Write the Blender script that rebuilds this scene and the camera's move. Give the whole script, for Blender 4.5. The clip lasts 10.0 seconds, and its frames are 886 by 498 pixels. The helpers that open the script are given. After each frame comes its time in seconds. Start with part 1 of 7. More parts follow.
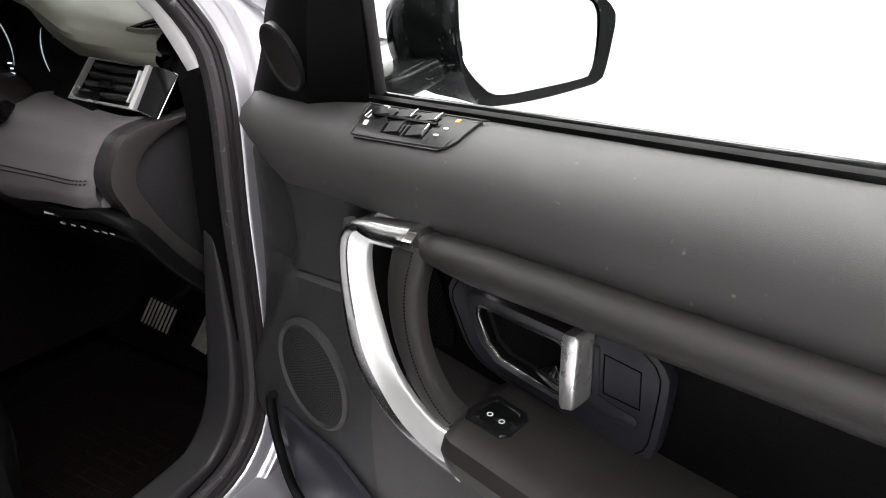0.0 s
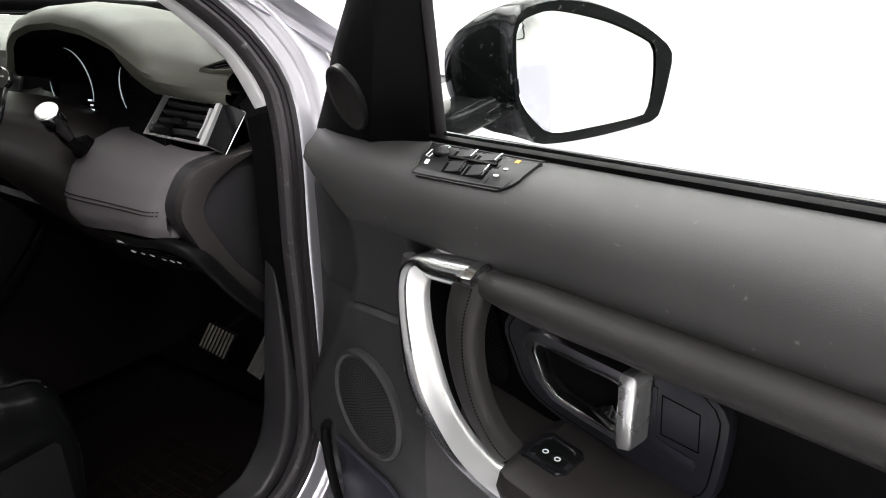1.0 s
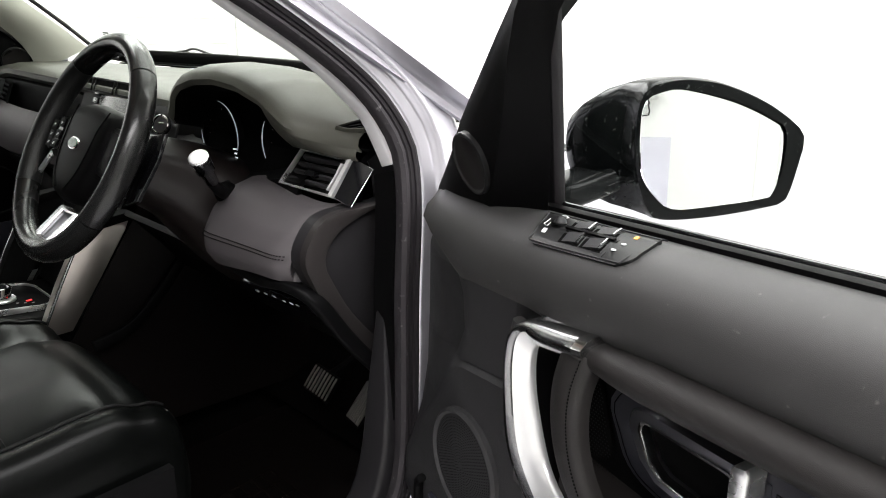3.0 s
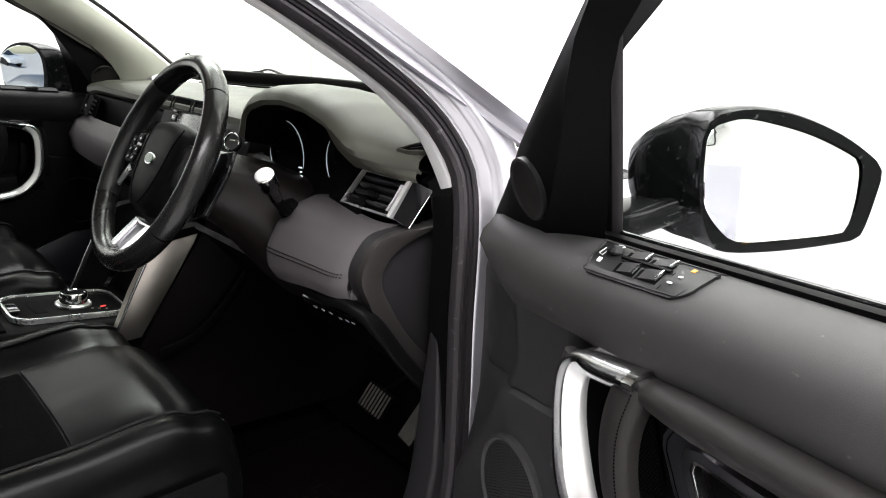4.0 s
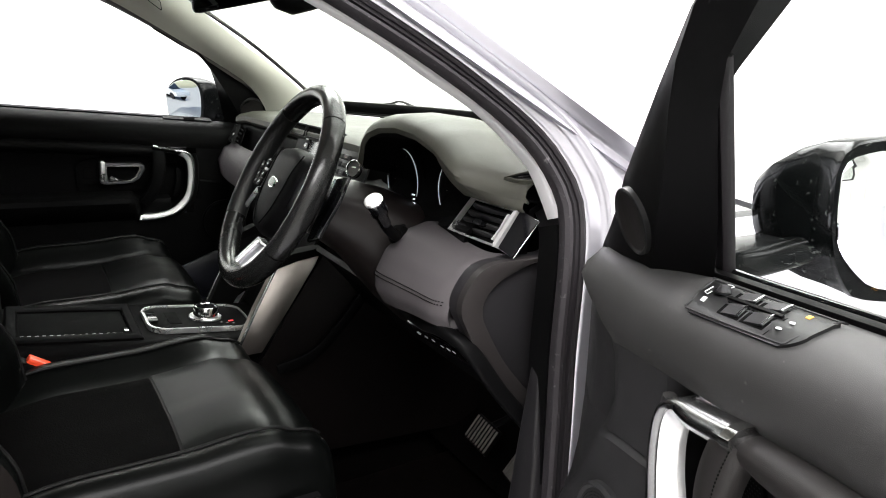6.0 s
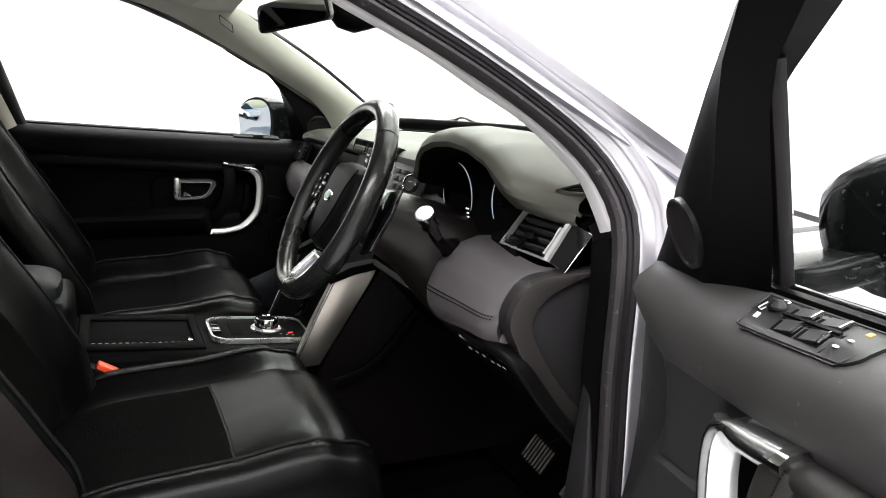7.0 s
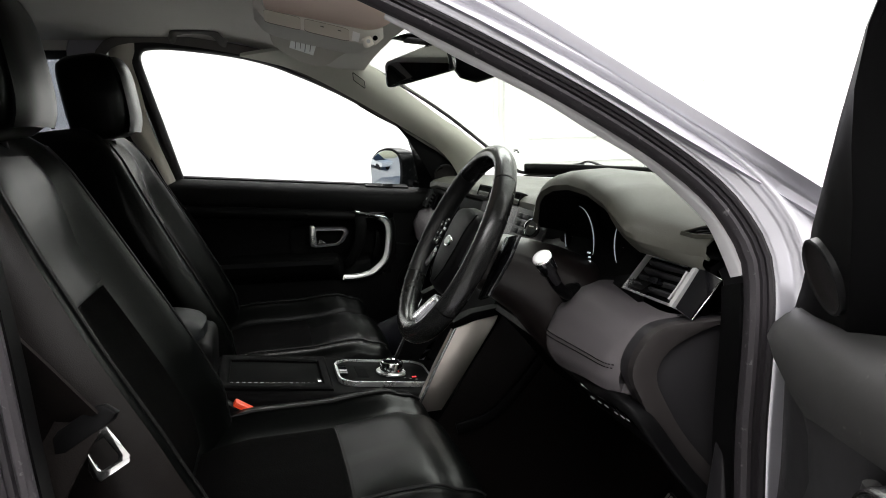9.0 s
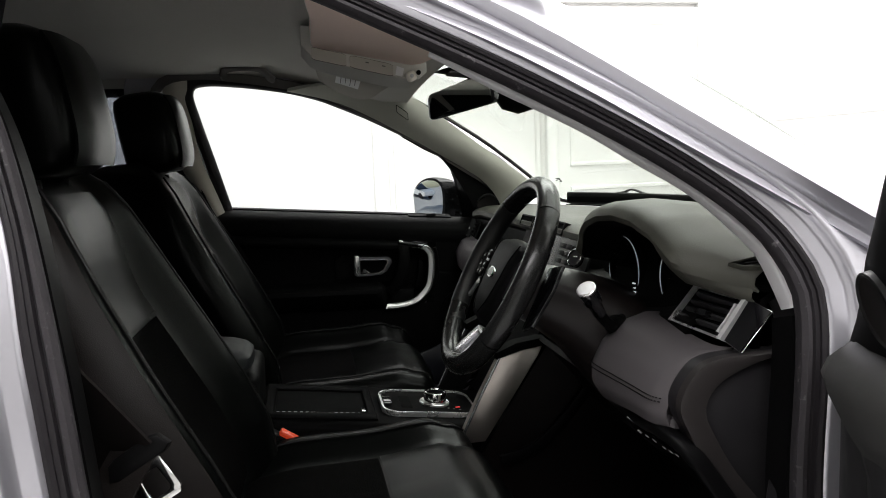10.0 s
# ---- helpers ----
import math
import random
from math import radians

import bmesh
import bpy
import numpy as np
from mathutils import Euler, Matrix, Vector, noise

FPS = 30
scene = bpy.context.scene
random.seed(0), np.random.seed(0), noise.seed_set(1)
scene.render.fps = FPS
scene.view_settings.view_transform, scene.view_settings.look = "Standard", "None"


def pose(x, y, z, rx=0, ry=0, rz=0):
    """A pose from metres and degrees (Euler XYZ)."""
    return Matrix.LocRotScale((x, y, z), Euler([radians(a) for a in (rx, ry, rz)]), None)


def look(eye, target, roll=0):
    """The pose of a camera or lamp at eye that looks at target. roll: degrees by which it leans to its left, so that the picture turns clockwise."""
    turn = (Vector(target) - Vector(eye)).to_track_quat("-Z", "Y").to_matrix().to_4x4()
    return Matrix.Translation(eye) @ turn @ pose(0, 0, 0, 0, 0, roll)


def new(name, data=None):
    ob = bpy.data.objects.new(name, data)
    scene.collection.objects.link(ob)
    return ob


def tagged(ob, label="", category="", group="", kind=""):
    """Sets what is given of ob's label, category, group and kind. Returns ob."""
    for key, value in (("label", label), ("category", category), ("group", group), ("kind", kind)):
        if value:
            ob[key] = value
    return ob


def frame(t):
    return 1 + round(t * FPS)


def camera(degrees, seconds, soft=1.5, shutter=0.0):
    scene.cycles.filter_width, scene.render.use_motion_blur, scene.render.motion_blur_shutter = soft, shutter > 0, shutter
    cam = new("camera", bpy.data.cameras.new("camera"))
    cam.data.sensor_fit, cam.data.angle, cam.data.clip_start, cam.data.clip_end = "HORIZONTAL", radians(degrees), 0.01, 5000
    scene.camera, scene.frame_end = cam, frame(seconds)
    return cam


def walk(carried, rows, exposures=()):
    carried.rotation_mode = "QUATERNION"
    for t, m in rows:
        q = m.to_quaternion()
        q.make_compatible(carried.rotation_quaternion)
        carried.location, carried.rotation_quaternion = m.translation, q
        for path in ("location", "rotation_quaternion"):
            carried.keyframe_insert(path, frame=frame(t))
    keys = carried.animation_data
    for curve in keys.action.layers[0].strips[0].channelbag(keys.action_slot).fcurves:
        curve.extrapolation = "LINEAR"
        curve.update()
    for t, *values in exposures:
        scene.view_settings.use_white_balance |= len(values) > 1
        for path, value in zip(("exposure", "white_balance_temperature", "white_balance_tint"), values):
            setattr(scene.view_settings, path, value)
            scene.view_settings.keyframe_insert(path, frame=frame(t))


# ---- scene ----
cam = camera(64.9, 10.0, soft=1.0)
PATH = [
    (0, (1.35, -0.335, 1.21), (0.495, 1.254, 0.346), 0.8),
    (0.5, (1.349, -0.341, 1.216), (0.427, 1.228, 0.387), 0.2),
    (1, (1.346, -0.348, 1.222), (0.36, 1.202, 0.43), 0.0),
    (1.5, (1.343, -0.355, 1.223), (0.298, 1.181, 0.481), 0.7),
    (2, (1.343, -0.359, 1.224), (0.232, 1.148, 0.523), 1.1),
    (2.5, (1.343, -0.364, 1.228), (0.162, 1.105, 0.559), 1.4),
    (4, (1.351, -0.356, 1.235), (-0.049, 0.946, 0.645), 2.1),
    (4.5, (1.35, -0.35, 1.234), (-0.11, 0.895, 0.668), 2.3),
    (5, (1.354, -0.342, 1.232), (-0.175, 0.825, 0.685), 2.1),
    (5.5, (1.358, -0.33, 1.23), (-0.233, 0.76, 0.7), 1.9),
    (7, (1.369, -0.29, 1.219), (-0.388, 0.545, 0.757), 0.6),
    (7.5, (1.365, -0.282, 1.215), (-0.435, 0.475, 0.781), 0.3),
    (8, (1.37, -0.275, 1.216), (-0.472, 0.391, 0.814), -0.5),
    (8.5, (1.369, -0.273, 1.215), (-0.511, 0.304, 0.85), -1.0),
    (9, (1.371, -0.271, 1.216), (-0.539, 0.221, 0.887), -1.7),
    (9.5, (1.374, -0.271, 1.22), (-0.56, 0.147, 0.931), -2.3),
    (10, (1.376, -0.274, 1.223), (-0.572, 0.106, 0.975), -2.4),
]
walk(cam, [(t, look(e, g, r)) for t, e, g, r in PATH], exposures=((0.0, 0.50), (1.5, 0.24), (2.5, 0.16), (4.0, 0.34), (5.5, 0.55), (7.0, 0.54), (8.0, 0.44), (8.5, 0.20), (9.0, -0.08), (10.0, -0.62)))

# ---- light: a white studio bay with unseen overhead lamps, open to daylight at the back ----
world = bpy.data.worlds.new("daylight")
scene.world = world
world.use_nodes = True
wn = world.node_tree.nodes
sky = wn.new("ShaderNodeTexSky")
sky.sky_type = "NISHITA"
sky.sun_disc = False
sky.sun_elevation = radians(47)
sky.sun_rotation = radians(-18)
wn["Background"].inputs["Strength"].default_value = 0.12
world.node_tree.links.new(sky.outputs["Color"], wn["Background"].inputs["Color"])


def area_lamp(name, m, sx, sy, watts, colour=(1, 0.985, 0.985)):
    lamp = bpy.data.lights.new(name, "AREA")
    lamp.shape, lamp.size, lamp.size_y, lamp.energy, lamp.color = "RECTANGLE", sx, sy, watts, colour
    ob = new(name, lamp)
    ob.matrix_world = m
    return ob


# added lamps, none in view, placed to brighten the car, dash and walls
for lx, ly, watts in ((2.6, -1.0, 205), (2.4, 1.8, 130), (-2.5, 1.4, 215), (-2.5, -2.4, 82), (6.4, -0.5, 90), (0.0, 1.9, 80)):
    area_lamp("unseen_overhead_light", pose(lx, ly, 3.6), 1.8, 3.0, watts)
sun = bpy.data.lights.new("sun", "SUN")
sun.energy, sun.angle, sun.color = 4.0, radians(0.5), (1, 0.96, 0.9)
new("sun", sun).matrix_world = look((0, 0, 0), (0.25, -0.75, -0.85))


# ---- materials ----
def material(name, base, rough=0.5, metal=0.0, var=0.15, scale=6.0, bump=0.0, bump_scale=400.0, coat=0.0, spec=0.5,
             speck=0.0, speck_colour=(0.5, 0.5, 0.48), rough_var=0.08, emit=0.0, sheen=0.0):
    m = bpy.data.materials.new(name)
    m.use_nodes = True
    nt = m.node_tree
    b = nt.nodes["Principled BSDF"]
    b.inputs["Roughness"].default_value = rough
    b.inputs["Metallic"].default_value = metal
    b.inputs["Specular IOR Level"].default_value = spec
    b.inputs["Coat Weight"].default_value = coat
    b.inputs["Coat Roughness"].default_value = 0.05
    b.inputs["Sheen Weight"].default_value = sheen
    tc = nt.nodes.new("ShaderNodeTexCoord")
    big = nt.nodes.new("ShaderNodeTexNoise")
    big.inputs["Scale"].default_value, big.inputs["Detail"].default_value = scale, 6
    nt.links.new(tc.outputs["Object"], big.inputs["Vector"])
    ramp = nt.nodes.new("ShaderNodeMix")
    ramp.data_type = "RGBA"
    ramp.inputs["A"].default_value = (*[c * (1 - var) for c in base], 1)
    ramp.inputs["B"].default_value = (*[min(1, c * (1 + var)) for c in base], 1)
    nt.links.new(big.outputs["Fac"], ramp.inputs["Factor"])
    colour = ramp.outputs["Result"]
    if speck:
        dots = nt.nodes.new("ShaderNodeTexNoise")
        dots.inputs["Scale"].default_value, dots.inputs["Detail"].default_value = 130, 3
        nt.links.new(tc.outputs["Object"], dots.inputs["Vector"])
        cut = nt.nodes.new("ShaderNodeMapRange")
        cut.inputs["From Min"].default_value, cut.inputs["From Max"].default_value = 0.66 - 0.08 * speck, 0.80 - 0.08 * speck
        nt.links.new(dots.outputs["Fac"], cut.inputs["Value"])
        mx = nt.nodes.new("ShaderNodeMix")
        mx.data_type = "RGBA"
        mx.inputs["B"].default_value = (*speck_colour, 1)
        nt.links.new(cut.outputs["Result"], mx.inputs["Factor"])
        nt.links.new(colour, mx.inputs["A"])
        colour = mx.outputs["Result"]
    nt.links.new(colour, b.inputs["Base Color"])
    if rough_var:
        rr = nt.nodes.new("ShaderNodeMapRange")
        rr.inputs["To Min"].default_value, rr.inputs["To Max"].default_value = max(0, rough - rough_var), min(1, rough + rough_var)
        n2 = nt.nodes.new("ShaderNodeTexNoise")
        n2.inputs["Scale"].default_value, n2.inputs["Detail"].default_value = scale * 4, 5
        nt.links.new(tc.outputs["Object"], n2.inputs["Vector"])
        nt.links.new(n2.outputs["Fac"], rr.inputs["Value"])
        nt.links.new(rr.outputs["Result"], b.inputs["Roughness"])
    if bump:
        n3 = nt.nodes.new("ShaderNodeTexVoronoi")
        n3.inputs["Scale"].default_value = bump_scale
        nt.links.new(tc.outputs["Object"], n3.inputs["Vector"])
        bp = nt.nodes.new("ShaderNodeBump")
        bp.inputs["Strength"].default_value, bp.inputs["Distance"].default_value = bump, 0.0006
        nt.links.new(n3.outputs["Distance"], bp.inputs["Height"])
        nt.links.new(bp.outputs["Normal"], b.inputs["Normal"])
    if emit:
        nt.links.new(colour, b.inputs["Emission Color"])
        b.inputs["Emission Strength"].default_value = emit
    return m


def glass_material(name, tint=(0.97, 0.99, 0.98), gloss=1.0):
    m = bpy.data.materials.new(name)
    m.use_nodes = True
    nt = m.node_tree
    nt.nodes.remove(nt.nodes["Principled BSDF"])
    out = nt.nodes["Material Output"]
    clear = nt.nodes.new("ShaderNodeBsdfTransparent")
    clear.inputs["Color"].default_value = (*tint, 1)
    shine = nt.nodes.new("ShaderNodeBsdfGlossy")
    shine.inputs["Roughness"].default_value = 0.02
    lw = nt.nodes.new("ShaderNodeLayerWeight")
    lw.inputs["Blend"].default_value = 0.5
    power = nt.nodes.new("ShaderNodeMath")
    power.operation = "POWER"
    power.inputs[1].default_value = 5.0
    nt.links.new(lw.outputs["Facing"], power.inputs[0])
    fr = nt.nodes.new("ShaderNodeMath")
    fr.operation = "MULTIPLY_ADD"
    fr.inputs[1].default_value, fr.inputs[2].default_value = 0.9 * gloss, 0.04 * gloss
    nt.links.new(power.outputs[0], fr.inputs[0])
    mix = nt.nodes.new("ShaderNodeMixShader")
    nt.links.new(fr.outputs[0], mix.inputs[0])
    nt.links.new(clear.outputs[0], mix.inputs[1])
    nt.links.new(shine.outputs[0], mix.inputs[2])
    nt.links.new(mix.outputs[0], out.inputs["Surface"])
    return m


LEATHER = material("black_leather", (0.0013, 0.0015, 0.0014), 0.28, bump=0.14, bump_scale=1000, var=0.2, scale=6, spec=0.09, rough_var=0)
SUEDE = material("black_woven_insert", (0.0013, 0.0012, 0.0012), 0.78, bump=0.6, bump_scale=420, var=0.3, scale=30, spec=0.015)
ARMREST = material("dark_grey_armrest_leather", (0.0115, 0.0125, 0.0138), 0.5, bump=0.15, bump_scale=900, spec=0.15)
PIPING = material("dark_piping", (0.005, 0.005, 0.005), 0.4, spec=0.15)
THREAD = material("grey_thread", (0.11, 0.105, 0.10), 0.7)
# door trim again, nearly black: the dim far side is put into its colour
FARTRIM = material("dim_far_door_trim", (0.0038, 0.0037, 0.0038), 0.5, bump=0.15, bump_scale=900, var=0.15, scale=4, spec=0.04)
SOFT = material("soft_touch_dash", (0.057, 0.0565, 0.0455), 0.50, bump=0.25, bump_scale=1400, var=0.12, scale=5, spec=0.34)
POD = material("dark_brown_grey_leather", (0.062, 0.056, 0.059), 0.52, bump=0.3, bump_scale=1000, var=0.14, spec=0.22)
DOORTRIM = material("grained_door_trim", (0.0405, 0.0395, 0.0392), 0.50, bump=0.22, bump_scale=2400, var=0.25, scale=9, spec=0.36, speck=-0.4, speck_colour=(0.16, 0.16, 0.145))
# door trim again, darker: shade on its front and lower parts is painted in
FRONTTRIM = material("shaded_door_trim", (0.0275, 0.0268, 0.0284), 0.50, bump=0.2, bump_scale=2400, var=0.2, scale=9, spec=0.26)
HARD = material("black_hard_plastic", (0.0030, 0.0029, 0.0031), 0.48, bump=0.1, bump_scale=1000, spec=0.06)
BROWN = material("brown_black_plastic", (0.0200, 0.0175, 0.0175), 0.42, bump=0.1, bump_scale=900, spec=0.26)
COLUMN = material("dark_brown_column_plastic", (0.0125, 0.0098, 0.0094), 0.38, bump=0.1, bump_scale=900, spec=0.26)
SIDE = material("black_brown_console_plastic", (0.0046, 0.0036, 0.0034), 0.42, bump=0.1, bump_scale=900, spec=0.06)
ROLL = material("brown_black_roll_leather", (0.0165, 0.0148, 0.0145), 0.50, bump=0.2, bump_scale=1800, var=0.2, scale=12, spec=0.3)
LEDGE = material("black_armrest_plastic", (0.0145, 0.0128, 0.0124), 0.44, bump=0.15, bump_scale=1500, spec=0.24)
SWITCH = material("satin_black_switchgear", (0.0085, 0.0085, 0.0088), 0.38, bump=0.1, bump_scale=2000, spec=0.3)
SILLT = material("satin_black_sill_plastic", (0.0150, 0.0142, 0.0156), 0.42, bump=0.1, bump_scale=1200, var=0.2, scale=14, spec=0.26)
MATRIB = material("worn_brown_mat_rubber", (0.0034, 0.0024, 0.0020), 0.6, var=0.5, scale=40, spec=0.03)
GRILLE = material("dark_grey_grille_plastic", (0.028, 0.0275, 0.029), 0.5, bump=0.2, bump_scale=900, spec=0.2)
INKY = material("blue_black_plastic", (0.017, 0.017, 0.024), 0.38, bump=0.1, bump_scale=900, spec=0.35)
PIANO = material("gloss_black", (0.006, 0.006, 0.007), 0.10, coat=0.3, rough_var=0.03)
DIRTY = material("dusty_gloss_black", (0.004, 0.0045, 0.0045), 0.14, coat=0.0, rough_var=0.05, spec=0.10, speck=0.1, speck_colour=(0.12, 0.13, 0.12))
VOID = material("deep_black", (0.003, 0.003, 0.003), 0.8, rough_var=0, spec=0.03)
SATIN = material("satin_chrome", (0.82, 0.82, 0.82), 0.28, metal=0.88, var=0.05, rough_var=0.05)
# part diffuse: keeps a gleam where plain chrome would mirror dark surroundings
BRIGHT = material("silver_with_painted_gleam", (0.88, 0.88, 0.88), 0.24, metal=0.55, var=0.03, rough_var=0.03)
GREYCHROME = material("grey_chrome", (0.52, 0.52, 0.53), 0.24, metal=1.0, var=0.04, rough_var=0.03)
DARKSATIN = material("dark_satin_metal", (0.26, 0.26, 0.28), 0.30, metal=1.0, var=0.06, rough_var=0.04)
DIALARC = material("glowing_dial_edge", (0.7, 0.75, 0.8), 0.4, var=0.02, emit=0.22)
CHROME = material("bright_chrome", (0.80, 0.80, 0.80), 0.12, metal=1.0, var=0.04, rough_var=0.03)
WING = material("brushed_champagne_metal", (0.76, 0.70, 0.65), 0.42, metal=1.0, var=0.06, scale=40)
PAINT = material("silver_metallic_paint", (0.53, 0.52, 0.565), 0.30, metal=0.8, var=0.03, coat=0.5, rough_var=0.04)
RUBBER = material("dusty_door_rubber", (0.031, 0.028, 0.031), 0.62, var=0.3, scale=25, bump=0.3, bump_scale=400, spec=0.2, speck=0.15, speck_colour=(0.13, 0.12, 0.125))
RUBBER2 = material("black_rubber", (0.0175, 0.0155, 0.0175), 0.5, var=0.2, scale=20, spec=0.2)
PILLAR = material("light_grey_pillar_fabric", (0.60, 0.59, 0.52), 0.85, bump=0.4, bump_scale=500, var=0.06)
PALE = material("pale_pillar_edge", (0.55, 0.54, 0.55), 0.7, var=0.06)
HEADLINER = material("grey_headliner_fabric", (0.56, 0.54, 0.50), 0.92, bump=0.5, bump_scale=450, var=0.06)
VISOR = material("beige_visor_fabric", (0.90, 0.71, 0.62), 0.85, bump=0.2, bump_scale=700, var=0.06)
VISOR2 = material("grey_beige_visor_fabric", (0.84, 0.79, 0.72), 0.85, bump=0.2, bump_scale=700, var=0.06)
# the grey-beige visor fabric darkened to about half
FARVISOR = material("darkened_visor_fabric", (0.46, 0.43, 0.375), 0.85, bump=0.2, bump_scale=700, var=0.06)
BOLSTER = material("brown_black_side_leather", (0.0062, 0.0050, 0.0047), 0.42, bump=0.2, bump_scale=1000, var=0.3, scale=10, spec=0.14)
CONSOLE = material("matte_black_console_plastic", (0.0018, 0.0017, 0.0018), 0.55, bump=0.1, bump_scale=900, spec=0.02)
CARPET = material("dark_brown_carpet", (0.0014, 0.0011, 0.0010), 0.95, bump=1.0, bump_scale=260, var=0.35, scale=30, spec=0.02)
MAT = material("rubber_floor_mat", (0.0026, 0.0019, 0.0017), 0.55, var=0.4, scale=20, spec=0.05)
WEB = material("belt_webbing", (0.0080, 0.0066, 0.0062), 0.6, spec=0.08, bump=0.25, bump_scale=500)
RED = material("red_buckle_plastic", (0.80, 0.07, 0.02), 0.4, var=0.08)
GRAB = material("brown_grey_headliner_edge", (0.13, 0.12, 0.115), 0.8, bump=0.3, bump_scale=600, var=0.06)
PEDALRIB = material("worn_pedal_metal", (0.20, 0.19, 0.175), 0.45, metal=0.3, var=0.2, scale=60)
LABEL = material("white_label_paper", (0.88, 0.88, 0.86), 0.6, var=0.03)
WHITE = material("white_print", (0.75, 0.75, 0.75), 0.5, var=0.03)
AMBER = material("amber_mark", (0.85, 0.40, 0.05), 0.5, var=0.05, emit=0.1)
REDLIT = material("red_lit_letter", (0.9, 0.02, 0.02), 0.5, var=0.03, emit=0.3)
LIT = material("lit_dial_marks", (0.85, 0.9, 1.0), 0.5, var=0.02, emit=0.6)
MIRROR = material("mirror_silvering", (0.93, 0.95, 0.94), 0.0, metal=1.0, var=0.0, rough_var=0)
SCREEN = material("dark_screen", (0.010, 0.010, 0.012), 0.12, rough_var=0.02)
GLASS = glass_material("clear_glass", (0.96, 0.98, 0.97))
SCREENGLASS = glass_material("green_tinted_glass", (0.90, 0.93, 0.90))
TINT = glass_material("tinted_glass", (0.42, 0.44, 0.47))
WALL = material("white_panel_paint", (0.84, 0.835, 0.82), 0.6, var=0.03, scale=1.5)
FLOORM = material("pale_painted_concrete", (0.54, 0.537, 0.53), 0.45, var=0.08, scale=2.5, bump=0.15, bump_scale=90)
CEIL = material("white_ceiling_paint", (0.82, 0.82, 0.80), 0.8, var=0.03)


# ---- mesh helpers ----
def sharp(bm, deg=38):
    bm.normal_update()
    lim = radians(deg)
    for f in bm.faces:
        f.smooth = True
    for e in bm.edges:
        if len(e.link_faces) == 2 and e.calc_face_angle(0) > lim:
            e.smooth = False


def part(name, bm, mat, parent=None, label="", deg=38, recalc=True):
    if recalc:
        bmesh.ops.recalc_face_normals(bm, faces=bm.faces[:])
    sharp(bm, deg)
    me = bpy.data.meshes.new(name)
    bm.to_mesh(me)
    bm.free()
    me.materials.append(mat)
    ob = new(name, me)
    if parent is not None:
        ob.parent = parent
        if label:
            ob["label"] = label
    return ob


def thing(name, label, category, m=None, group="", kind=""):
    ob = new(name)
    ob.empty_display_size = 0.05
    if m is not None:
        ob.matrix_world = m
    return tagged(ob, label, category, group, kind)


def add_mesh(bm, verts, faces):
    vs = [bm.verts.new(v) for v in verts]
    for f in faces:
        try:
            bm.faces.new([vs[i] for i in f])
        except ValueError:
            pass
    return vs


def loft(rings, closed=True, caps=True, bm=None):
    """Skin a list of rings that have the same number of points."""
    bm = bm or bmesh.new()
    rows = [[bm.verts.new(p) for p in r] for r in rings]
    n = len(rows[0])
    for a, b in zip(rows, rows[1:]):
        for i in range(n if closed else n - 1):
            j = (i + 1) % n
            bm.faces.new((a[i], a[j], b[j], b[i]))
    if caps and closed:
        bm.faces.new(rows[0][::-1])
        bm.faces.new(rows[-1])
    return bm


def slab(rows, thick, bm=None):
    """A curved sheet of points (rows of the same length) with thickness along its own normals."""
    bm = bm or bmesh.new()
    a = [[Vector(p) for p in r] for r in rows]
    nr, nc = len(a), len(a[0])
    b = []
    for i in range(nr):
        line = []
        for j in range(nc):
            du = a[min(i + 1, nr - 1)][j] - a[max(i - 1, 0)][j]
            dv = a[i][min(j + 1, nc - 1)] - a[i][max(j - 1, 0)]
            nn = du.cross(dv)
            nn = nn.normalized() if nn.length > 1e-9 else Vector((0, 0, 1))
            line.append(a[i][j] + nn * thick)
        b.append(line)
    va = [[bm.verts.new(p) for p in r] for r in a]
    vb = [[bm.verts.new(p) for p in r] for r in b]
    for i in range(nr - 1):
        for j in range(nc - 1):
            bm.faces.new((va[i][j], va[i][j + 1], va[i + 1][j + 1], va[i + 1][j]))
            bm.faces.new((vb[i][j], vb[i + 1][j], vb[i + 1][j + 1], vb[i][j + 1]))
    for i in range(nr - 1):
        bm.faces.new((va[i][0], va[i + 1][0], vb[i + 1][0], vb[i][0]))
        bm.faces.new((va[i][-1], vb[i][-1], vb[i + 1][-1], va[i + 1][-1]))
    for j in range(nc - 1):
        bm.faces.new((va[0][j], vb[0][j], vb[0][j + 1], va[0][j + 1]))
        bm.faces.new((va[-1][j], va[-1][j + 1], vb[-1][j + 1], vb[-1][j]))
    return bm


def spline(pts, n, closed=False):
    """Catmull-Rom points through pts, about evenly spaced."""
    p = [Vector(q) for q in pts]
    k = len(p)
    dense = []
    for i in range(k if closed else k - 1):
        g = (lambda j: p[j % k]) if closed else (lambda j: p[max(0, min(k - 1, j))])
        p0, p1, p2, p3 = g(i - 1), g(i), g(i + 1), g(i + 2)
        for s in range(16):
            t = s / 16
            dense.append(0.5 * ((2 * p1) + (p2 - p0) * t + (2 * p0 - 5 * p1 + 4 * p2 - p3) * t * t + (3 * p1 - p0 - 3 * p2 + p3) * t ** 3))
    dense.append(p[0].copy() if closed else p[-1].copy())
    acc = [0.0]
    for a, b in zip(dense, dense[1:]):
        acc.append(acc[-1] + (b - a).length)
    out = []
    steps = n if closed else n - 1
    j = 0
    for i in range(n):
        want = acc[-1] * i / steps
        while j < len(acc) - 2 and acc[j + 1] < want:
            j += 1
        seg = acc[j + 1] - acc[j]
        out.append(dense[j].lerp(dense[j + 1], (want - acc[j]) / seg if seg > 1e-9 else 0))
    return out


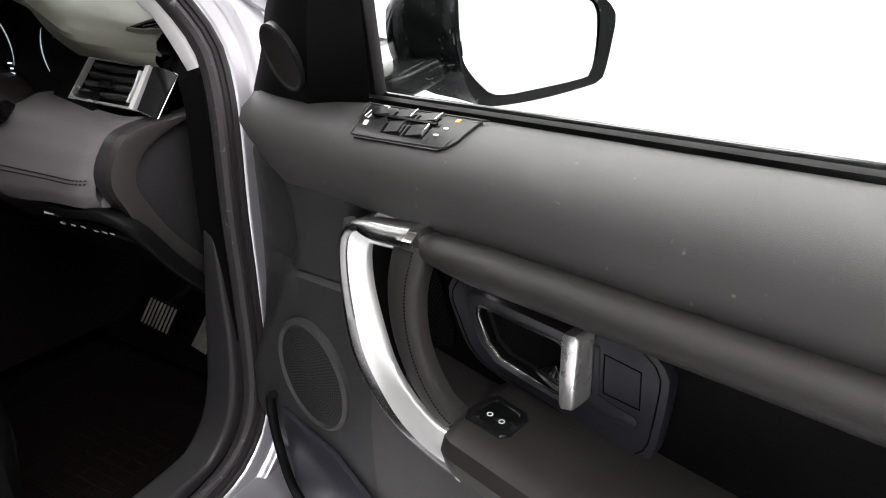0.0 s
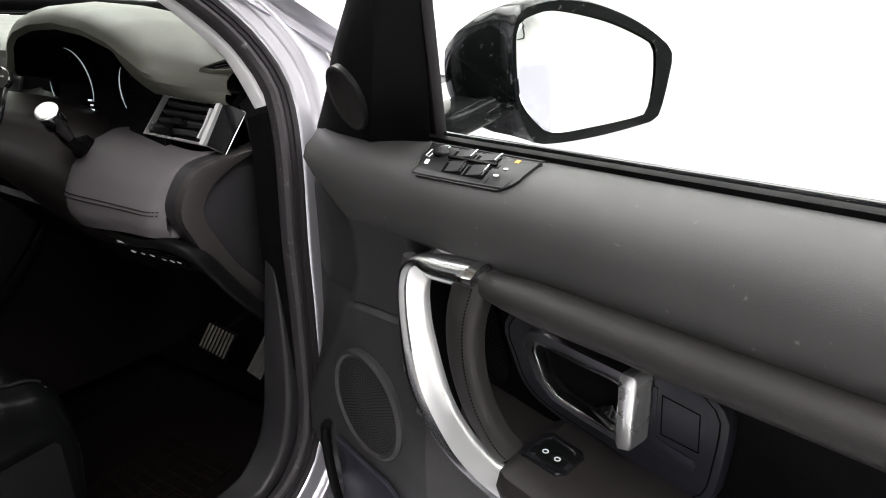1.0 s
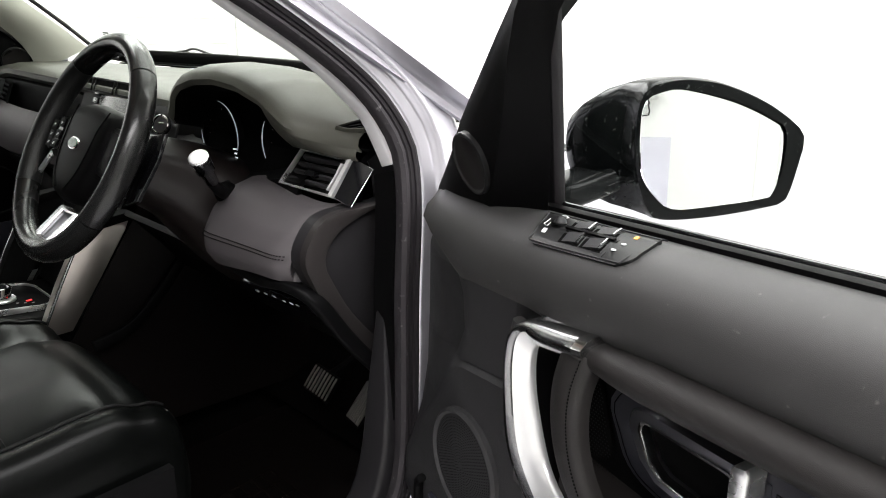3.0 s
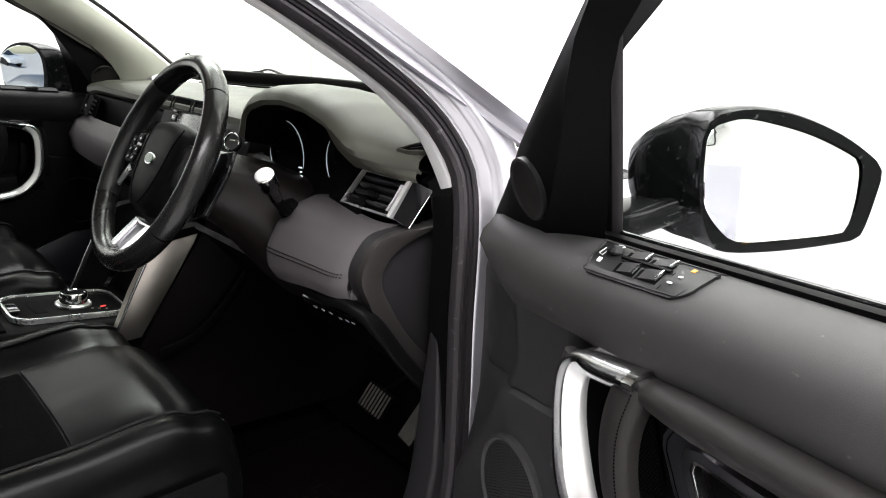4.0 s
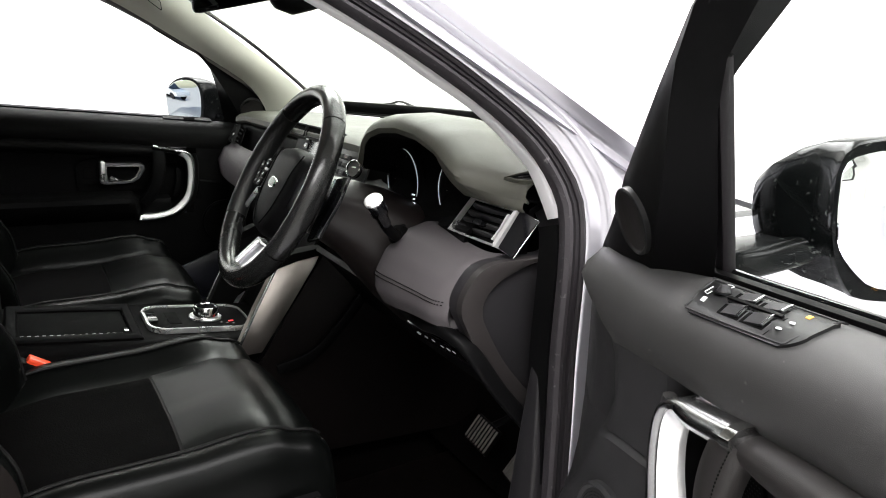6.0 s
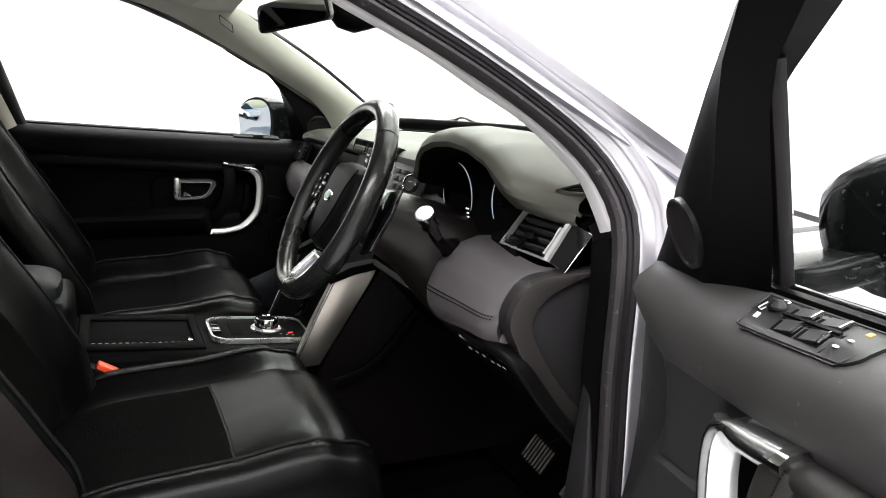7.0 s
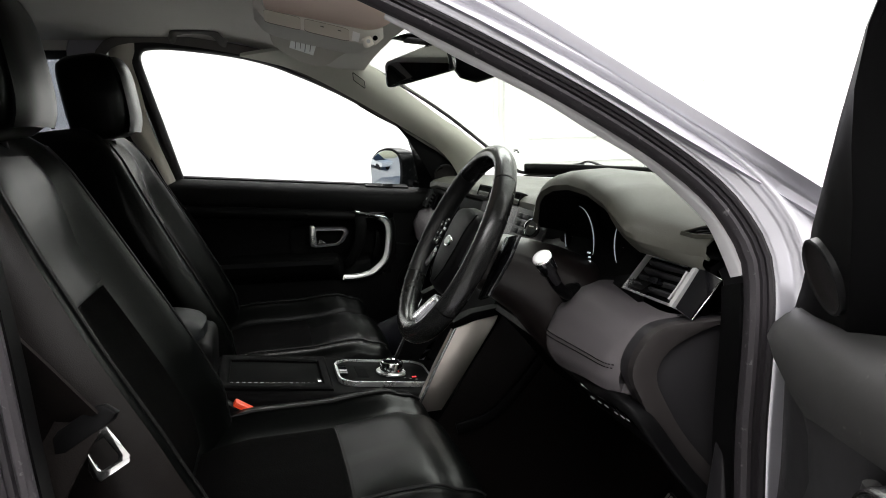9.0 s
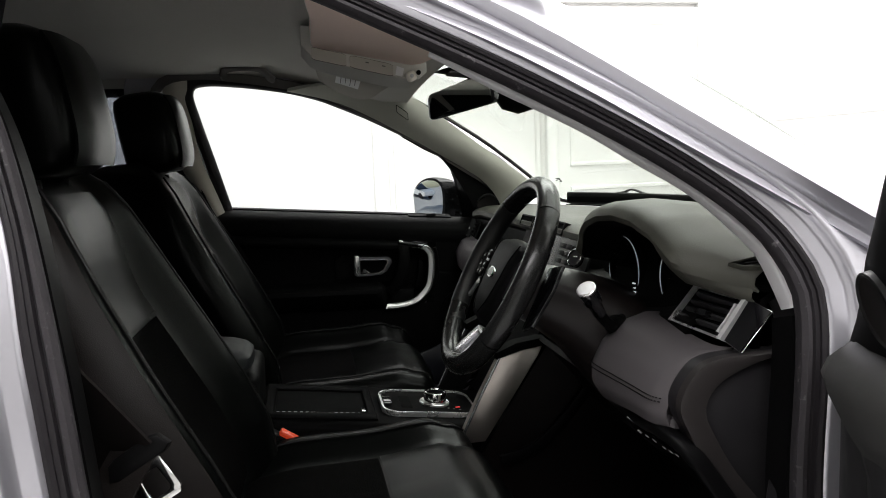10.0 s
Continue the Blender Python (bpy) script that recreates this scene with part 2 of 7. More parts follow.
def sweep(path, prof, side, closed=False, caps=True, bm=None, scale=None):
    """Carry a profile of (a, b) along a path: a goes along 'side' (made square to the path), b along path x side."""
    n = len(path)
    rings = []
    for i in range(n):
        tan = (path[(i + 1) % n] - path[i - 1]) if closed else (path[min(i + 1, n - 1)] - path[max(i - 1, 0)])
        tan.normalize()
        s = side(i / max(1, n - 1), path[i]) if callable(side) else Vector(side)
        s = (s - tan * s.dot(tan)).normalized()
        u = tan.cross(s)
        k = scale(i / max(1, n - 1)) if scale else 1
        rings.append([path[i] + s * a * k + u * b * k for a, b in prof])
    if closed:
        rings.append(rings[0])
        bm2 = loft(rings, True, False, bm)
        bmesh.ops.remove_doubles(bm2, verts=bm2.verts[:], dist=1e-6)
        return bm2
    return loft(rings, True, caps, bm)


def circle(r, n=12, ry=None):
    return [(r * math.cos(2 * math.pi * i / n), (ry or r) * math.sin(2 * math.pi * i / n)) for i in range(n)]


def rrect(w, h, r, n=4):
    """A rectangle w x h round (0, 0) with rounded corners."""
    out = []
    for cx, cy, a0 in ((w / 2 - r, h / 2 - r, 0), (-w / 2 + r, h / 2 - r, 90), (-w / 2 + r, -h / 2 + r, 180), (w / 2 - r, -h / 2 + r, 270)):
        for i in range(n + 1):
            a = radians(a0 + 90 * i / n)
            out.append((cx + r * math.cos(a), cy + r * math.sin(a)))
    return out


def inset_poly(poly, d):
    """Shrink a 2D polygon towards its centre by about d."""
    cx, cy = sum(p[0] for p in poly) / len(poly), sum(p[1] for p in poly) / len(poly)
    out = []
    for x, y in poly:
        q = math.hypot(x - cx, y - cy)
        k = max(0.05, (q - d) / q) if q > 1e-9 else 1
        out.append((cx + (x - cx) * k, cy + (y - cy) * k))
    return out


def plate(poly, place, d0, d1, bev=0.002, bm=None):
    """A plate with bevelled edges: 2D outline, place(a, b, depth) -> point, from depth d0 to d1."""
    s = 1 if d1 > d0 else -1
    small = inset_poly(poly, bev)
    rings = [[place(a, b, d0) for a, b in poly], [place(a, b, d1 - s * bev) for a, b in poly],
             [place(a, b, d1 - s * bev * 0.3) for a, b in inset_poly(poly, bev * 0.3)], [place(a, b, d1) for a, b in small]]
    return loft(rings, True, True, bm)


def frame_plate(outer, inner, place, d0, d1, bev=0.0015, bm=None):
    """A flat ring between two outlines of the same number of points."""
    s = 1 if d1 > d0 else -1
    mid = [((a + c) / 2, (b + d) / 2) for (a, b), (c, d) in zip(outer, inner)]
    def toward(p, q, k):
        return [(a + (c - a) * k, b + (d - b) * k) for (a, b), (c, d) in zip(p, q)]
    seq = [(outer, d0), (outer, d1 - s * bev), (toward(outer, mid, 0.3), d1), (toward(inner, mid, 0.3), d1), (inner, d1 - s * bev), (inner, d0)]
    rings = [[place(a, b, d) for a, b in p] for p, d in seq]
    rings.append(rings[0])
    b2 = loft(rings, True, False, bm)
    bmesh.ops.remove_doubles(b2, verts=b2.verts[:], dist=1e-6)
    return b2


def box(sx, sy, sz, m=None, bev=0.004, seg=2, bm=None):
    """A rounded box round the origin, then set by the matrix m."""
    b = bmesh.new()
    bmesh.ops.create_cube(b, size=1, matrix=Matrix.Diagonal((sx, sy, sz, 1)))
    if bev:
        bmesh.ops.bevel(b, geom=b.edges[:], offset=min(bev, 0.49 * min(sx, sy, sz)), segments=seg, profile=0.5, affect="EDGES")
    if m is not None:
        b.transform(m)
    if bm is None:
        return b
    me = bpy.data.meshes.new("tmp")
    b.to_mesh(me)
    b.free()
    bm.from_mesh(me)
    bpy.data.meshes.remove(me)
    return bm


def lathe(prof, m=None, n=24):
    """Turn a profile of (radius, height) about z."""
    rings = [[Vector((r * math.cos(2 * math.pi * i / n), r * math.sin(2 * math.pi * i / n), h)) for i in range(n)] for r, h in prof]
    b = loft(rings, True, True)
    if m is not None:
        b.transform(m)
    return b


def pillow(sx, sy, sz, p=0.55, n=14, m=None):
    """A soft rounded block (superellipsoid)."""
    f = lambda c: math.copysign(abs(c) ** p, c)
    rings = []
    for i in range(n + 1):
        la = -math.pi / 2 + math.pi * i / n
        la = max(-1.54, min(1.54, la))
        rings.append([Vector((sx / 2 * f(math.cos(la)) * f(math.cos(2 * math.pi * j / (2 * n))), sy / 2 * f(math.cos(la)) * f(math.sin(2 * math.pi * j / (2 * n))), sz / 2 * f(math.sin(la)))) for j in range(2 * n)])
    b = loft(rings)
    if m is not None:
        b.transform(m)
    return b


def stitch(path, parent, mat=None, r=0.0009, gap=2):
    """A row of short thread stitches along a path, as one part."""
    bm = bmesh.new()
    for i in range(0, len(path) - 1, gap):
        a, b = path[i], path[i + 1]
        t = (b - a).normalized()
        s = t.orthogonal().normalized()
        u = t.cross(s)
        rr = [[q + s * r * c + u * r * d for c, d in ((1, 0), (0, 1), (-1, 0), (0, -1))] for q in (a, b)]
        loft(rr, True, True, bm)
    return part("stitching", bm, mat or THREAD, parent)


def lerp(a, b, t):
    return a + (b - a) * t


def smooth(t):
    t = max(0.0, min(1.0, t))
    return t * t * (3 - 2 * t)


# ---- the studio bay ----
def structure(name, bm, mat, label, category):
    return tagged(part(name, bm, mat), label, category, kind="structure")


X0, X1, Y0, Y1, ZC = -3.6, 9.0, -6.0, 3.4, 3.7
ASPHALT = material("pale_concrete_yard", (0.42, 0.42, 0.425), 0.8, var=0.15, scale=3, bump=0.4, bump_scale=120)
structure("ground", box(400, 400, 0.1, pose(0, 0, -0.056), 0), ASPHALT, "pale concrete yard round the bay", "ground")
structure("floor", box(X1 - X0, Y1 - Y0, 0.05, pose((X0 + X1) / 2, (Y0 + Y1) / 2, -0.025), 0), FLOORM, "pale painted concrete floor of the bay", "floor")
structure("ceiling", box(X1 - X0 + 0.4, Y1 - Y0 + 0.4, 0.12, pose((X0 + X1) / 2, (Y0 + Y1) / 2, ZC + 0.06), 0), CEIL, "white painted ceiling of the bay", "ceiling")
wall_west = structure("wall_west", box(0.15, Y1 - Y0, ZC, pose(X0 - 0.075, (Y0 + Y1) / 2, ZC / 2), 0), WALL, "white panelled wall with thin vertical joints", "wall")
wall_east = structure("wall_east", box(0.15, Y1 - Y0, ZC, pose(X1 + 0.075, (Y0 + Y1) / 2, ZC / 2), 0), WALL, "plain white painted wall of the bay", "wall")
wall_north = structure("wall_north", box(X1 - X0 + 0.3, 0.15, ZC, pose((X0 + X1) / 2, Y1 + 0.075, ZC / 2), 0), WALL, "white panelled wall in front of the car", "wall")
structure("wall_south", box(8.8, 0.15, ZC, pose(X1 - 4.25, Y0 - 0.075, ZC / 2), 0), WALL, "white wall beside the open bay door", "wall")
structure("lintel", box(3.9, 0.15, 0.6, pose(X0 + 1.95, Y0 - 0.075, ZC - 0.3), 0), WALL, "white lintel over the open bay door", "wall")




def wall_pt(y, z, d=0.0):
    return Vector((X0 + d, y, z))


JOINT = material("grey_wall_joint", (0.72, 0.71, 0.69), 0.7, var=0.1)
for y in (0.225, 1.43, 1.47, 3.19, -1.2, -2.6):
    part("panel_joint", box(0.006, 0.012, ZC, pose(X0 + 0.003, y, ZC / 2), 0), JOINT, wall_west)
for y in (0.33, 0.37):
    part("panel_joint", box(0.004, 0.006, ZC, pose(X0 + 0.002, y, ZC / 2), 0), JOINT, wall_west)
door_1 = structure("door_1", box(0.04, 1.15, 2.30, pose(X0 + 0.02, 2.14, 1.15), 0.004), WALL, "white panelled door in the wall", "door")
part("door_frame", frame_plate([(1.50, 0.0), (2.82, 0.0), (2.82, 2.42), (1.50, 2.42)], [(1.585, 0.001), (2.72, 0.001), (2.72, 2.33), (1.585, 2.33)], wall_pt, 0.0, 0.06, 0.008), WALL, door_1)
for za, zb in ((0.15, 1.0), (1.15, 2.2)):
    part("door_panel", frame_plate([(1.68, za), (2.66, za), (2.66, zb), (1.68, zb)], [(1.71, za + 0.03), (2.63, za + 0.03), (2.63, zb - 0.03), (1.71, zb - 0.03)], wall_pt, 0.038, 0.05, 0.006), WALL, door_1)
part("panel_joint", box(X1 - X0, 0.006, 0.010, pose((X0 + X1) / 2, Y1 - 0.003, 1.44), 0), JOINT, wall_north)
for x in (-2.0, -0.4, 1.2, 2.8):
    part("panel_joint", box(0.008, 0.006, ZC, pose(x, Y1 - 0.003, ZC / 2), 0), JOINT, wall_north)

for y in (-3.1, -2.95, -1.36, -1.12, 0.6):
    part("panel_joint", box(0.006, 0.014, ZC, pose(X1 - 0.003, y, ZC / 2), 0), JOINT, wall_east)


# cars parked in the yard, seen in the mirrors
CARP = [material(n, c, 0.28, metal=0.2, coat=0.6, var=0.03) for n, c in (("white_car_paint", (0.75, 0.76, 0.78)), ("blue_car_paint", (0.03, 0.08, 0.25)), ("grey_car_paint", (0.25, 0.27, 0.30)), ("black_car_paint", (0.015, 0.016, 0.02)))]


def parked_car(i, m):
    car = thing("parked_car", ("white", "dark blue", "grey", "black")[i % 4] + " hatchback parked in the yard", "car", m, group="cars parked in the yard")
    prof = [(-2.0, 0.35), (-2.05, 0.6), (-1.9, 0.88), (-1.2, 0.96), (-0.5, 0.98), (0.6, 0.97), (1.4, 0.88), (1.95, 0.74), (2.02, 0.5), (1.95, 0.35)]
    part("body", loft([[Vector((x * k, y, z)) for y, z in prof] for x, k in ((-0.84, 1), (-0.88, 1), (0.88, 1), (0.84, 1))]), CARP[i % 4], car)
    cab = [(-1.8, 0.9), (-1.5, 1.36), (-0.9, 1.46), (-0.1, 1.45), (0.35, 1.32), (0.95, 0.95)]
    part("cabin_glass", loft([[Vector((x * (1 - 0.28 * (z - 0.9)), y, z)) for y, z in cab] for x in (-0.80, 0.80)]), PIANO, car, "dark car glass")
    part("roof", slab([[Vector((x, y, z + 0.006)) for y, z in cab[1:4]] for x in (-0.62, 0, 0.62)], 0.02), CARP[i % 4], car)
    for sx in (-0.84, 0.84):
        for y in (-1.25, 1.25):
            w = part("wheel", lathe([(0.31, -0.09), (0.32, -0.05), (0.32, 0.05), (0.31, 0.09), (0.2, 0.1), (0.02, 0.09)], pose(sx, y, 0.32, 0, 90, 0), 20), RUBBER2, car)
    for sx in (-0.6, 0.6):
        part("headlamp", box(0.3, 0.06, 0.12, pose(sx, 1.95, 0.68), 0.02), WHITE, car)


for i in range(10):
    parked_car(i, pose(-5.9 - 0.75 * i, -14.0 - 2.7 * i, 0, 0, 0, -62 + 3 * (i % 3)))

# ---- the car: x to its right, y ahead, z up; the wheel boss stands at (0.37, 0, 1.05) ----
HX, HY, OPEN = 0.836, 0.333, 72.0
FAR_SEAL = [(0.624, -0.235, 1.428), (0.634, -0.155, 1.397), (0.654, -0.038, 1.337), (0.668, 0.044, 1.293), (0.685, 0.129, 1.243),
            (0.705, 0.218, 1.188), (0.716, 0.273, 1.155), (0.729, 0.308, 1.116), (0.747, 0.330, 1.066), (0.765, 0.338, 1.001), (0.770, 0.325, 0.876), (0.770, 0.30, 0.75),
            (0.770, 0.26, 0.648), (0.770, 0.176, 0.580), (0.770, 0.09, 0.553), (0.770, -0.15, 0.548), (0.770, -0.38, 0.555),
            (0.770, -0.42, 0.60), (0.770, -0.445, 0.75), (0.765, -0.470, 0.94), (0.75, -0.510, 1.10), (0.70, -0.575, 1.27), (0.645, -0.635, 1.39),
            (0.612, -0.615, 1.455), (0.606, -0.53, 1.472), (0.609, -0.43, 1.463), (0.616, -0.335, 1.449)]
SEAL = [(0.632, -0.262, 1.395), (0.644, -0.187, 1.360), (0.664, -0.070, 1.303), (0.688, 0.052, 1.236), (0.708, 0.137, 1.180),
        (0.722, 0.187, 1.136), (0.736, 0.211, 1.096), (0.747, 0.219, 1.063), (0.762, 0.211, 1.003), (0.769, 0.202, 0.894), (0.770, 0.203, 0.785),
        (0.770, 0.200, 0.648), (0.770, 0.170, 0.580), (0.770, 0.09, 0.553), (0.770, -0.15, 0.548), (0.770, -0.38, 0.555),
        (0.770, -0.42, 0.60), (0.770, -0.445, 0.75), (0.769, -0.464, 0.94), (0.760, -0.479, 1.10), (0.712, -0.519, 1.27), (0.652, -0.580, 1.39),
        (0.612, -0.615, 1.465), (0.606, -0.53, 1.475), (0.611, -0.434, 1.457), (0.621, -0.345, 1.430)]
CENTRE = Vector((0.72, -0.2, 1.0))


def mirrored(s, pts):
    return [Vector((s * p[0], p[1], p[2])) for p in pts]


def aperture(s, name, prof, mat, parent, n=150, label="", deg=38, keep=None):
    """Sweep a profile of (inboard to outboard, away from the opening) round a front door's aperture, or along the run that keep() picks."""
    path = spline(SEAL if s > 0 else [(x, y - 0.035 * smooth((-0.40 - y) / 0.04) * smooth((1.36 - z) / 0.1), z) for x, y, z in FAR_SEAL], n, True)
    rings = []
    for i in range(n):
        tan = (path[(i + 1) % n] - path[i - 1]).normalized()
        away = path[i] - CENTRE
        out = Vector((1, 0, 0.32))
        out = (out - tan * out.dot(tan)).normalized()
        nn = tan.cross(out)
        if nn.dot(away) < 0:
            nn = -nn
        wide = 1 + 0.4 * smooth((1.19 - path[i].z) / 0.12) if s > 0 else 1
        rings.append([path[i] + out * a + nn * b * wide for a, b in prof])
    if keep:
        first = next(i for i in range(n) if keep(path[i]) and not keep(path[i - 1]))
        rings = [rings[(first + i) % n] for i in range(n) if keep(path[(first + i) % n])]
    else:
        rings.append(rings[0])
    bm = loft([mirrored(s, r) for r in rings], True, bool(keep))
    bmesh.ops.remove_doubles(bm, verts=bm.verts[:], dist=1e-6)
    return part(name, bm, mat, parent, label, deg)


def rounded(prof, k=0.22):
    """Cut the corners of an open profile."""
    out = [prof[0]]
    for (a0, b0), (a1, b1) in zip(prof, prof[1:]):
        out += [(lerp(a0, a1, k), lerp(b0, b1, k)), (lerp(a0, a1, 1 - k), lerp(b0, b1, 1 - k))]
    return out + [prof[-1]]


car_body = thing("car_body", "silver metallic estate car body with open driver's doorway", "car body")
for s in (1, -1):
    if s > 0:
        aperture(s, "door_seal", [(-0.012, 0.0055), (-0.003, 0.0025), (0.005, 0.0020), (0.010, 0.0045), (0.0098, 0.0080), (0.004, 0.0108), (-0.012, 0.0115)], RUBBER, car_body, label="dusty black rubber door seal")
        aperture(s, "inner_flange", [(-0.012, 0.0105), (0.004, 0.0100), (0.0055, 0.0112), (0.008, 0.0118), (0.0085, 0.0150), (0.0115, 0.015), (0.0135, 0.0175), (0.0125, 0.0205), (0.004, 0.022), (-0.014, 0.021)], RUBBER2, car_body, label="black rubber weatherstrip")
        prof = rounded([(0.006, 0.019), (0.015, 0.0205), (0.017, 0.035), (0.027, 0.0375), (0.030, 0.0395), (0.026, 0.050), (0.018, 0.078), (0.004, 0.084), (-0.004, 0.07)], 0.2)
    else:
        aperture(s, "door_seal", [(-0.012, 0.002), (0.002, -0.001), (0.009, 0.002), (0.011, 0.006), (0.006, 0.010), (-0.012, 0.010)], RUBBER, car_body, label="dusty black rubber door seal")
        aperture(s, "inner_flange", [(-0.012, 0.009), (0.001, 0.010), (0.003, 0.013), (0.008, 0.015), (0.010, 0.018), (0.0, 0.020), (-0.014, 0.018)], RUBBER2, car_body, label="black rubber weatherstrip")
        prof = rounded([(0.0, 0.016), (0.012, 0.019), (0.018, 0.026), (0.022, 0.040), (0.038, 0.048), (0.043, 0.062), (0.060, 0.066), (0.067, 0.078), (0.058, 0.092), (0.03, 0.098), (0.0, 0.090)])
    aperture(s, "door_frame", prof, PAINT, car_body, label="silver painted door frame", deg=60)
    if s > 0:
        aperture(s, "trim_edge", [(-0.05, 0.005), (-0.03, 0.004), (-0.012, 0.003), (-0.012, 0.013), (-0.05, 0.024)], HARD, car_body, keep=lambda p: p.z < 1.062 or p.y < -0.42)
    else:
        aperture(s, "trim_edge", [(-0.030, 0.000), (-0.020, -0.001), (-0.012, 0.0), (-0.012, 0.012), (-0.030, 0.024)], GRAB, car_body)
    if s > 0:
        edge = spline([(0.622, -0.133, 1.339), (0.636, -0.063, 1.302), (0.654, 0.026, 1.255), (0.667, 0.085, 1.217), (0.682, 0.145, 1.178), (0.700, 0.203, 1.125), (0.707, 0.216, 1.106), (0.716, 0.227, 1.077), (0.724, 0.234, 1.052)], 50)
        part("pale_edge", sweep(edge, rrect(0.018, 0.011, 0.004, 3), (1, 0, 0.3), scale=lambda k: 0.50 + 0.30 * smooth(k / 0.2) + 0.55 * smooth((k - 0.6) / 0.35)), PALE, car_body, "pale grey edge of the pillar trim")
        # straight outer pillar with its creases, from the roof down to the wing
        lines = [((0.68, -0.035, 1.319), (0.752, 0.276, 1.128)), ((0.6657, -0.0366, 1.3449), (0.7438, 0.2873, 1.138)), ((0.679, -0.035, 1.353), (0.752, 0.282, 1.151)), ((0.6852, -0.0335, 1.3599), (0.7591, 0.2826, 1.1588)), ((0.6655, -0.0021, 1.3708), (0.7374, 0.3209, 1.1663)), ((0.635, 0.02, 1.382), (0.705, 0.345, 1.174))]
        rows = []
        for i in range(25):
            k = lerp(-1.35, 1.5, i / 24)
            sag = -0.016 * (k - 0.2) ** 2 if k < 0.2 else 0
            ring = [Vector(a).lerp(Vector(b), k) + Vector((0, 0, sag * 3)) for a, b in lines]
            soft = [ring[0]]
            for p, q in zip(ring, ring[1:]):
                soft += [p.lerp(q, 0.22), p.lerp(q, 0.78)]
            rows.append(soft + [ring[-1]])
        part("outer_pillar", slab(rows, 0.004), PAINT, car_body, "silver painted windscreen pillar", deg=60)
    # pillar trim from the doorway to the windscreen
    low = mirrored(s, [(0.604, -0.21, 1.366), (0.618, -0.12, 1.325), (0.632, -0.03, 1.28), (0.655, 0.09, 1.215), (0.68, 0.17, 1.15), (0.70, 0.215, 1.08)])
    high = mirrored(s, [(0.535, -0.13, 1.448), (0.552, -0.01, 1.405), (0.577, 0.10, 1.335), (0.615, 0.235, 1.24), (0.640, 0.34, 1.168), (0.662, 0.43, 1.10)])
    low, high = spline(low, 22), spline(high, 22)
    if s < 0:
        high = [p + Vector((0, 0.008, 0.020)) * smooth((p.y + 0.12) / 0.15) for p in high]
        low = spline(mirrored(s, [(0.590, -0.300, 1.438), (0.598, -0.207, 1.417), (0.604, -0.149, 1.398), (0.611, -0.100, 1.376), (0.621, -0.041, 1.346), (0.635, 0.039, 1.302), (0.651, 0.123, 1.254), (0.670, 0.210, 1.204), (0.682, 0.264, 1.167), (0.699, 0.308, 1.117), (0.716, 0.332, 1.068)]), 22)
    else:
        low = [p + Vector((0, 0, 0.014)) for p in low[:15]]
    rows = []
    for a, b in zip(low, high):
        rows.append([a.lerp(b, k) + Vector((-s, 0, 0.1)) * 0.022 * math.sin(math.pi * k) for k in (0, .15, .3, .5, .7, .85, 1)])
    part("pillar_trim", slab(rows, 0.01), PILLAR, car_body, "pale grey woven windscreen pillar trim")
    # outer skin of the far pillar
    if s < 0:
        o1 = spline(mirrored(s, [(0.70, -0.22, 1.46), (0.73, -0.043, 1.372), (0.746, 0.029, 1.327), (0.768, 0.134, 1.265), (0.79, 0.225, 1.205), (0.81, 0.30, 1.14), (0.83, 0.36, 1.08)]), 20)
        o2 = spline(mirrored(s, [(0.60, -0.16, 1.50), (0.615, 0.0, 1.425), (0.635, 0.12, 1.36), (0.66, 0.25, 1.28), (0.69, 0.36, 1.20), (0.71, 0.44, 1.14), (0.73, 0.52, 1.09)]), 20)
        rows = [[a.lerp(b, k) + Vector((s * 0.6, 0.1, 0.5)) * 0.02 * math.sin(math.pi * k) for k in (0, .08, .16, .24, .32, .38)] for a, b in zip(o1, o2)]
        part("outer_pillar", slab(rows, 0.006), RUBBER2, car_body, "black windscreen pillar edge")
    # wing panel ahead of the door
    rows = [[Vector((s * (0.87 + 0.03 * math.sin(math.pi * k) - 0.10 * max(0, k - 0.8) * 5 * 0.6), y, lerp(0.42, 1.045, k))) for k in [i / 12 for i in range(13)]] for y in (0.36, 0.6, 0.9, 1.2, 1.45)]
    part("front_wing", slab(rows, 0.01), PAINT, car_body, "silver front wing panel")
    # sill
    path = spline(mirrored(s, [(0.80, 0.30, 0.47), (0.80, 0.0, 0.46), (0.80, -0.5, 0.46), (0.80, -1.3, 0.48)]), 12)
    part("sill", sweep(path, rrect(0.16, 0.13, 0.03), (1, 0, 0)), PAINT, car_body, "silver painted door sill")
    # rear side panel with its window opening
    zt, zb = 1.44, 1.12
    for name, ya, yb, za, zc in (("rear_quarter_panel", -0.62, -2.3, 0.45, 1.12), ("rear_roof_rail", -0.62, -2.3, 1.43, 1.54), ("rear_pillar", -1.55, -2.3, 1.12, 1.43)):
        rows = [[Vector((s * (0.82 + 0.05 * math.sin(math.pi * (z - 0.4) / 0.75)), y, z)) if z < 1.1 else Vector((s * (0.80 - 0.42 * (z - 1.1)), y, z)) for z in [lerp(za, zc, i / 8) for i in range(9)]] for y in [lerp(ya, yb, i / 6) for i in range(7)]]
        part(name, slab(rows, 0.02), PAINT if "quarter" in name else HEADLINER, car_body)
    rows = [[Vector((s * (0.79 - 0.42 * (z - 1.1)), y, z)) for z in (1.11, 1.28, 1.45)] for y in (-0.70, -1.1, -1.57)]
    part("rear_side_glass", slab(rows, 0.004), TINT, car_body, "dark tinted rear side glass")
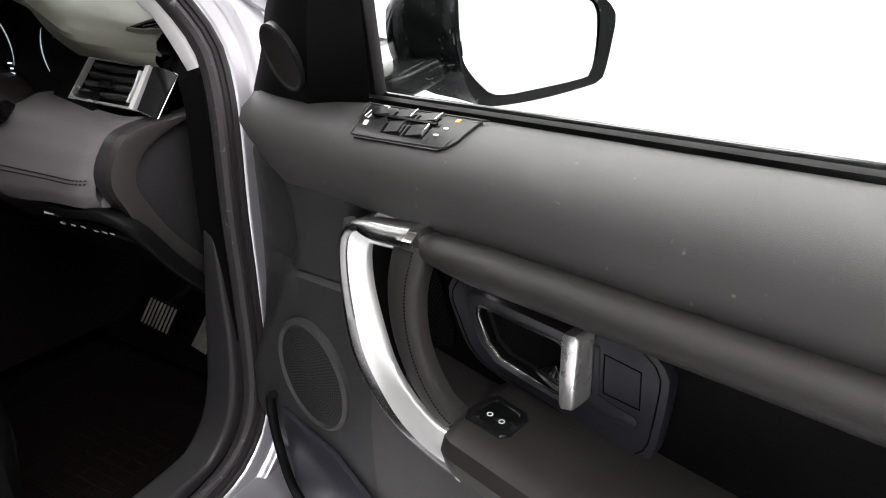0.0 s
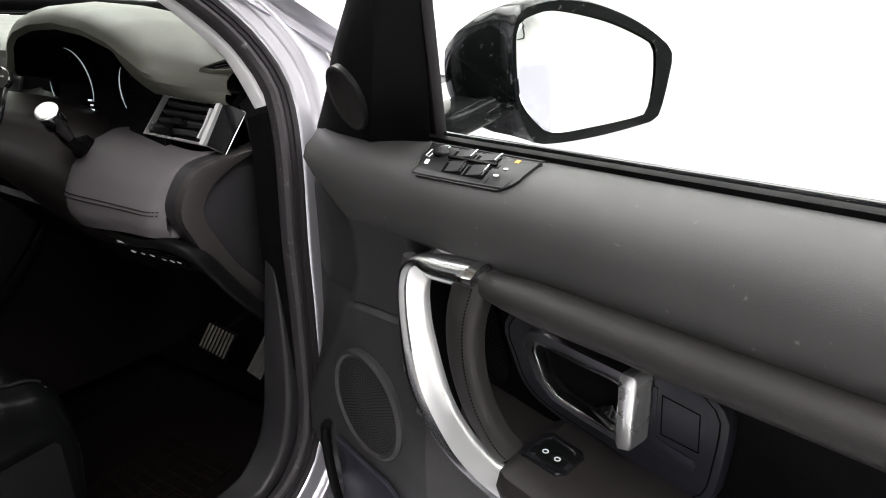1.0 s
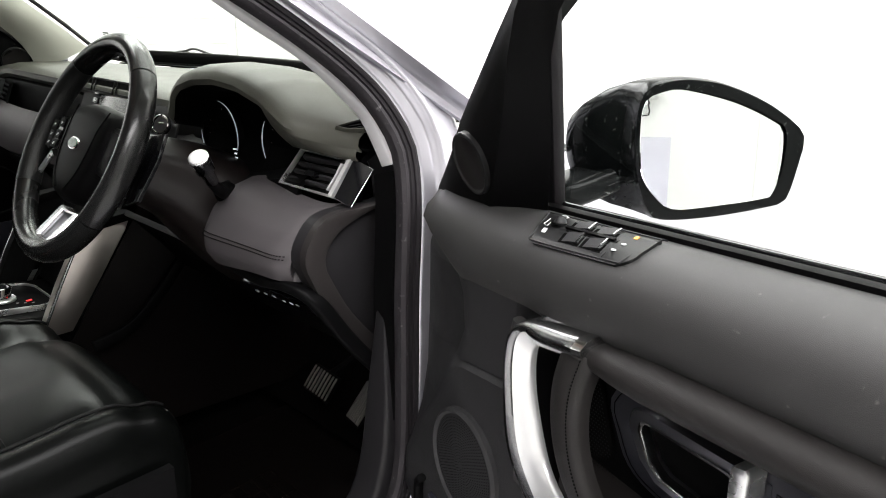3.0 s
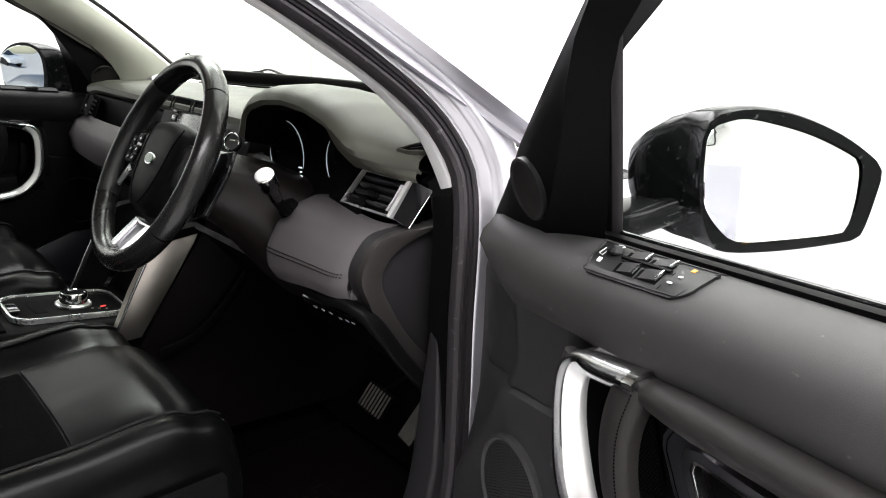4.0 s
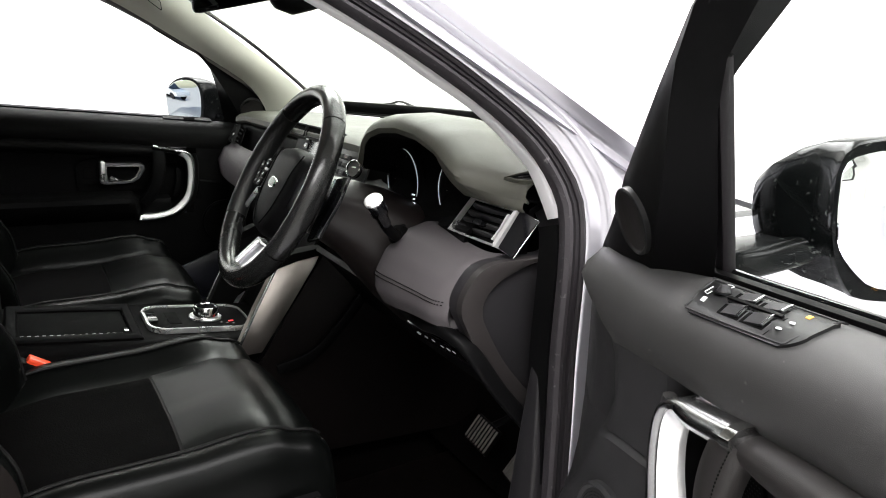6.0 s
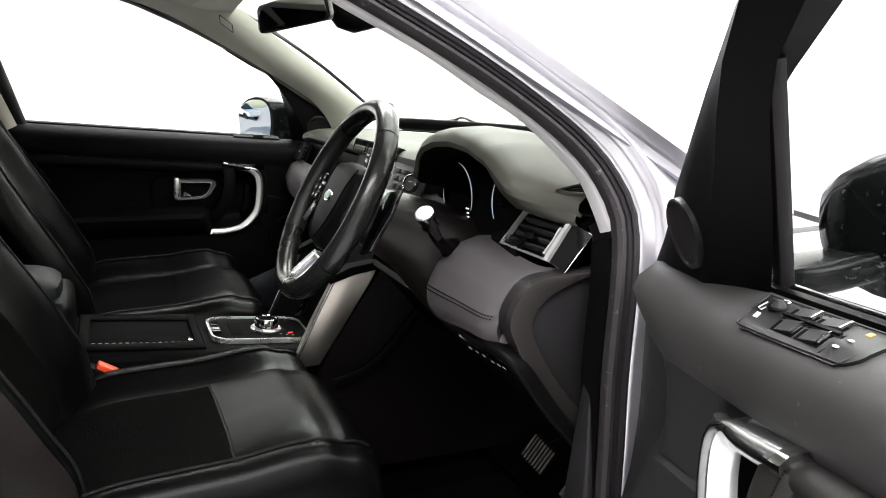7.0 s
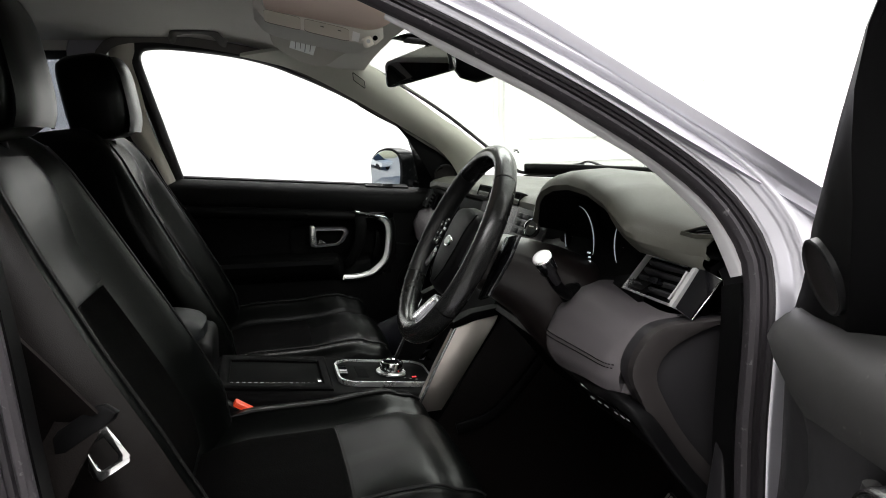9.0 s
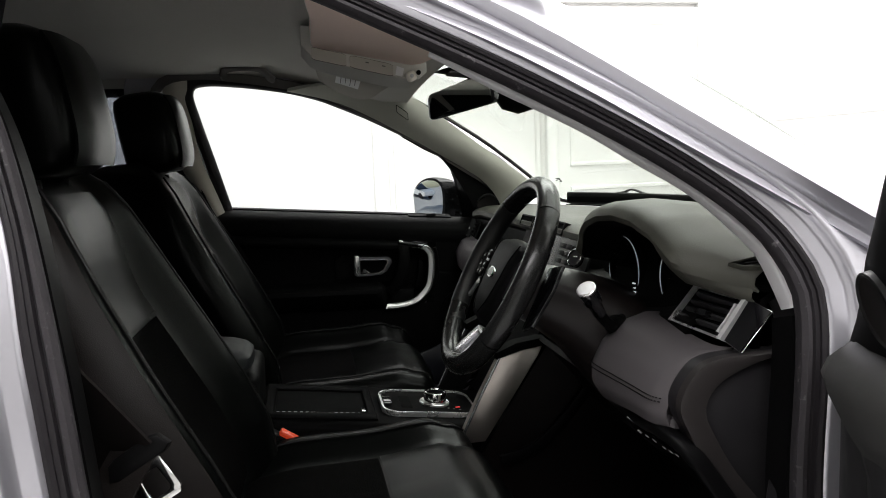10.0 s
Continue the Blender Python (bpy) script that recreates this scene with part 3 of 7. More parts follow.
    rows = [[Vector((s * (0.775 - 0.40 * max(0, z - 1.1)), y, z)) for z in [lerp(0.5, 1.115, i / 5) for i in range(6)]] for y in (-0.66, -1.1, -2.2)]
    part("rear_side_trim", slab(rows, 0.015), HARD, car_body)
    # B pillar trim
    a = spline(mirrored(s, [(0.60, -0.575, 1.475), (0.655, -0.595, 1.30), (0.708, -0.545, 1.12), (0.733, -0.505, 0.95), (0.735, -0.485, 0.75), (0.735, -0.47, 0.56)]), 16)
    b = spline(mirrored(s, [(0.585, -0.69, 1.475), (0.650, -0.69, 1.30), (0.70, -0.66, 1.12), (0.715, -0.64, 0.95), (0.715, -0.63, 0.75), (0.715, -0.62, 0.56)]), 16)
    if s < 0:
        a = [p + Vector((0, 0.040 - 0.022 * smooth((p.z - 1.34) / 0.1), 0)) for p in a]
        b = [p + Vector((0.005, -0.060, 0)) for p in a]
    else:
        a = [p + Vector((0, 0.040 * smooth((p.z - 0.95) / 0.2), 0)) for p in a]
    rows = [[p.lerp(q, k) + Vector((-s, 0, 0)) * 0.02 * math.sin(math.pi * k) for k in (0, .2, .4, .6, .8, 1)] for p, q in zip(a, b)]
    # the far trim's pale fabric is darkened in colour to hold down its brightness
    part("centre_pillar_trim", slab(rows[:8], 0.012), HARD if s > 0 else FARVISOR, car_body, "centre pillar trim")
    part("centre_pillar_lower_trim", slab(rows[7:], 0.014), HARD, car_body, "black lower centre pillar trim")

# roof skin, headliner, header, rear closure, floor pan, bonnet
def roof_pt(x, y, lift):
    return Vector((x, y, 1.518 + lift - 0.035 * (x / 0.62) ** 2 - 0.09 * smooth((y + 0.35) / 0.35)))


ys_ = [-2.3, -1.8, -1.3, -0.9, -0.6, -0.4, -0.3, -0.2, -0.12, -0.05, 0.02]
part("headliner", slab([[roof_pt(lerp(-0.61, 0.61, i / 16), y, 0) for i in range(17)] for y in ys_], 0.012), HEADLINER, car_body, "grey woven headliner")
part("roof", slab([[roof_pt(lerp(-0.68, 0.68, i / 16), y, 0.05) for i in range(17)] for y in ys_], 0.01), PAINT, car_body, "silver roof")
part("tailgate_closure", slab([[Vector((x, -2.3, z)) for z in (0.4, 0.8, 1.2, 1.56)] for x in (-0.85, 0, 0.85)], 0.03), HARD, car_body)
part("floor_pan", box(1.56, 3.3, 0.06, pose(0, -0.62, 0.375), 0.01), CARPET, car_body, "dark brown carpeted floor")
part("bulkhead", slab([[Vector((x, y, z - (0.09 if z > 1 and x > 0.5 else 0))) for y, z in ((0.42, 0.40), (0.62, 0.52), (0.66, 0.80), (0.70, 1.06))] for x in (-0.66, -0.3, 0.3, 0.54, 0.70)], 0.03), CARPET, car_body, "dark carpeted footwell bulkhead")
part("bonnet", slab([[Vector((x, y, 1.045 - 0.05 * (x / 0.8) ** 2 - 0.10 * ((y - 0.72) / 0.9) ** 2)) for x in [lerp(-0.84, 0.84, i / 10) for i in range(11)]] for y in (0.74, 1.0, 1.3, 1.6)], 0.01), PAINT, car_body, "silver bonnet")


def screen_pt(k, j):
    """Windscreen: k across from -1 to 1, j from base 0 to header 1."""
    base = Vector((0.675 * k, 0.70 - 0.20 * k * k, 1.085))
    top = Vector((0.55 * k, 0.055 - 0.06 * k * k, 1.435 - 0.015 * k * k))
    return base.lerp(top, j) + Vector((0, 0.3, 0.5)) * 0.035 * math.sin(math.pi * j)


part("windscreen", slab([[screen_pt(lerp(-1, 1, i / 14), j / 8) for j in range(9)] for i in range(15)], 0.004), SCREENGLASS, car_body, "clear laminated windscreen")
# black printed border of the windscreen
edge = spline([screen_pt(-1, 1), screen_pt(-1, 0.75), screen_pt(-1, 0.5), screen_pt(-1, 0.25), screen_pt(-0.99, 0.04), screen_pt(-0.9, 0.0), screen_pt(-0.5, 0), screen_pt(0, 0), screen_pt(0.5, 0), screen_pt(0.9, 0), screen_pt(0.99, 0.04)], 70)
part("screen_border", sweep(edge, rrect(0.010, 0.008, 0.003, 2), (0, 0.4, 0.9)), RUBBER2, car_body, "black windscreen border")


# ---- front doors: u runs back from the hinge, w inboard, z up ----
def belt(u):
    return 1.049 + 0.085 * (u - 0.15)


WIN = [(0.135, 1.050), (0.148, 1.105), (0.163, 1.150), (0.197, 1.196), (0.25, 1.233), (0.335, 1.289), (0.417, 1.336), (0.497, 1.376), (0.557, 1.405), (0.647, 1.432), (0.765, 1.449), (0.850, 1.453), (0.882, 1.437), (0.872, 1.37), (0.845, 1.25), (0.814, 1.108)]
CREASE = [(0.50, 0.0), (0.60, 0.0), (0.66, 0.005), (0.72, 0.02), (0.80, 0.075), (0.86, 0.110), (0.88, 0.120), (0.915, 0.132), (0.946, 0.131), (0.967, 0.123), (0.986, 0.108), (1.003, 0.084), (1.02, 0.048), (1.05, 0.026)]


def crease(z):
    return float(np.interp(z, [c[0] for c in CREASE], [c[1] for c in CREASE]))


def lean(z, base=0.075):
    return base + 0.36 * max(0, z - 1.05)


def build_door(s, root, shift, sail_shift):
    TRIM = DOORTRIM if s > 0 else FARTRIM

    def P(u, w, z):
        return Vector((-s * w, -u, z))

    def on(w):
        return lambda a, b, d: P(a, w + d, b)

    def trim_rows(levels, us):
        """levels: functions of u giving (w, z); the front end turns round the crease to the door's edge."""
        rows = []
        for lv in levels:
            w1, z1 = lv(0.1)
            e = crease(z1)
            we = lv(max(e, 0.05))[0]
            w0 = float(np.interp(z1, (0.65, 0.72, 0.80, 0.97, 1.02), (0.080, 0.090, 0.097, 0.098, 0.078)))
            row = [P(-0.030, w0 - 0.03, lv(0)[1]), P(-0.024, w0, lv(0)[1]), P(lerp(-0.024, e, 0.45), lerp(w0, we, 0.50), lv(0.02)[1]), P(e - 0.010, we - 0.012, lv(e)[1]), P(e - 0.002, we - 0.003, lv(e)[1]), P(e + 0.012, we, lv(e)[1])]
            for u in us:
                uu = max(u, e + 0.025)
                row.append(P(uu, *lv(uu)))
            rows.append(row)
        return rows

    # outer skin and the closing faces of the shell
    us = [-0.012, 0.03, 0.1, 0.2, 0.32, 0.45, 0.6, 0.75, 0.9, 1.04]
    zs = [0.50, 0.56, 0.62, 0.72, 0.82, 0.86, 0.90, 0.97, 1.01, 1.04]
    rows = [[P(u, float(np.interp(z, (0.5, 0.62, 0.78, 0.90, 0.97, 1.01, 1.04), (-0.03, -0.065, -0.085, -0.080, -0.045, 0.0, 0.038))), z if z < 1.03 else belt(u) - 0.016) for z in zs] for u in us]
    part("outer_skin", slab(rows, 0.006), PAINT, root, "silver metallic outer door skin")
    path = [P(u, 0.046, belt(u) - 0.016) for u in (0.05, 0.3, 0.6, 1.02)]
    part("outer_belt_strip", sweep(path, rrect(0.010, 0.014, 0.003, 2), (0, 0, 1)), RUBBER2, root)
    rows = [[P(-0.014, w, z) for w in (-0.06, -0.03, 0.0, 0.045)] for z in (0.50, 0.7, 0.9, 0.97)]
    part("door_edge", slab(rows, 0.006), PAINT, root, "silver painted door edge")
    rows = [[P(1.04, w, z) for w in (-0.075, 0.0, 0.06, 0.13)] for z in (0.50, 0.7, 0.9, 1.10)]
    part("door_rear_edge", slab(rows, 0.006), PAINT, root)
    rows = [[P(u, w, 0.50) for w in (-0.07, 0.0, 0.08, 0.13)] for u in (-0.01, 0.3, 0.7, 1.04)]
    part("door_bottom", slab(rows, 0.006), PAINT, root)
    # outer pull
    pull = spline([P(0.80, -0.07, 0.905), P(0.83, -0.115, 0.908), P(0.90, -0.122, 0.91), P(0.97, -0.115, 0.912), P(1.0, -0.07, 0.912)], 18)
    part("outer_handle", sweep(pull, rrect(0.018, 0.011, 0.005, 3), (0, 0, 1)), PAINT, root, "silver outer door handle")
    part("handle_recess", plate([(0.83 + 0.05 * math.cos(a), 0.905 + 0.022 * math.sin(a)) for a in [2 * math.pi * i / 20 for i in range(20)]], on(-0.078), 0.004, -0.006, 0.001), VOID, root)

    # upper trim: window ledge, shoulder and face down to the seam
    W = 0.150
    uus = [0.145, 0.16, 0.18, 0.21, 0.24, 0.28, 0.32, 0.36, 0.42, 0.5, 0.6, 0.7, 0.8, 0.9, 1.0, 1.035]
    lv = [lambda u: (0.086, belt(u) - 0.004), lambda u: (0.090, belt(u) + 0.003), lambda u: (0.108, belt(u) + 0.003), lambda u: (0.126, belt(u) - 0.003),
          lambda u: (0.140, belt(u) - 0.011), lambda u: (W - 0.001, belt(u) - 0.022), lambda u: (W + 0.003, belt(u) - 0.036), lambda u: (W + 0.003, belt(u) - 0.052)]
    low = [lambda u: (W + 0.001, 1.004 + 0.085 * (u - 0.354)), lambda u: (W - 0.004, 0.994 + 0.088 * (u - 0.354))]
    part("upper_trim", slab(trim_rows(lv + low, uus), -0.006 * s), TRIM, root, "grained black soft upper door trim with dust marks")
    # front end of the trim down to the seam
    def seam(u):
        return 0.876 + 0.17 * (u - 0.122)
    def sunk(w, u, edge):
        return w - 0.04 * smooth((u - edge) / 0.008)
    fr = [lambda u: (W - 0.004, 0.994 + 0.088 * (u - 0.354)), lambda u: (sunk(W - 0.006, u, 0.232), 0.955), lambda u: (sunk(W - 0.007, u, 0.228), 0.915), lambda u: (sunk(W - 0.006, u, 0.228), seam(u) + 0.003), lambda u: (sunk(W - 0.012, u, 0.228), seam(u))]
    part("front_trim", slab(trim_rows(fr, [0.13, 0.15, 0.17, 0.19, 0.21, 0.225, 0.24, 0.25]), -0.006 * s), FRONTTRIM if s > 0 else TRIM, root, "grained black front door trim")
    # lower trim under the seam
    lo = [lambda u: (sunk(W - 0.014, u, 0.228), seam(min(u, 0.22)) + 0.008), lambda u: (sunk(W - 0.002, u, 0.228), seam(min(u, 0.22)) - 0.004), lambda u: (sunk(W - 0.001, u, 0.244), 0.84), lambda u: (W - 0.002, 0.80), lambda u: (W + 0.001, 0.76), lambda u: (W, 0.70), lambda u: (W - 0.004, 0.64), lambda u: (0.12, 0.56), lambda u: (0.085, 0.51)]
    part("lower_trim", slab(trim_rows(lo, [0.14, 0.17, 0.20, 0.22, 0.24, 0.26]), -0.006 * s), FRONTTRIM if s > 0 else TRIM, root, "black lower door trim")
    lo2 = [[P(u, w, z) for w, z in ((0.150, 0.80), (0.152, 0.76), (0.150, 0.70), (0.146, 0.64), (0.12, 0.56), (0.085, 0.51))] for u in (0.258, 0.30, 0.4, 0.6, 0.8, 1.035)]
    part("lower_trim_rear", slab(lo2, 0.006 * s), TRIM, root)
    # storage pocket edge
    path = spline([P(0.070, 0.156, 0.692), P(0.062, 0.156, 0.675), P(0.070, 0.156, 0.62), P(0.10, 0.156, 0.56), P(0.16, 0.15, 0.52)], 20)
    part("pocket_edge", sweep(path, rrect(0.012, 0.01, 0.004, 2), (-s, 0, 0)), HARD, root, "grey edge of the door pocket")
    part("pocket", plate([(0.085, 0.68), (0.19, 0.68), (0.30, 0.64), (0.6, 0.62), (0.6, 0.54), (0.16, 0.54), (0.10, 0.58)], on(0.15), 0.0, 0.006, 0.004), INKY, root)
    # loudspeaker
    sp = part("loudspeaker", lathe([(0.064, 0), (0.064, 0.006), (0.060, 0.009), (0.057, 0.006), (0.0005, 0.008)], Matrix.Translation(P(0.158, 0.1485, 0.766)) @ pose(0, 0, 0, 0, -90 * s, 0), 48), GRILLE if s > 0 else HARD, root, "round black loudspeaker grille")
    holes = bmesh.new()
    for i in range(16):
        r = 0.005 + i * 0.0032
        n = max(8, int(2 * math.pi * r / 0.0034))
        for j in range(n):
            a = 2 * math.pi * (j + 0.5 * (i % 2)) / n
            u, z = 0.158 + r * math.cos(a), 0.766 + r * math.sin(a)
            w = 0.1485 + lerp(0.0083, 0.0066, r / 0.057)
            add_mesh(holes, [P(u - 0.0010, w, z), P(u, w, z + 0.0010), P(u + 0.0010, w, z), P(u, w, z - 0.0010)], [(0, 1, 2, 3)])
    tagged(part("grille_holes", holes, VOID, sp, recalc=False), kind="stuff")
    # padded roll of the armrest
    rings = []
    for i in range(25):
        u = lerp(0.335, 1.035, i / 24)
        zc = 0.981 + 0.088 * (u - 0.354)
        g = 0.7 + 0.3 * smooth((u - 0.335) / 0.05)
        rings.append([P(u, 0.148 + a * g, zc + b * g) for a, b in [(-0.03, 0.014)] + [(0.021 * math.cos(q) - 0.001, 0.0160 * math.sin(q)) for q in [radians(lerp(100, -110, j / 14)) for j in range(15)]] + [(-0.03, -0.022)]])
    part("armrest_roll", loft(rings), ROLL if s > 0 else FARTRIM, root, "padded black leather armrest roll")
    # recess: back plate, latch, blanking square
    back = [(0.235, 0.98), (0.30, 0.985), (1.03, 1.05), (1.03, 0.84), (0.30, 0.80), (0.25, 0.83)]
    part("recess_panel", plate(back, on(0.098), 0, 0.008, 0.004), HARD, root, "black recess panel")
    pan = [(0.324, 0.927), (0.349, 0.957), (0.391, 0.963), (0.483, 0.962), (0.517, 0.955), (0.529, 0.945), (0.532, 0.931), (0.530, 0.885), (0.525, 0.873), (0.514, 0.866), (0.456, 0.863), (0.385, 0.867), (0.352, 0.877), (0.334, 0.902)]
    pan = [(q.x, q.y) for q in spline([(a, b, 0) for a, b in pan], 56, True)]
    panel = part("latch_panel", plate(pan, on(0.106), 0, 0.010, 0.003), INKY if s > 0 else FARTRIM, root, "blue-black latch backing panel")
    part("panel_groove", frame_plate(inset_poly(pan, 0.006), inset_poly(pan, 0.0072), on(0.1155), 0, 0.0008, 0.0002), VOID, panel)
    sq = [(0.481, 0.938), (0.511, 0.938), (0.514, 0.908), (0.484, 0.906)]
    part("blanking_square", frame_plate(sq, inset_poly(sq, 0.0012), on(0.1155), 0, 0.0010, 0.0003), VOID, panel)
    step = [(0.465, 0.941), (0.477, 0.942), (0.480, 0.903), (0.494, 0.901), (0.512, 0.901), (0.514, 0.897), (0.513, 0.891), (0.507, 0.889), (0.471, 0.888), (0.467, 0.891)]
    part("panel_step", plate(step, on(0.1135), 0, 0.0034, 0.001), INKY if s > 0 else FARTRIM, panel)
    ring_o = [(0.359, 0.927), (0.360, 0.938), (0.366, 0.944), (0.375, 0.947), (0.421, 0.949), (0.459, 0.9505), (0.470, 0.951), (0.472, 0.933), (0.473, 0.903), (0.471, 0.893), (0.462, 0.890), (0.425, 0.890), (0.393, 0.892), (0.375, 0.903)]
    ring_i = [(0.3745, 0.928), (0.375, 0.934), (0.378, 0.9365), (0.383, 0.937), (0.419, 0.9385), (0.450, 0.940), (0.456, 0.939), (0.457, 0.926), (0.457, 0.901), (0.456, 0.8985), (0.451, 0.8975), (0.425, 0.8985), (0.400, 0.8995), (0.387, 0.907)]
    part("latch_bezel", frame_plate(ring_o, ring_i, on(0.112), 0, 0.018, 0.004), DARKSATIN, panel, "satin chrome latch surround")
    lip_o = [(lerp(a, c, 0.80), lerp(b, d, 0.80)) for (a, b), (c, d) in zip(ring_o, ring_i)]
    part("latch_lip", frame_plate(lip_o, inset_poly(ring_i, 0.001), on(0.122), 0, 0.0095, 0.001), CHROME, panel)
    bar_o = [(0.4595, 0.952), (0.4615, 0.955), (0.4705, 0.957), (0.4730, 0.954), (0.4755, 0.900), (0.4735, 0.895), (0.4650, 0.892), (0.4630, 0.895)]
    part("latch_lever", plate(bar_o, on(0.118), 0, 0.021, 0.004), SATIN, panel, "satin chrome latch lever")
    part("latch_bowl", plate(ring_i, on(0.1125), 0, 0.005, 0.001), VOID, panel, "deep black latch bowl")
    foot = [(0.428, 0.900), (0.446, 0.913), (0.4545, 0.901), (0.452, 0.8985)]
    part("pull_foot", plate(foot, on(0.1165), 0, 0.006, 0.001), PIANO, panel)
    mesh = part("speaker_mesh", plate([(0.272, 0.94), (0.304, 0.936), (0.327, 0.88), (0.324, 0.862), (0.272, 0.848)], on(0.105), 0, 0.004, 0.001), VOID, root, "perforated black speaker mesh")
    dots = bmesh.new()
    for i in range(20):
        for j in range(26):
            z = 0.934 - 0.0034 * j
            u = 0.275 + 0.0034 * (i + 0.5 * (j % 2))
            if u < lerp(0.302, 0.323, (0.934 - z) / 0.06):
                add_mesh(dots, [P(u, 0.1093, z), P(u + 0.0020, 0.1093, z + 0.0010), P(u + 0.0020, 0.1093, z - 0.0010)], [(0, 1, 2)])
    tagged(part("mesh_dots", dots, PIPING, mesh, recalc=False), kind="stuff")
    # lower ledge of the armrest with the memory switches
    rings = []
    for i in range(17):
        u = float(np.interp(i, (0, 2, 8, 16), (0.30, 0.36, 0.42, 1.03)))
        g = smooth((u - 0.375) / 0.03)
        zz = lerp(0.845, 0.866, g) + 0.03 * max(0, u - 0.42)
        rings.append([P(u, w, z) for w, z in ((0.10, zz + 0.006), (0.125, zz + 0.001), (lerp(0.135, 0.16, g), zz), (lerp(0.14, 0.184, g), zz - 0.001), (lerp(0.142, 0.194, g), zz - 0.006), (lerp(0.143, 0.198, g), zz - 0.018), (lerp(0.143, 0.190, g), zz - 0.040), (lerp(0.142, 0.165, g), zz - 0.062), (0.142, zz - 0.08), (0.10, zz - 0.07))])
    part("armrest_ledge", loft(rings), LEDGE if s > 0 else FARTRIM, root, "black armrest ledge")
    if s > 0:
        def led(a, b, d):
            return P(a, b, 0.8655 + 0.03 * max(0, a - 0.42) + d)
        oct_ = [(0.4030, 0.171), (0.3985, 0.165), (0.3985, 0.1405), (0.4030, 0.1335), (0.4340, 0.1345), (0.4390, 0.1395), (0.4415, 0.163), (0.4370, 0.170)]
        mem = part("seat_memory_switch", frame_plate(oct_, inset_poly(oct_, 0.0075), led, -0.004, 0.0028, 0.0012), PIANO, root, "small black seat memory switch")
        part("switch_well", plate(inset_poly(oct_, 0.007), led, -0.002, 0.0016, 0.0003), DIRTY, mem)
        for a, b in ((0.4140, 0.1555), (0.4260, 0.1555)):
            part("switch_mark", frame_plate([(a + 0.0026 * math.cos(k * 0.7854), b + 0.0026 * math.sin(k * 0.7854)) for k in range(8)], [(a + 0.0018 * math.cos(k * 0.7854), b + 0.0018 * math.sin(k * 0.7854)) for k in range(8)], led, 0.0015, 0.0022, 0.0001), WHITE, mem)
    # satin chrome sweep of the pull handle
    cout = [(0.340, 0.996), (0.302, 0.988), (0.272, 0.982), (0.252, 0.975), (0.239, 0.962), (0.234, 0.940), (0.235, 0.905), (0.243, 0.857), (0.262, 0.825), (0.300, 0.797), (0.350, 0.788), (0.392, 0.789)]
    cin = [(0.337, 0.160, 0.975), (0.303, 0.160, 0.969), (0.278, 0.157, 0.963), (0.262, 0.150, 0.955), (0.2535, 0.146, 0.944), (0.252, 0.145, 0.925), (0.257, 0.145, 0.899), (0.273, 0.145, 0.860), (0.290, 0.147, 0.838), (0.318, 0.152, 0.826), (0.350, 0.156, 0.821), (0.374, 0.158, 0.824)]
    if s < 0:
        cin = [(lerp(a, 0.345, 0.17), 0.160, lerp(b, 0.90, 0.17)) for a, b in cout]

    def evenly(pts, n):
        """Catmull-Rom points at even steps from one given point to the next."""
        p = [Vector(q) for q in pts]
        out = []
        for i in range(n):
            x = (len(p) - 1) * i / (n - 1)
            j = min(int(x), len(p) - 2)
            t = x - j
            a, b, c, d = p[max(j - 1, 0)], p[j], p[j + 1], p[min(j + 2, len(p) - 1)]
            out.append(0.5 * (2 * b + (c - a) * t + (2 * a - 5 * b + 4 * c - d) * t * t + (3 * b - a - 3 * c + d) * t ** 3))
        return out
    oo, ii = evenly([(a, 0.160, b) for a, b in cout], 60), evenly(cin, 60)

    def pull_ring(i, grow=0.0):
        o, n = oo[i], ii[i]
        bulge = 0.006 * (1 - smooth((i - 8) / 12)) + 0.004 * smooth((i - 44) / 10)
        out = []
        for k, w in ((-0.10, -0.030), (-0.10, -0.004), (0.0, 0.0025), (0.12, 0.004), (0.32, 0.002 + bulge), (0.62, bulge), (0.90, 0.4 * bulge), (1.0, -0.003), (0.97, -0.007)):
            q = o.lerp(n, k + grow * (k - 0.5))
            out.append(P(q.x, q.y + w + grow * 0.02, q.z))
        return out
    # one chrome in two tones: grey rim and white face carry painted reflections
    pull = part("pull_surround", loft([pull_ring(i)[:5] for i in range(60)]), GREYCHROME, root, "grey chrome pull handle surround", deg=70)
    part("pull_top_bar", loft([pull_ring(i)[3:] for i in range(14)]), GREYCHROME, pull, "grey chrome top bar", deg=70)
    part("pull_face", loft([pull_ring(i)[3:] for i in range(13, 60)]), BRIGHT, pull, "chrome inner face of the pull handle, its white gleam in the colour", deg=70)
    wall = []
    for o, n in zip(oo, ii):
        a, b = o.lerp(n, 0.96), o.lerp(n, 0.80)
        wall.append([P(a.x, a.y - 0.004, a.z), P(a.x, 0.100, a.z), P(b.x, 0.100, b.z), P(b.x, b.y - 0.010, b.z)])
    part("pull_inner_wall", loft(wall), HARD, pull, "black inner wall behind the chrome")
    part("chrome_end", loft([pull_ring(i, 0.05) for i in (0, 1, 2)]), CHROME, pull, "bright end band")
    part("chrome_end", loft([pull_ring(i, 0.04) for i in (58, 59)]), CHROME, pull, "bright end band")
    rim = spline([P(lerp(0.345, a, 1.08), 0.145, lerp(0.90, b, 1.08)) for a, b in cout[4:]], 44)
    part("pull_outer_rim", sweep(rim, rrect(0.012, 0.010, 0.004, 3), (-s, 0, 0)), TRIM, root, "black rim round the pull handle")
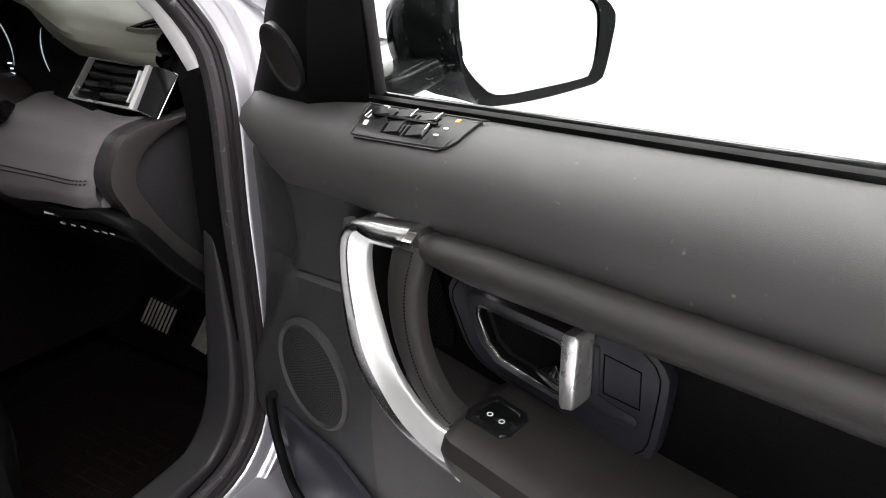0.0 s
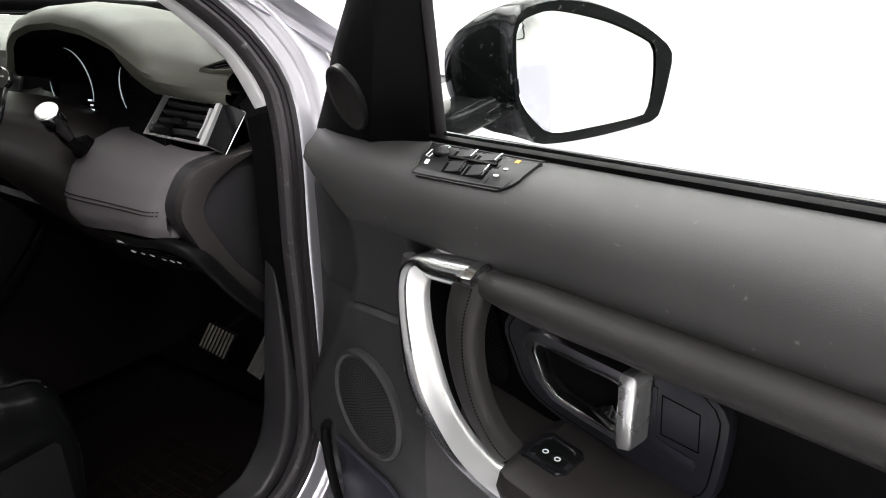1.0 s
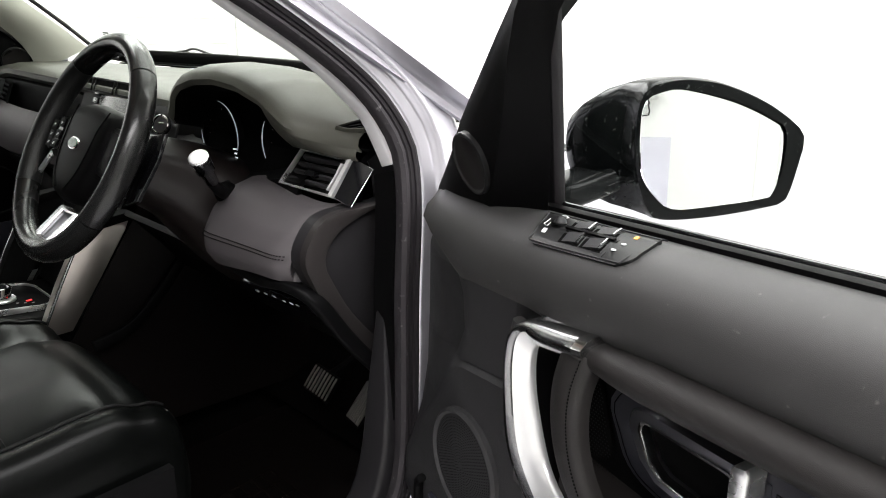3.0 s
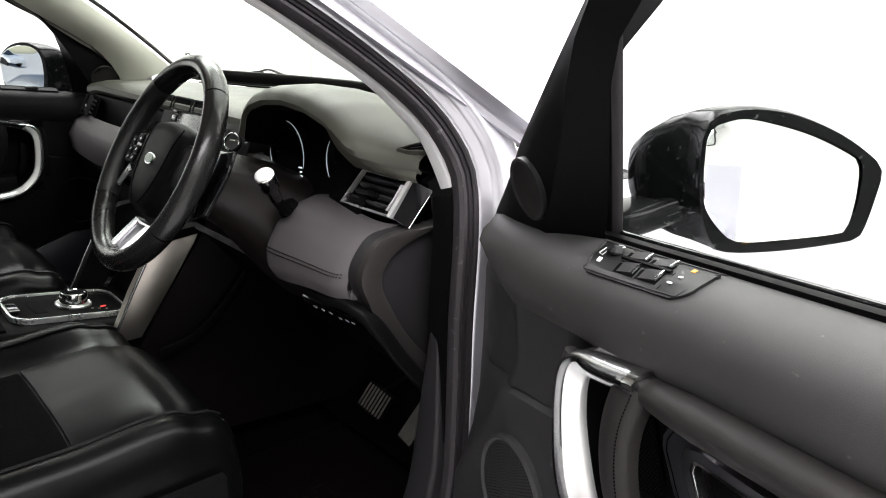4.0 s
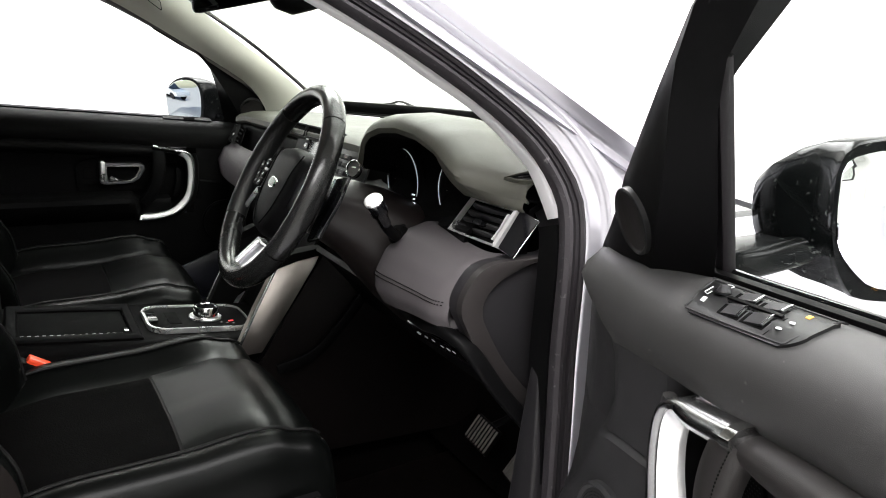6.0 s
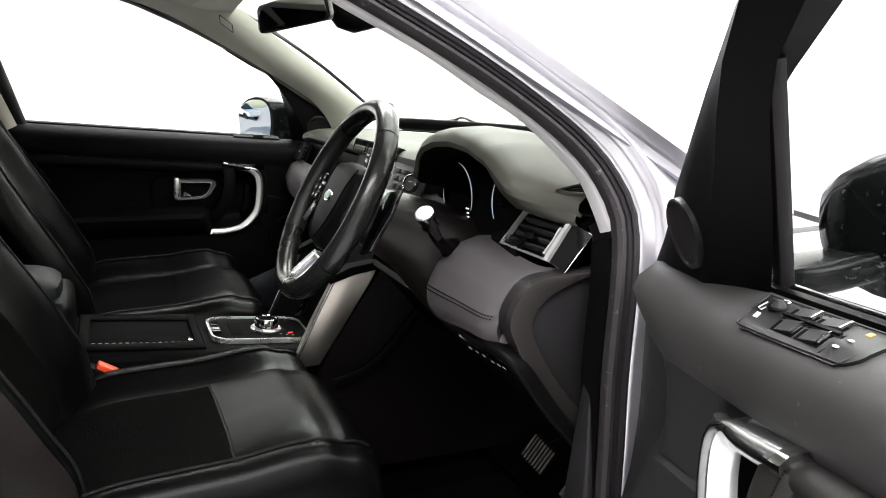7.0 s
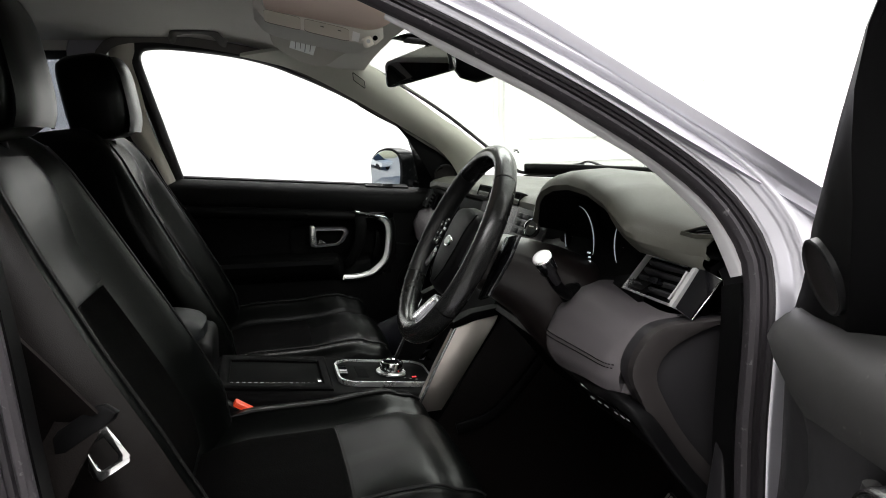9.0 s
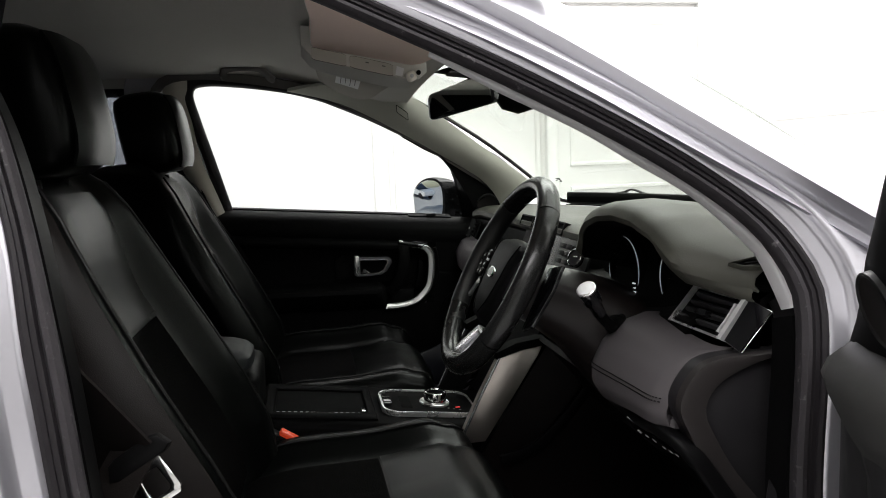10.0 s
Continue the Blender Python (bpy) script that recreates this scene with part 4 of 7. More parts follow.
    liner = [(0.236, 0.965), (0.29, 0.975), (0.33, 0.975), (0.34, 0.85), (0.34, 0.82), (0.29, 0.82), (0.255, 0.85), (0.238, 0.89)]
    lin = part("pull_liner", plate(liner, on(0.094), 0, 0.009, 0.003), HARD, root, "black liner behind the pull handle")
    ins = [(0.262, 0.915), (0.267, 0.925), (0.277, 0.931), (0.283, 0.883), (0.292, 0.846), (0.282, 0.846), (0.271, 0.866)]
    part("liner_insert", plate(ins, on(0.102), 0, 0.026, 0.003), TRIM, lin, "dark grey liner insert")
    line = spline([P(0.328, 0.156, 0.982), P(0.327, 0.164, 0.955), P(0.330, 0.168, 0.930), P(0.336, 0.168, 0.902), P(0.347, 0.166, 0.876), P(0.362, 0.161, 0.852), P(0.375, 0.154, 0.838)], 32)
    prof = [(-0.010, -0.0175), (0.000, -0.0180), (0.004, -0.0165), (0.0075, -0.011), (0.0085, 0), (0.0080, 0.009), (0.0055, 0.0155), (0.001, 0.0180), (-0.010, 0.0175)]
    strap = part("pull_strap", sweep(line, prof, (-s, 0, 0), scale=lambda k: lerp(1.0, 0.82, k)), ROLL if s > 0 else TRIM, root, "stitched black leather pull handle")
    seamline = [p + Vector((-s * 0.0080, -0.0085, 0)) for p in line]
    stitch(spline(seamline, 110), strap, VOID, 0.0006)
    # window frame, glass, seals
    def wu(u):
        return u + shift * (1 - smooth((u - 0.2) / 0.35))
    win_pts = [(0.112, 1.050), (0.124, 1.105), (0.138, 1.150), (0.160, 1.200), (0.200, 1.240), (0.250, 1.270), (0.335, 1.316)] + [(u, z + 0.020 * math.exp(-((u - 0.40) / 0.15) ** 2)) for u, z in WIN[6:]] if s < 0 else [(u, z + 0.018 * smooth((z - 1.19) / 0.04)) for u, z in WIN]
    win = spline([P(wu(u), lean(z), z) for u, z in win_pts], 110)
    bm = bmesh.new()
    cen = P(0.5, lean(1.2), 1.2)
    rings = [[cen.lerp(p, k) for p in win] for k in (1.01, 0.6, 0.25, 0.02)]
    glass = part("window_glass", loft(rings, True, True, bm), GLASS, root, "clear side window glass", recalc=False)
    glass.visible_shadow = False
    fp = [P(wu(u), lean(z, 0.072), z) for u, z in win_pts]
    fp = spline(fp, 120)
    c2 = P(0.5, 0.13, 1.25)
    rings = []
    for i, p in enumerate(fp):
        tan = (fp[min(i + 1, 119)] - fp[max(i - 1, 0)]).normalized()
        inn = Vector((-s, 0, 0.36))
        inn = (inn - tan * inn.dot(tan)).normalized()
        aw = tan.cross(inn)
        if aw.dot(p - c2) < 0:
            aw = -aw
        thin = 0.28 if s > 0 else lerp(1.0, 0.82, smooth((-p.y - 0.74) / 0.06))
        rings.append([p + inn * a + aw * b * thin for a, b in ((-0.010, 0.0), (0.006, 0.0), (0.010, 0.003), (0.016, 0.012), (0.018, 0.022), (0.012, 0.036), (-0.008, 0.044), (-0.014, 0.034), (-0.013, 0.008))])
    part("window_frame", loft(rings), RUBBER2, root, "black window frame")
    path = [P(u, 0.084, belt(u) + 0.004) for u in (0.17 + shift * 0.6, 0.3, 0.5, 0.7, 0.82, 0.95, 1.03)]
    part("belt_seal", sweep(path, [(-0.006, -0.006), (0.003, -0.006), (0.005, 0.0), (0.003, 0.006), (-0.006, 0.006)], (0, 0, 1)), HARD, root, "black rubber window seal")
    path = [p + Vector((s * 0.011, 0, 0.002)) for p in path]
    part("belt_seal_outer", sweep(path, rrect(0.008, 0.006, 0.002, 2), (0, 0, 1)), PIANO if s > 0 else HARD, root)
    # sail panel: a front face with the tweeter and a rear face, meeting at a soft ridge
    if s > 0:
        lead = [(-0.012, 1.018), (-0.004, 1.038), (0.018, 1.063), (0.044, 1.087), (0.084, 1.128), (0.122, 1.160), (0.168, 1.196), (0.224, 1.236), (0.296, 1.282)]
        ridge = [(0.122, 1.027), (0.134, 1.05), (0.152, 1.08), (0.173, 1.112), (0.203, 1.158), (0.226, 1.20), (0.250, 1.235), (0.284, 1.268), (0.334, 1.302)]
        rear = [(0.191, 1.05), (0.200, 1.07), (0.209, 1.09), (0.219, 1.117), (0.232, 1.158), (0.246, 1.20), (0.268, 1.236), (0.312, 1.272), (0.366, 1.305)]
    else:
        lead = [(-0.004, 1.022), (0.002, 1.045), (0.022, 1.078), (0.055, 1.108), (0.112, 1.155), (0.165, 1.193), (0.222, 1.232), (0.268, 1.266), (0.335, 1.308)]
        ridge = [(0.122, 1.027), (0.130, 1.05), (0.143, 1.08), (0.160, 1.11), (0.190, 1.155), (0.222, 1.20), (0.255, 1.24), (0.285, 1.274), (0.338, 1.31)]
        rear = [(0.173, 1.05), (0.176, 1.068), (0.182, 1.09), (0.188, 1.115), (0.201, 1.158), (0.217, 1.20), (0.247, 1.236), (0.300, 1.262), (0.366, 1.300)]
    k = sail_shift
    rows = []
    for (a, az), (b, bz), (c, cz) in zip(lead, ridge, rear):
        g = smooth((1.165 - az) / 0.07)
        d0, d1, d2, d3 = (0.045 + 0.014 * g, 0.085 + 0.020 * g, 0.097 + 0.019 * g, 0.106 + 0.013 * g) if s < 0 else (0.050, 0.100, 0.106, 0.113)
        rows.append([P(a + k, lean(az, d0), az), P(a + k + 0.002, lean(az, d1), az), P(lerp(a, b, 0.1) + k, lean(az, d2), az), P(lerp(a, b, 0.5) + k, lean(lerp(az, bz, 0.5), d3), lerp(az, bz, 0.5)), P(lerp(a, b, 0.9) + k, lean(bz, 0.116), bz), P(b + k, lean(bz, 0.118), bz), P(lerp(b, c, 0.15) + k, lean(bz, 0.114), lerp(bz, cz, 0.15)), P(lerp(b, c, 0.6) + k, lean(cz, 0.099), lerp(bz, cz, 0.6)), P(c + k, lean(cz, 0.090), cz), P(c + k - 0.018, lean(cz, 0.080), cz + 0.012 * smooth((cz - 1.2) / 0.05))])
    sail = part("sail_panel", slab(rows, 0.005 * s), HARD, root, "black mirror sail panel with tweeter")
    tw = Matrix.Translation(P(0.114 + k if s > 0 else 0.102 + k, 0.1310 if s > 0 else 0.1325, 1.089)) @ Vector((-s, 0.06 * s, -0.31)).to_track_quat("Z", "Y").to_matrix().to_4x4()
    tweet = part("tweeter", lathe([(0.0330, -0.016), (0.0325, 0.001), (0.0305, 0.002), (0.0285, 0.0012), (0.0275, 0.0005), (0.0005, 0.0014)], tw, 40), LEDGE, sail, "round black tweeter grille")
    part("tweeter_ring", lathe([(0.0337, -0.012), (0.0332, 0.002), (0.0315, 0.003), (0.0295, 0.002), (0.0285, 0.0)], tw, 40), SWITCH, tweet)
    if s > 0:
        run = spline([P(0.182, lean(1.05, 0.072), 1.05), P(0.208, lean(1.14, 0.072), 1.14), P(0.236, lean(1.24, 0.072), 1.24)], 12)
        part("glass_run", sweep(run, rrect(0.012, 0.018, 0.002, 2), (1, 0, -0.36)), RUBBER2, root, "black rubber glass channel")
    # window switch pad on the ledge
    if s > 0:
        def pad(a, b, d):
            # a along the door 0..1, b from outer edge 0 to inner edge 1
            u = lerp(lerp(0.211, 0.233, b), lerp(0.346, 0.349, b), a)
            w = lerp(lerp(0.104, 0.1445, b), lerp(0.099, 0.1415, b), a)
            return P(u, w, belt(u) + 0.0012 + float(np.interp(w, (0.09, 0.108, 0.126, 0.140, 0.149), (0.003, 0.003, -0.003, -0.0105, -0.0195))) + d)

        def block(a0, a1, b0, b1, d0, d1, n=5):
            """A low block on the pad, its top rising from d0 to d1 along a."""
            return slab([[pad(lerp(a0, a1, i / n), lerp(b0, b1, j / 2), lerp(d0, d1, i / n)) for j in range(3)] for i in range(n + 1)], 0.0018)
        rows = []
        for i in range(15):
            b = i / 14
            ins = 0.05 * (1 - math.sqrt(max(0, 1 - max(0, abs(2 * b - 1) - 0.72) ** 2 / 0.0784)))
            rows.append([pad(lerp(ins, 1 - ins - 0.05 * smooth((b - 0.70) / 0.30), j / 20), b, 0.0014) for j in range(21)])
        sw = part("window_switch_pad", slab(rows, -0.006), SWITCH, root, "satin black window switch pad")
        rim = [pad(a, b, 0.0018) for a, b in ((0.02, 0.10), (0.02, 0.88), (0.06, 0.965), (0.88, 0.965), (0.93, 0.90), (0.985, 0.12), (0.95, 0.04), (0.06, 0.04))]
        part("pad_rim", sweep(spline(rim, 60, True), circle(0.0009, 6), (0, 0, 1), True), GRILLE, sw, "worn raised edge of the pad")
        for i in range(2):
            for j in range(2):
                a0, b0 = 0.30 + 0.215 * i, 0.10 + 0.43 * j
                # flat dark plate paints the shade of a recessed bay
                part("bay_shade", block(a0, a0 + 0.20, b0, b0 + 0.33, 0.0016, 0.0016), VOID, sw, "dark plate giving a switch bay its recessed look")
                part("window_switch", block(a0 + 0.03, a0 + 0.175, b0 + 0.03, b0 + 0.30, 0.0018, 0.0042), GRILLE, sw, "dark grey rocker switch")
                part("switch_edge", block(a0 + 0.172, a0 + 0.186, b0 + 0.03, b0 + 0.30, 0.0046, 0.0046, 2), GREYCHROME, sw, "thin silver switch edge")
        part("switch_divider", block(0.28, 0.735, 0.445, 0.515, 0.0040, 0.0036), HARD, sw)
        kn = pad(0.19, 0.34, 0.0018)
        part("knob_base", lathe([(0.0085, 0), (0.0080, 0.0010), (0.0005, 0.0012)], Matrix.Translation(kn), 24), HARD, sw)
        part("mirror_knob", lathe([(0.0058, 0.0008), (0.0052, 0.0020), (0.0032, 0.0050), (0.0026, 0.0058), (0.0005, 0.0060)], Matrix.Translation(kn), 20), GRILLE, sw, "dark grey mirror adjusting knob")
        icon = [((0.075, 0.30), (0.060, 0.52), (0.100, 0.56), (0.115, 0.36)), ((0.150, 0.08), (0.185, 0.05), (0.215, 0.10), (0.205, 0.16))]
        for line in icon:
            part("switch_mark", sweep([pad(a, b, 0.0022) for a, b in line], circle(0.0005, 6), (0, 0, 1)), WHITE, sw, "thin white mirror symbol")
        part("switch_mark", block(0.085, 0.125, 0.62, 0.74, 0.0020, 0.0020, 2), WHITE, sw)
        for a, b, ra in ((0.80, 0.72, 0.0022), (0.825, 0.52, 0.0020)):
            part("switch_mark", lathe([(ra, 0), (ra, 0.0006), (0.0002, 0.0007)], Matrix.Translation(pad(a, b, 0.0016)), 14), WHITE, sw, "white lock symbol")
        part("lamp_mark", block(0.832, 0.862, 0.20, 0.29, 0.0020, 0.0020, 2), AMBER, sw, "amber warning lamp")
        part("pad_split", block(0.755, 0.762, 0.05, 0.93, 0.0017, 0.0017, 2), VOID, sw)
    else:
        rows = [[P(u, w, belt(u) + 0.006 - 0.3 * (w - 0.095)) for w in (0.095, 0.115)] for u in (0.17, 0.30)]
        sw = part("window_switch_pad", slab(rows, 0.004), FARTRIM, root, "matte black window switch pad")
        part("window_switch", box(0.012, 0.030, 0.006, Matrix.Translation(P(0.23, 0.106, belt(0.23) + 0.009)), 0.002), GRILLE, sw, "dark grey rocker switch")
    # door mirror
    tilt = 25
    MM = Matrix.Translation(P(0.186, -0.133, 1.092)) @ pose(0, 0, 0, 0, 0, -s * tilt)
    if s > 0:
        shape = [(-0.064, -0.063), (-0.079, -0.030), (-0.086, 0.007), (-0.088, 0.050), (-0.079, 0.072), (-0.055, 0.080), (-0.032, 0.082), (0.007, 0.077), (0.056, 0.059), (0.094, 0.036), (0.106, 0.023), (0.107, 0.007), (0.099, -0.048), (0.083, -0.058), (0.015, -0.071), (-0.046, -0.075)]
        gl = [(-0.055, -0.050), (-0.075, -0.024), (-0.080, 0.007), (-0.082, 0.047), (-0.076, 0.060), (-0.062, 0.067), (-0.037, 0.070), (0.023, 0.057), (0.073, 0.036), (0.083, 0.024), (0.085, -0.012), (0.080, -0.040), (0.071, -0.048), (0.013, -0.057), (-0.034, -0.061)]
        gl = [(q.x, q.y) for q in spline([(a, b, 0) for a, b in gl], 48, True)]
    else:
        shape = [(-0.080, -0.060), (-0.091, -0.030), (-0.094, 0.01), (-0.089, 0.045), (-0.072, 0.066), (-0.037, 0.078), (0.0, 0.080), (0.042, 0.071), (0.078, 0.050), (0.092, 0.032), (0.096, 0.010), (0.089, -0.046), (0.074, -0.060), (0.02, -0.075), (-0.045, -0.082), (-0.068, -0.074)]
    shape = [(q.x, q.y) for q in spline([(a, b, 0) for a, b in shape], 48, True)]
    if s < 0:
        gl = [(a * 0.86 + 0.002, b * 0.85 + 0.003) for a, b in shape]

    def mpt(a, b, d):
        return MM @ Vector((s * a, -d, b))
    seq = [(-0.014, 0.90, 0.90, 0, 0), (0.006, 0.985, 0.98, 0, 0), (0.001, 1.0, 1.0, 0, 0), (-0.012, 1.01, 1.01, 0, 0), (-0.03, 1.0, 0.98, -0.014, 0.0), (-0.05, 0.98, 0.91, -0.032, -0.004), (-0.07, 0.91, 0.79, -0.050, -0.009), (-0.088, 0.78, 0.63, -0.068, -0.014), (-0.103, 0.58, 0.44, -0.082, -0.019), (-0.113, 0.30, 0.22, -0.090, -0.022)]
    rings = [[mpt(a * ka + da, b * kb + db, d) for a, b in shape] for d, ka, kb, da, db in seq]
    rings[0] = [mpt(a, b, -0.006) for a, b in inset_poly(gl, -0.002)]
    rings.insert(1, [mpt(a, b, 0.0065) for a, b in inset_poly(gl, -0.001)])
    house = part("door_mirror", loft(rings), DIRTY, root, "dusty gloss black door mirror housing")
    MM2 = Matrix.Translation(MM @ Vector((0, -0.0005 if s > 0 else 0.002, 0))) @ pose(0, 0, 0, -4.3 if s > 0 else 1.5, 0, -s * (24.5 if s > 0 else 33))
    bm = loft([[MM2 @ Vector((s * a * k, -d, b * k)) for a, b in gl] for d, k in ((0.0, 1.0), (0.004, 1.0)) + tuple((0.0045 + (0.0 if s > 0 else 0.0027) * (1 - k * k), k) for k in (0.985, 0.8, 0.6, 0.4, 0.2, 0.02))])
    part("mirror_glass", bm, MIRROR, house, "clean mirror glass", deg=20)
    stem = spline([P(0.072, 0.04, 1.032), P(0.070, -0.01, 1.034), P(0.078, -0.05, 1.042), P(0.100, -0.09, 1.060)], 14)
    part("mirror_stem", sweep(stem, rrect(0.032, 0.070, 0.012, 3), (0, 0, 1)), DIRTY, house)


for s in (1, -1):
    door = thing("front_door", "open silver driver's door with black inner trim" if s > 0 else "closed passenger door with black inner trim and chrome pull", "car door",
                 pose(HX, HY, 0, 0, 0, OPEN) if s > 0 else pose(-HX, HY, 0), group="front doors of the car")
    build_door(s, door, -0.004 if s > 0 else 0.0, 0.0 if s > 0 else -0.045)


# ---- dashboard ----
dash = thing("dashboard", "black soft-touch dashboard with hooded instruments and side vents", "dashboard")
HOOD_X = (0.330, 0.337, 0.344, 0.351, 0.370, 0.411, 0.465, 0.521, 0.572, 0.619, 0.652, 0.690)
HOOD_Z = (1.086, 1.094, 1.110, 1.124, 1.138, 1.150, 1.155, 1.151, 1.138, 1.115, 1.097, 1.082)


def dash_top(x):
    """Height and rear edge of the dash pad at x."""
    z = float(np.interp(x, HOOD_X, HOOD_Z)) if x > 0.330 else 1.086 - 0.010 * smooth((-x - 0.6) / 0.09)
    h = smooth((x - 0.318) / 0.016) * (1 - smooth((x - 0.625) / 0.06))
    return z, lerp(0.228, 0.148, h), h


xs_ = sorted(set([round(lerp(-0.69, 0.30, i / 30), 4) for i in range(31)] + [round(lerp(0.30, 0.40, i / 16), 4) for i in range(17)] + [round(lerp(0.40, 0.676, i / 34), 4) for i in range(35)]))
rows, under = [], []
for x in xs_:
    zt, ye, h = dash_top(x)
    front = 0.67 - 0.20 * (x / 0.69) ** 2
    h = smooth((x - 0.336) / 0.02) * (1 - smooth((x - 0.64) / 0.04))
    rows.append([Vector(p) for p in ((x, front, 1.072), (x, lerp(ye, front, 0.8), lerp(zt, 1.078, 0.85)), (x, lerp(ye, front, 0.62), lerp(zt, 1.082, 0.6)), (x, lerp(ye, front, 0.45), lerp(zt, 1.085, 0.34)), (x, lerp(ye, front, 0.3), lerp(zt, 1.087, 0.12)), (x, ye + 0.06, zt + 0.001), (x, ye + 0.028, zt), (x, ye + 0.010, zt - 0.004), (x, ye + 0.003 * h + 0.001, zt - lerp(0.011, 0.010, h)), (x, ye + 0.001 * h, zt - lerp(0.019, 0.016, h)), (x, ye + lerp(0.006, 0.004, h), zt - lerp(0.026, 0.022, h)))])
    h = smooth((x - 0.336) / 0.02) * (1 - smooth((x - 0.64) / 0.04))
    under.append([Vector(p) for p in ((x, ye + lerp(0.006, 0.004, h), zt - lerp(0.026, 0.022, h)), (x, ye + 0.02 + 0.01 * h, zt - lerp(0.029, 0.023, h)), (x, ye + 0.05 + 0.06 * h, zt - lerp(0.036, 0.034, h)))])
part("dash_pad", slab(rows, -0.004), SOFT, dash, "grained grey-black dash top pad with instrument hood")
skirt = []
for i in range(15):
    x = lerp(0.572, 0.674, i / 14)
    zt, ye, h = dash_top(x)
    top_, foot = Vector((x, ye + 0.004, zt - 0.021)), Vector((x, lerp(0.206, 0.226, (x - 0.584) / 0.082) - 0.003, lerp(1.054, 1.047, (x - 0.584) / 0.082) + 0.003))
    skirt.append([top_.lerp(foot, k) + Vector((0, -0.004, -0.003)) * math.sin(math.pi * k) for k in (0, 0.2, 0.4, 0.6, 0.8, 1)])
part("pad_skirt", slab(skirt, -0.003), SOFT, dash, "grained pad edge above the side vent")
part("hood_liner", slab(under, 0.003), HARD, dash, "black underside of the instrument hood")
rows = [[Vector((x, y, z)) for y, z in ((0.27, 1.07), (0.235, 1.050), (0.225, 1.0), (0.225, 0.94), (0.25, 0.86), (0.34, 0.74))] for x in (-0.68, -0.4, -0.2, 0, 0.2, 0.35, 0.5, 0.67)]
part("fascia", slab(rows, 0.01), HARD, dash, "black fascia panel")
# padded leather strip on the passenger side
rows = [[Vector((x, y - 0.02 * math.sin(math.pi * (x + 0.68) / 0.5), z)) for y, z in ((0.215, 1.0), (0.185, 0.985), (0.165, 0.95), (0.17, 0.91), (0.20, 0.885))] for x in [lerp(-0.68, -0.18, i / 10) for i in range(11)]]
part("passenger_pad", slab(rows, 0.01), POD, dash, "dark leather passenger dash pad")
# instruments
cluster = part("instrument_panel", slab([[Vector((x, lerp(0.205, 0.265, k), lerp(0.995, 1.12, k))) for k in (0, 0.5, 1)] for x in (0.325, 0.45, 0.56, 0.655)], 0.006), VOID, dash, "black instrument panel")
CM = pose(0, 0, 0, 90, 0, 0)
for cx, cz, rr, spans in ((0.362, 1.043, 0.056, ((-28, 88), (178, 238))), (0.528, 1.050, 0.054, ((145, 218),))):
    mt = Matrix.Translation((cx, 0.213, cz)) @ CM
    part("dial", lathe([(rr, -0.01), (rr - 0.004, -0.001), (rr - 0.008, -0.001), (rr - 0.012, -0.008), (0.0005, -0.009)], mt, 48), VOID, cluster, "dark round dial")
    for a0, a1 in spans:
        arc = [mt @ Vector(((rr - 0.004) * math.cos(a), (rr - 0.004) * math.sin(a), 0.0)) for a in [radians(lerp(a0, a1, i / 30)) for i in range(31)]]
        # bright crescent of the rim, made by a faint glow of its own
        part("dial_rim", sweep(arc, circle(0.0010, 6), (0, -1, 0.3), scale=lambda k: 0.25 + 0.75 * math.sin(math.pi * k)), DIALARC, cluster, "thin glowing crescent on a dial rim")
    for i in range(9):
        a = radians(lerp(215, -35, i / 8))
        m2 = mt @ pose(0, 0, 0, 0, 0, math.degrees(a)) @ pose(rr - 0.017, 0, -0.007)
        part("dial_mark", box(0.003, 0.0007, 0.0005, m2, 0), THREAD, cluster)
for i in range(5):
    part("display_line", box(0.005 + 0.002 * (i % 3), 0.0006, 0.0022, pose(0.428 + 0.002 * (i % 2), 0.198, 1.006 + 0.0065 * i, -25, 0, 12), 0), LIT, cluster, "lit white display text bars")
# trim sheet below the cluster, from the start button to the vent
rows = [[Vector((x, y + 0.03 * smooth((0.30 - x) / 0.1), z)) for y, z in ((0.215, 1.028 - 0.02 * math.sin(math.pi * max(0, min(1, (x - 0.3) / 0.26)))), (0.185, 1.012 - 0.02 * math.sin(math.pi * max(0, min(1, (x - 0.3) / 0.26)))), (0.178, 0.985), (0.185, 0.93))] for x in [lerp(0.16, 0.60, i / 22) for i in range(23)]]
part("cluster_surround", slab(rows, 0.008), HARD, dash, "black lower instrument surround")


# knee panel: padded, with a double seam
def knee(k, v):
    """k across 0..1, v down 0..1."""
    e = 1 - (2 * k - 1) ** 8
    vs_ = (0, 0.12, 0.3, 0.5, 0.68, 0.8, 0.92, 1)
    g = smooth(k * 1.15)
    y = lerp(float(np.interp(v, vs_, (0.190, 0.168, 0.140, 0.118, 0.104, 0.104, 0.118, 0.15))), float(np.interp(v, vs_, (0.196, 0.175, 0.153, 0.130, 0.113, 0.109, 0.114, 0.13))), g)
    z = lerp(float(np.interp(v, vs_, (1.006, 1.008, 0.997, 0.972, 0.938, 0.912, 0.890, 0.884))), float(np.interp(v, vs_, (0.994, 0.992, 0.983, 0.963, 0.938, 0.922, 0.906, 0.902))), g)
    x = lerp(lerp(0.508, 0.478, smooth(v * 1.4)), 0.664, k)
    return Vector((x, y - 0.006 * e + 0.010 * (2 * k - 1) ** 10, z))


kp = part("knee_panel", slab([[knee(k / 14, v / 22) for v in range(23)] for k in range(15)], 0.02), POD, dash, "stitched dark brown-grey leather knee panel")
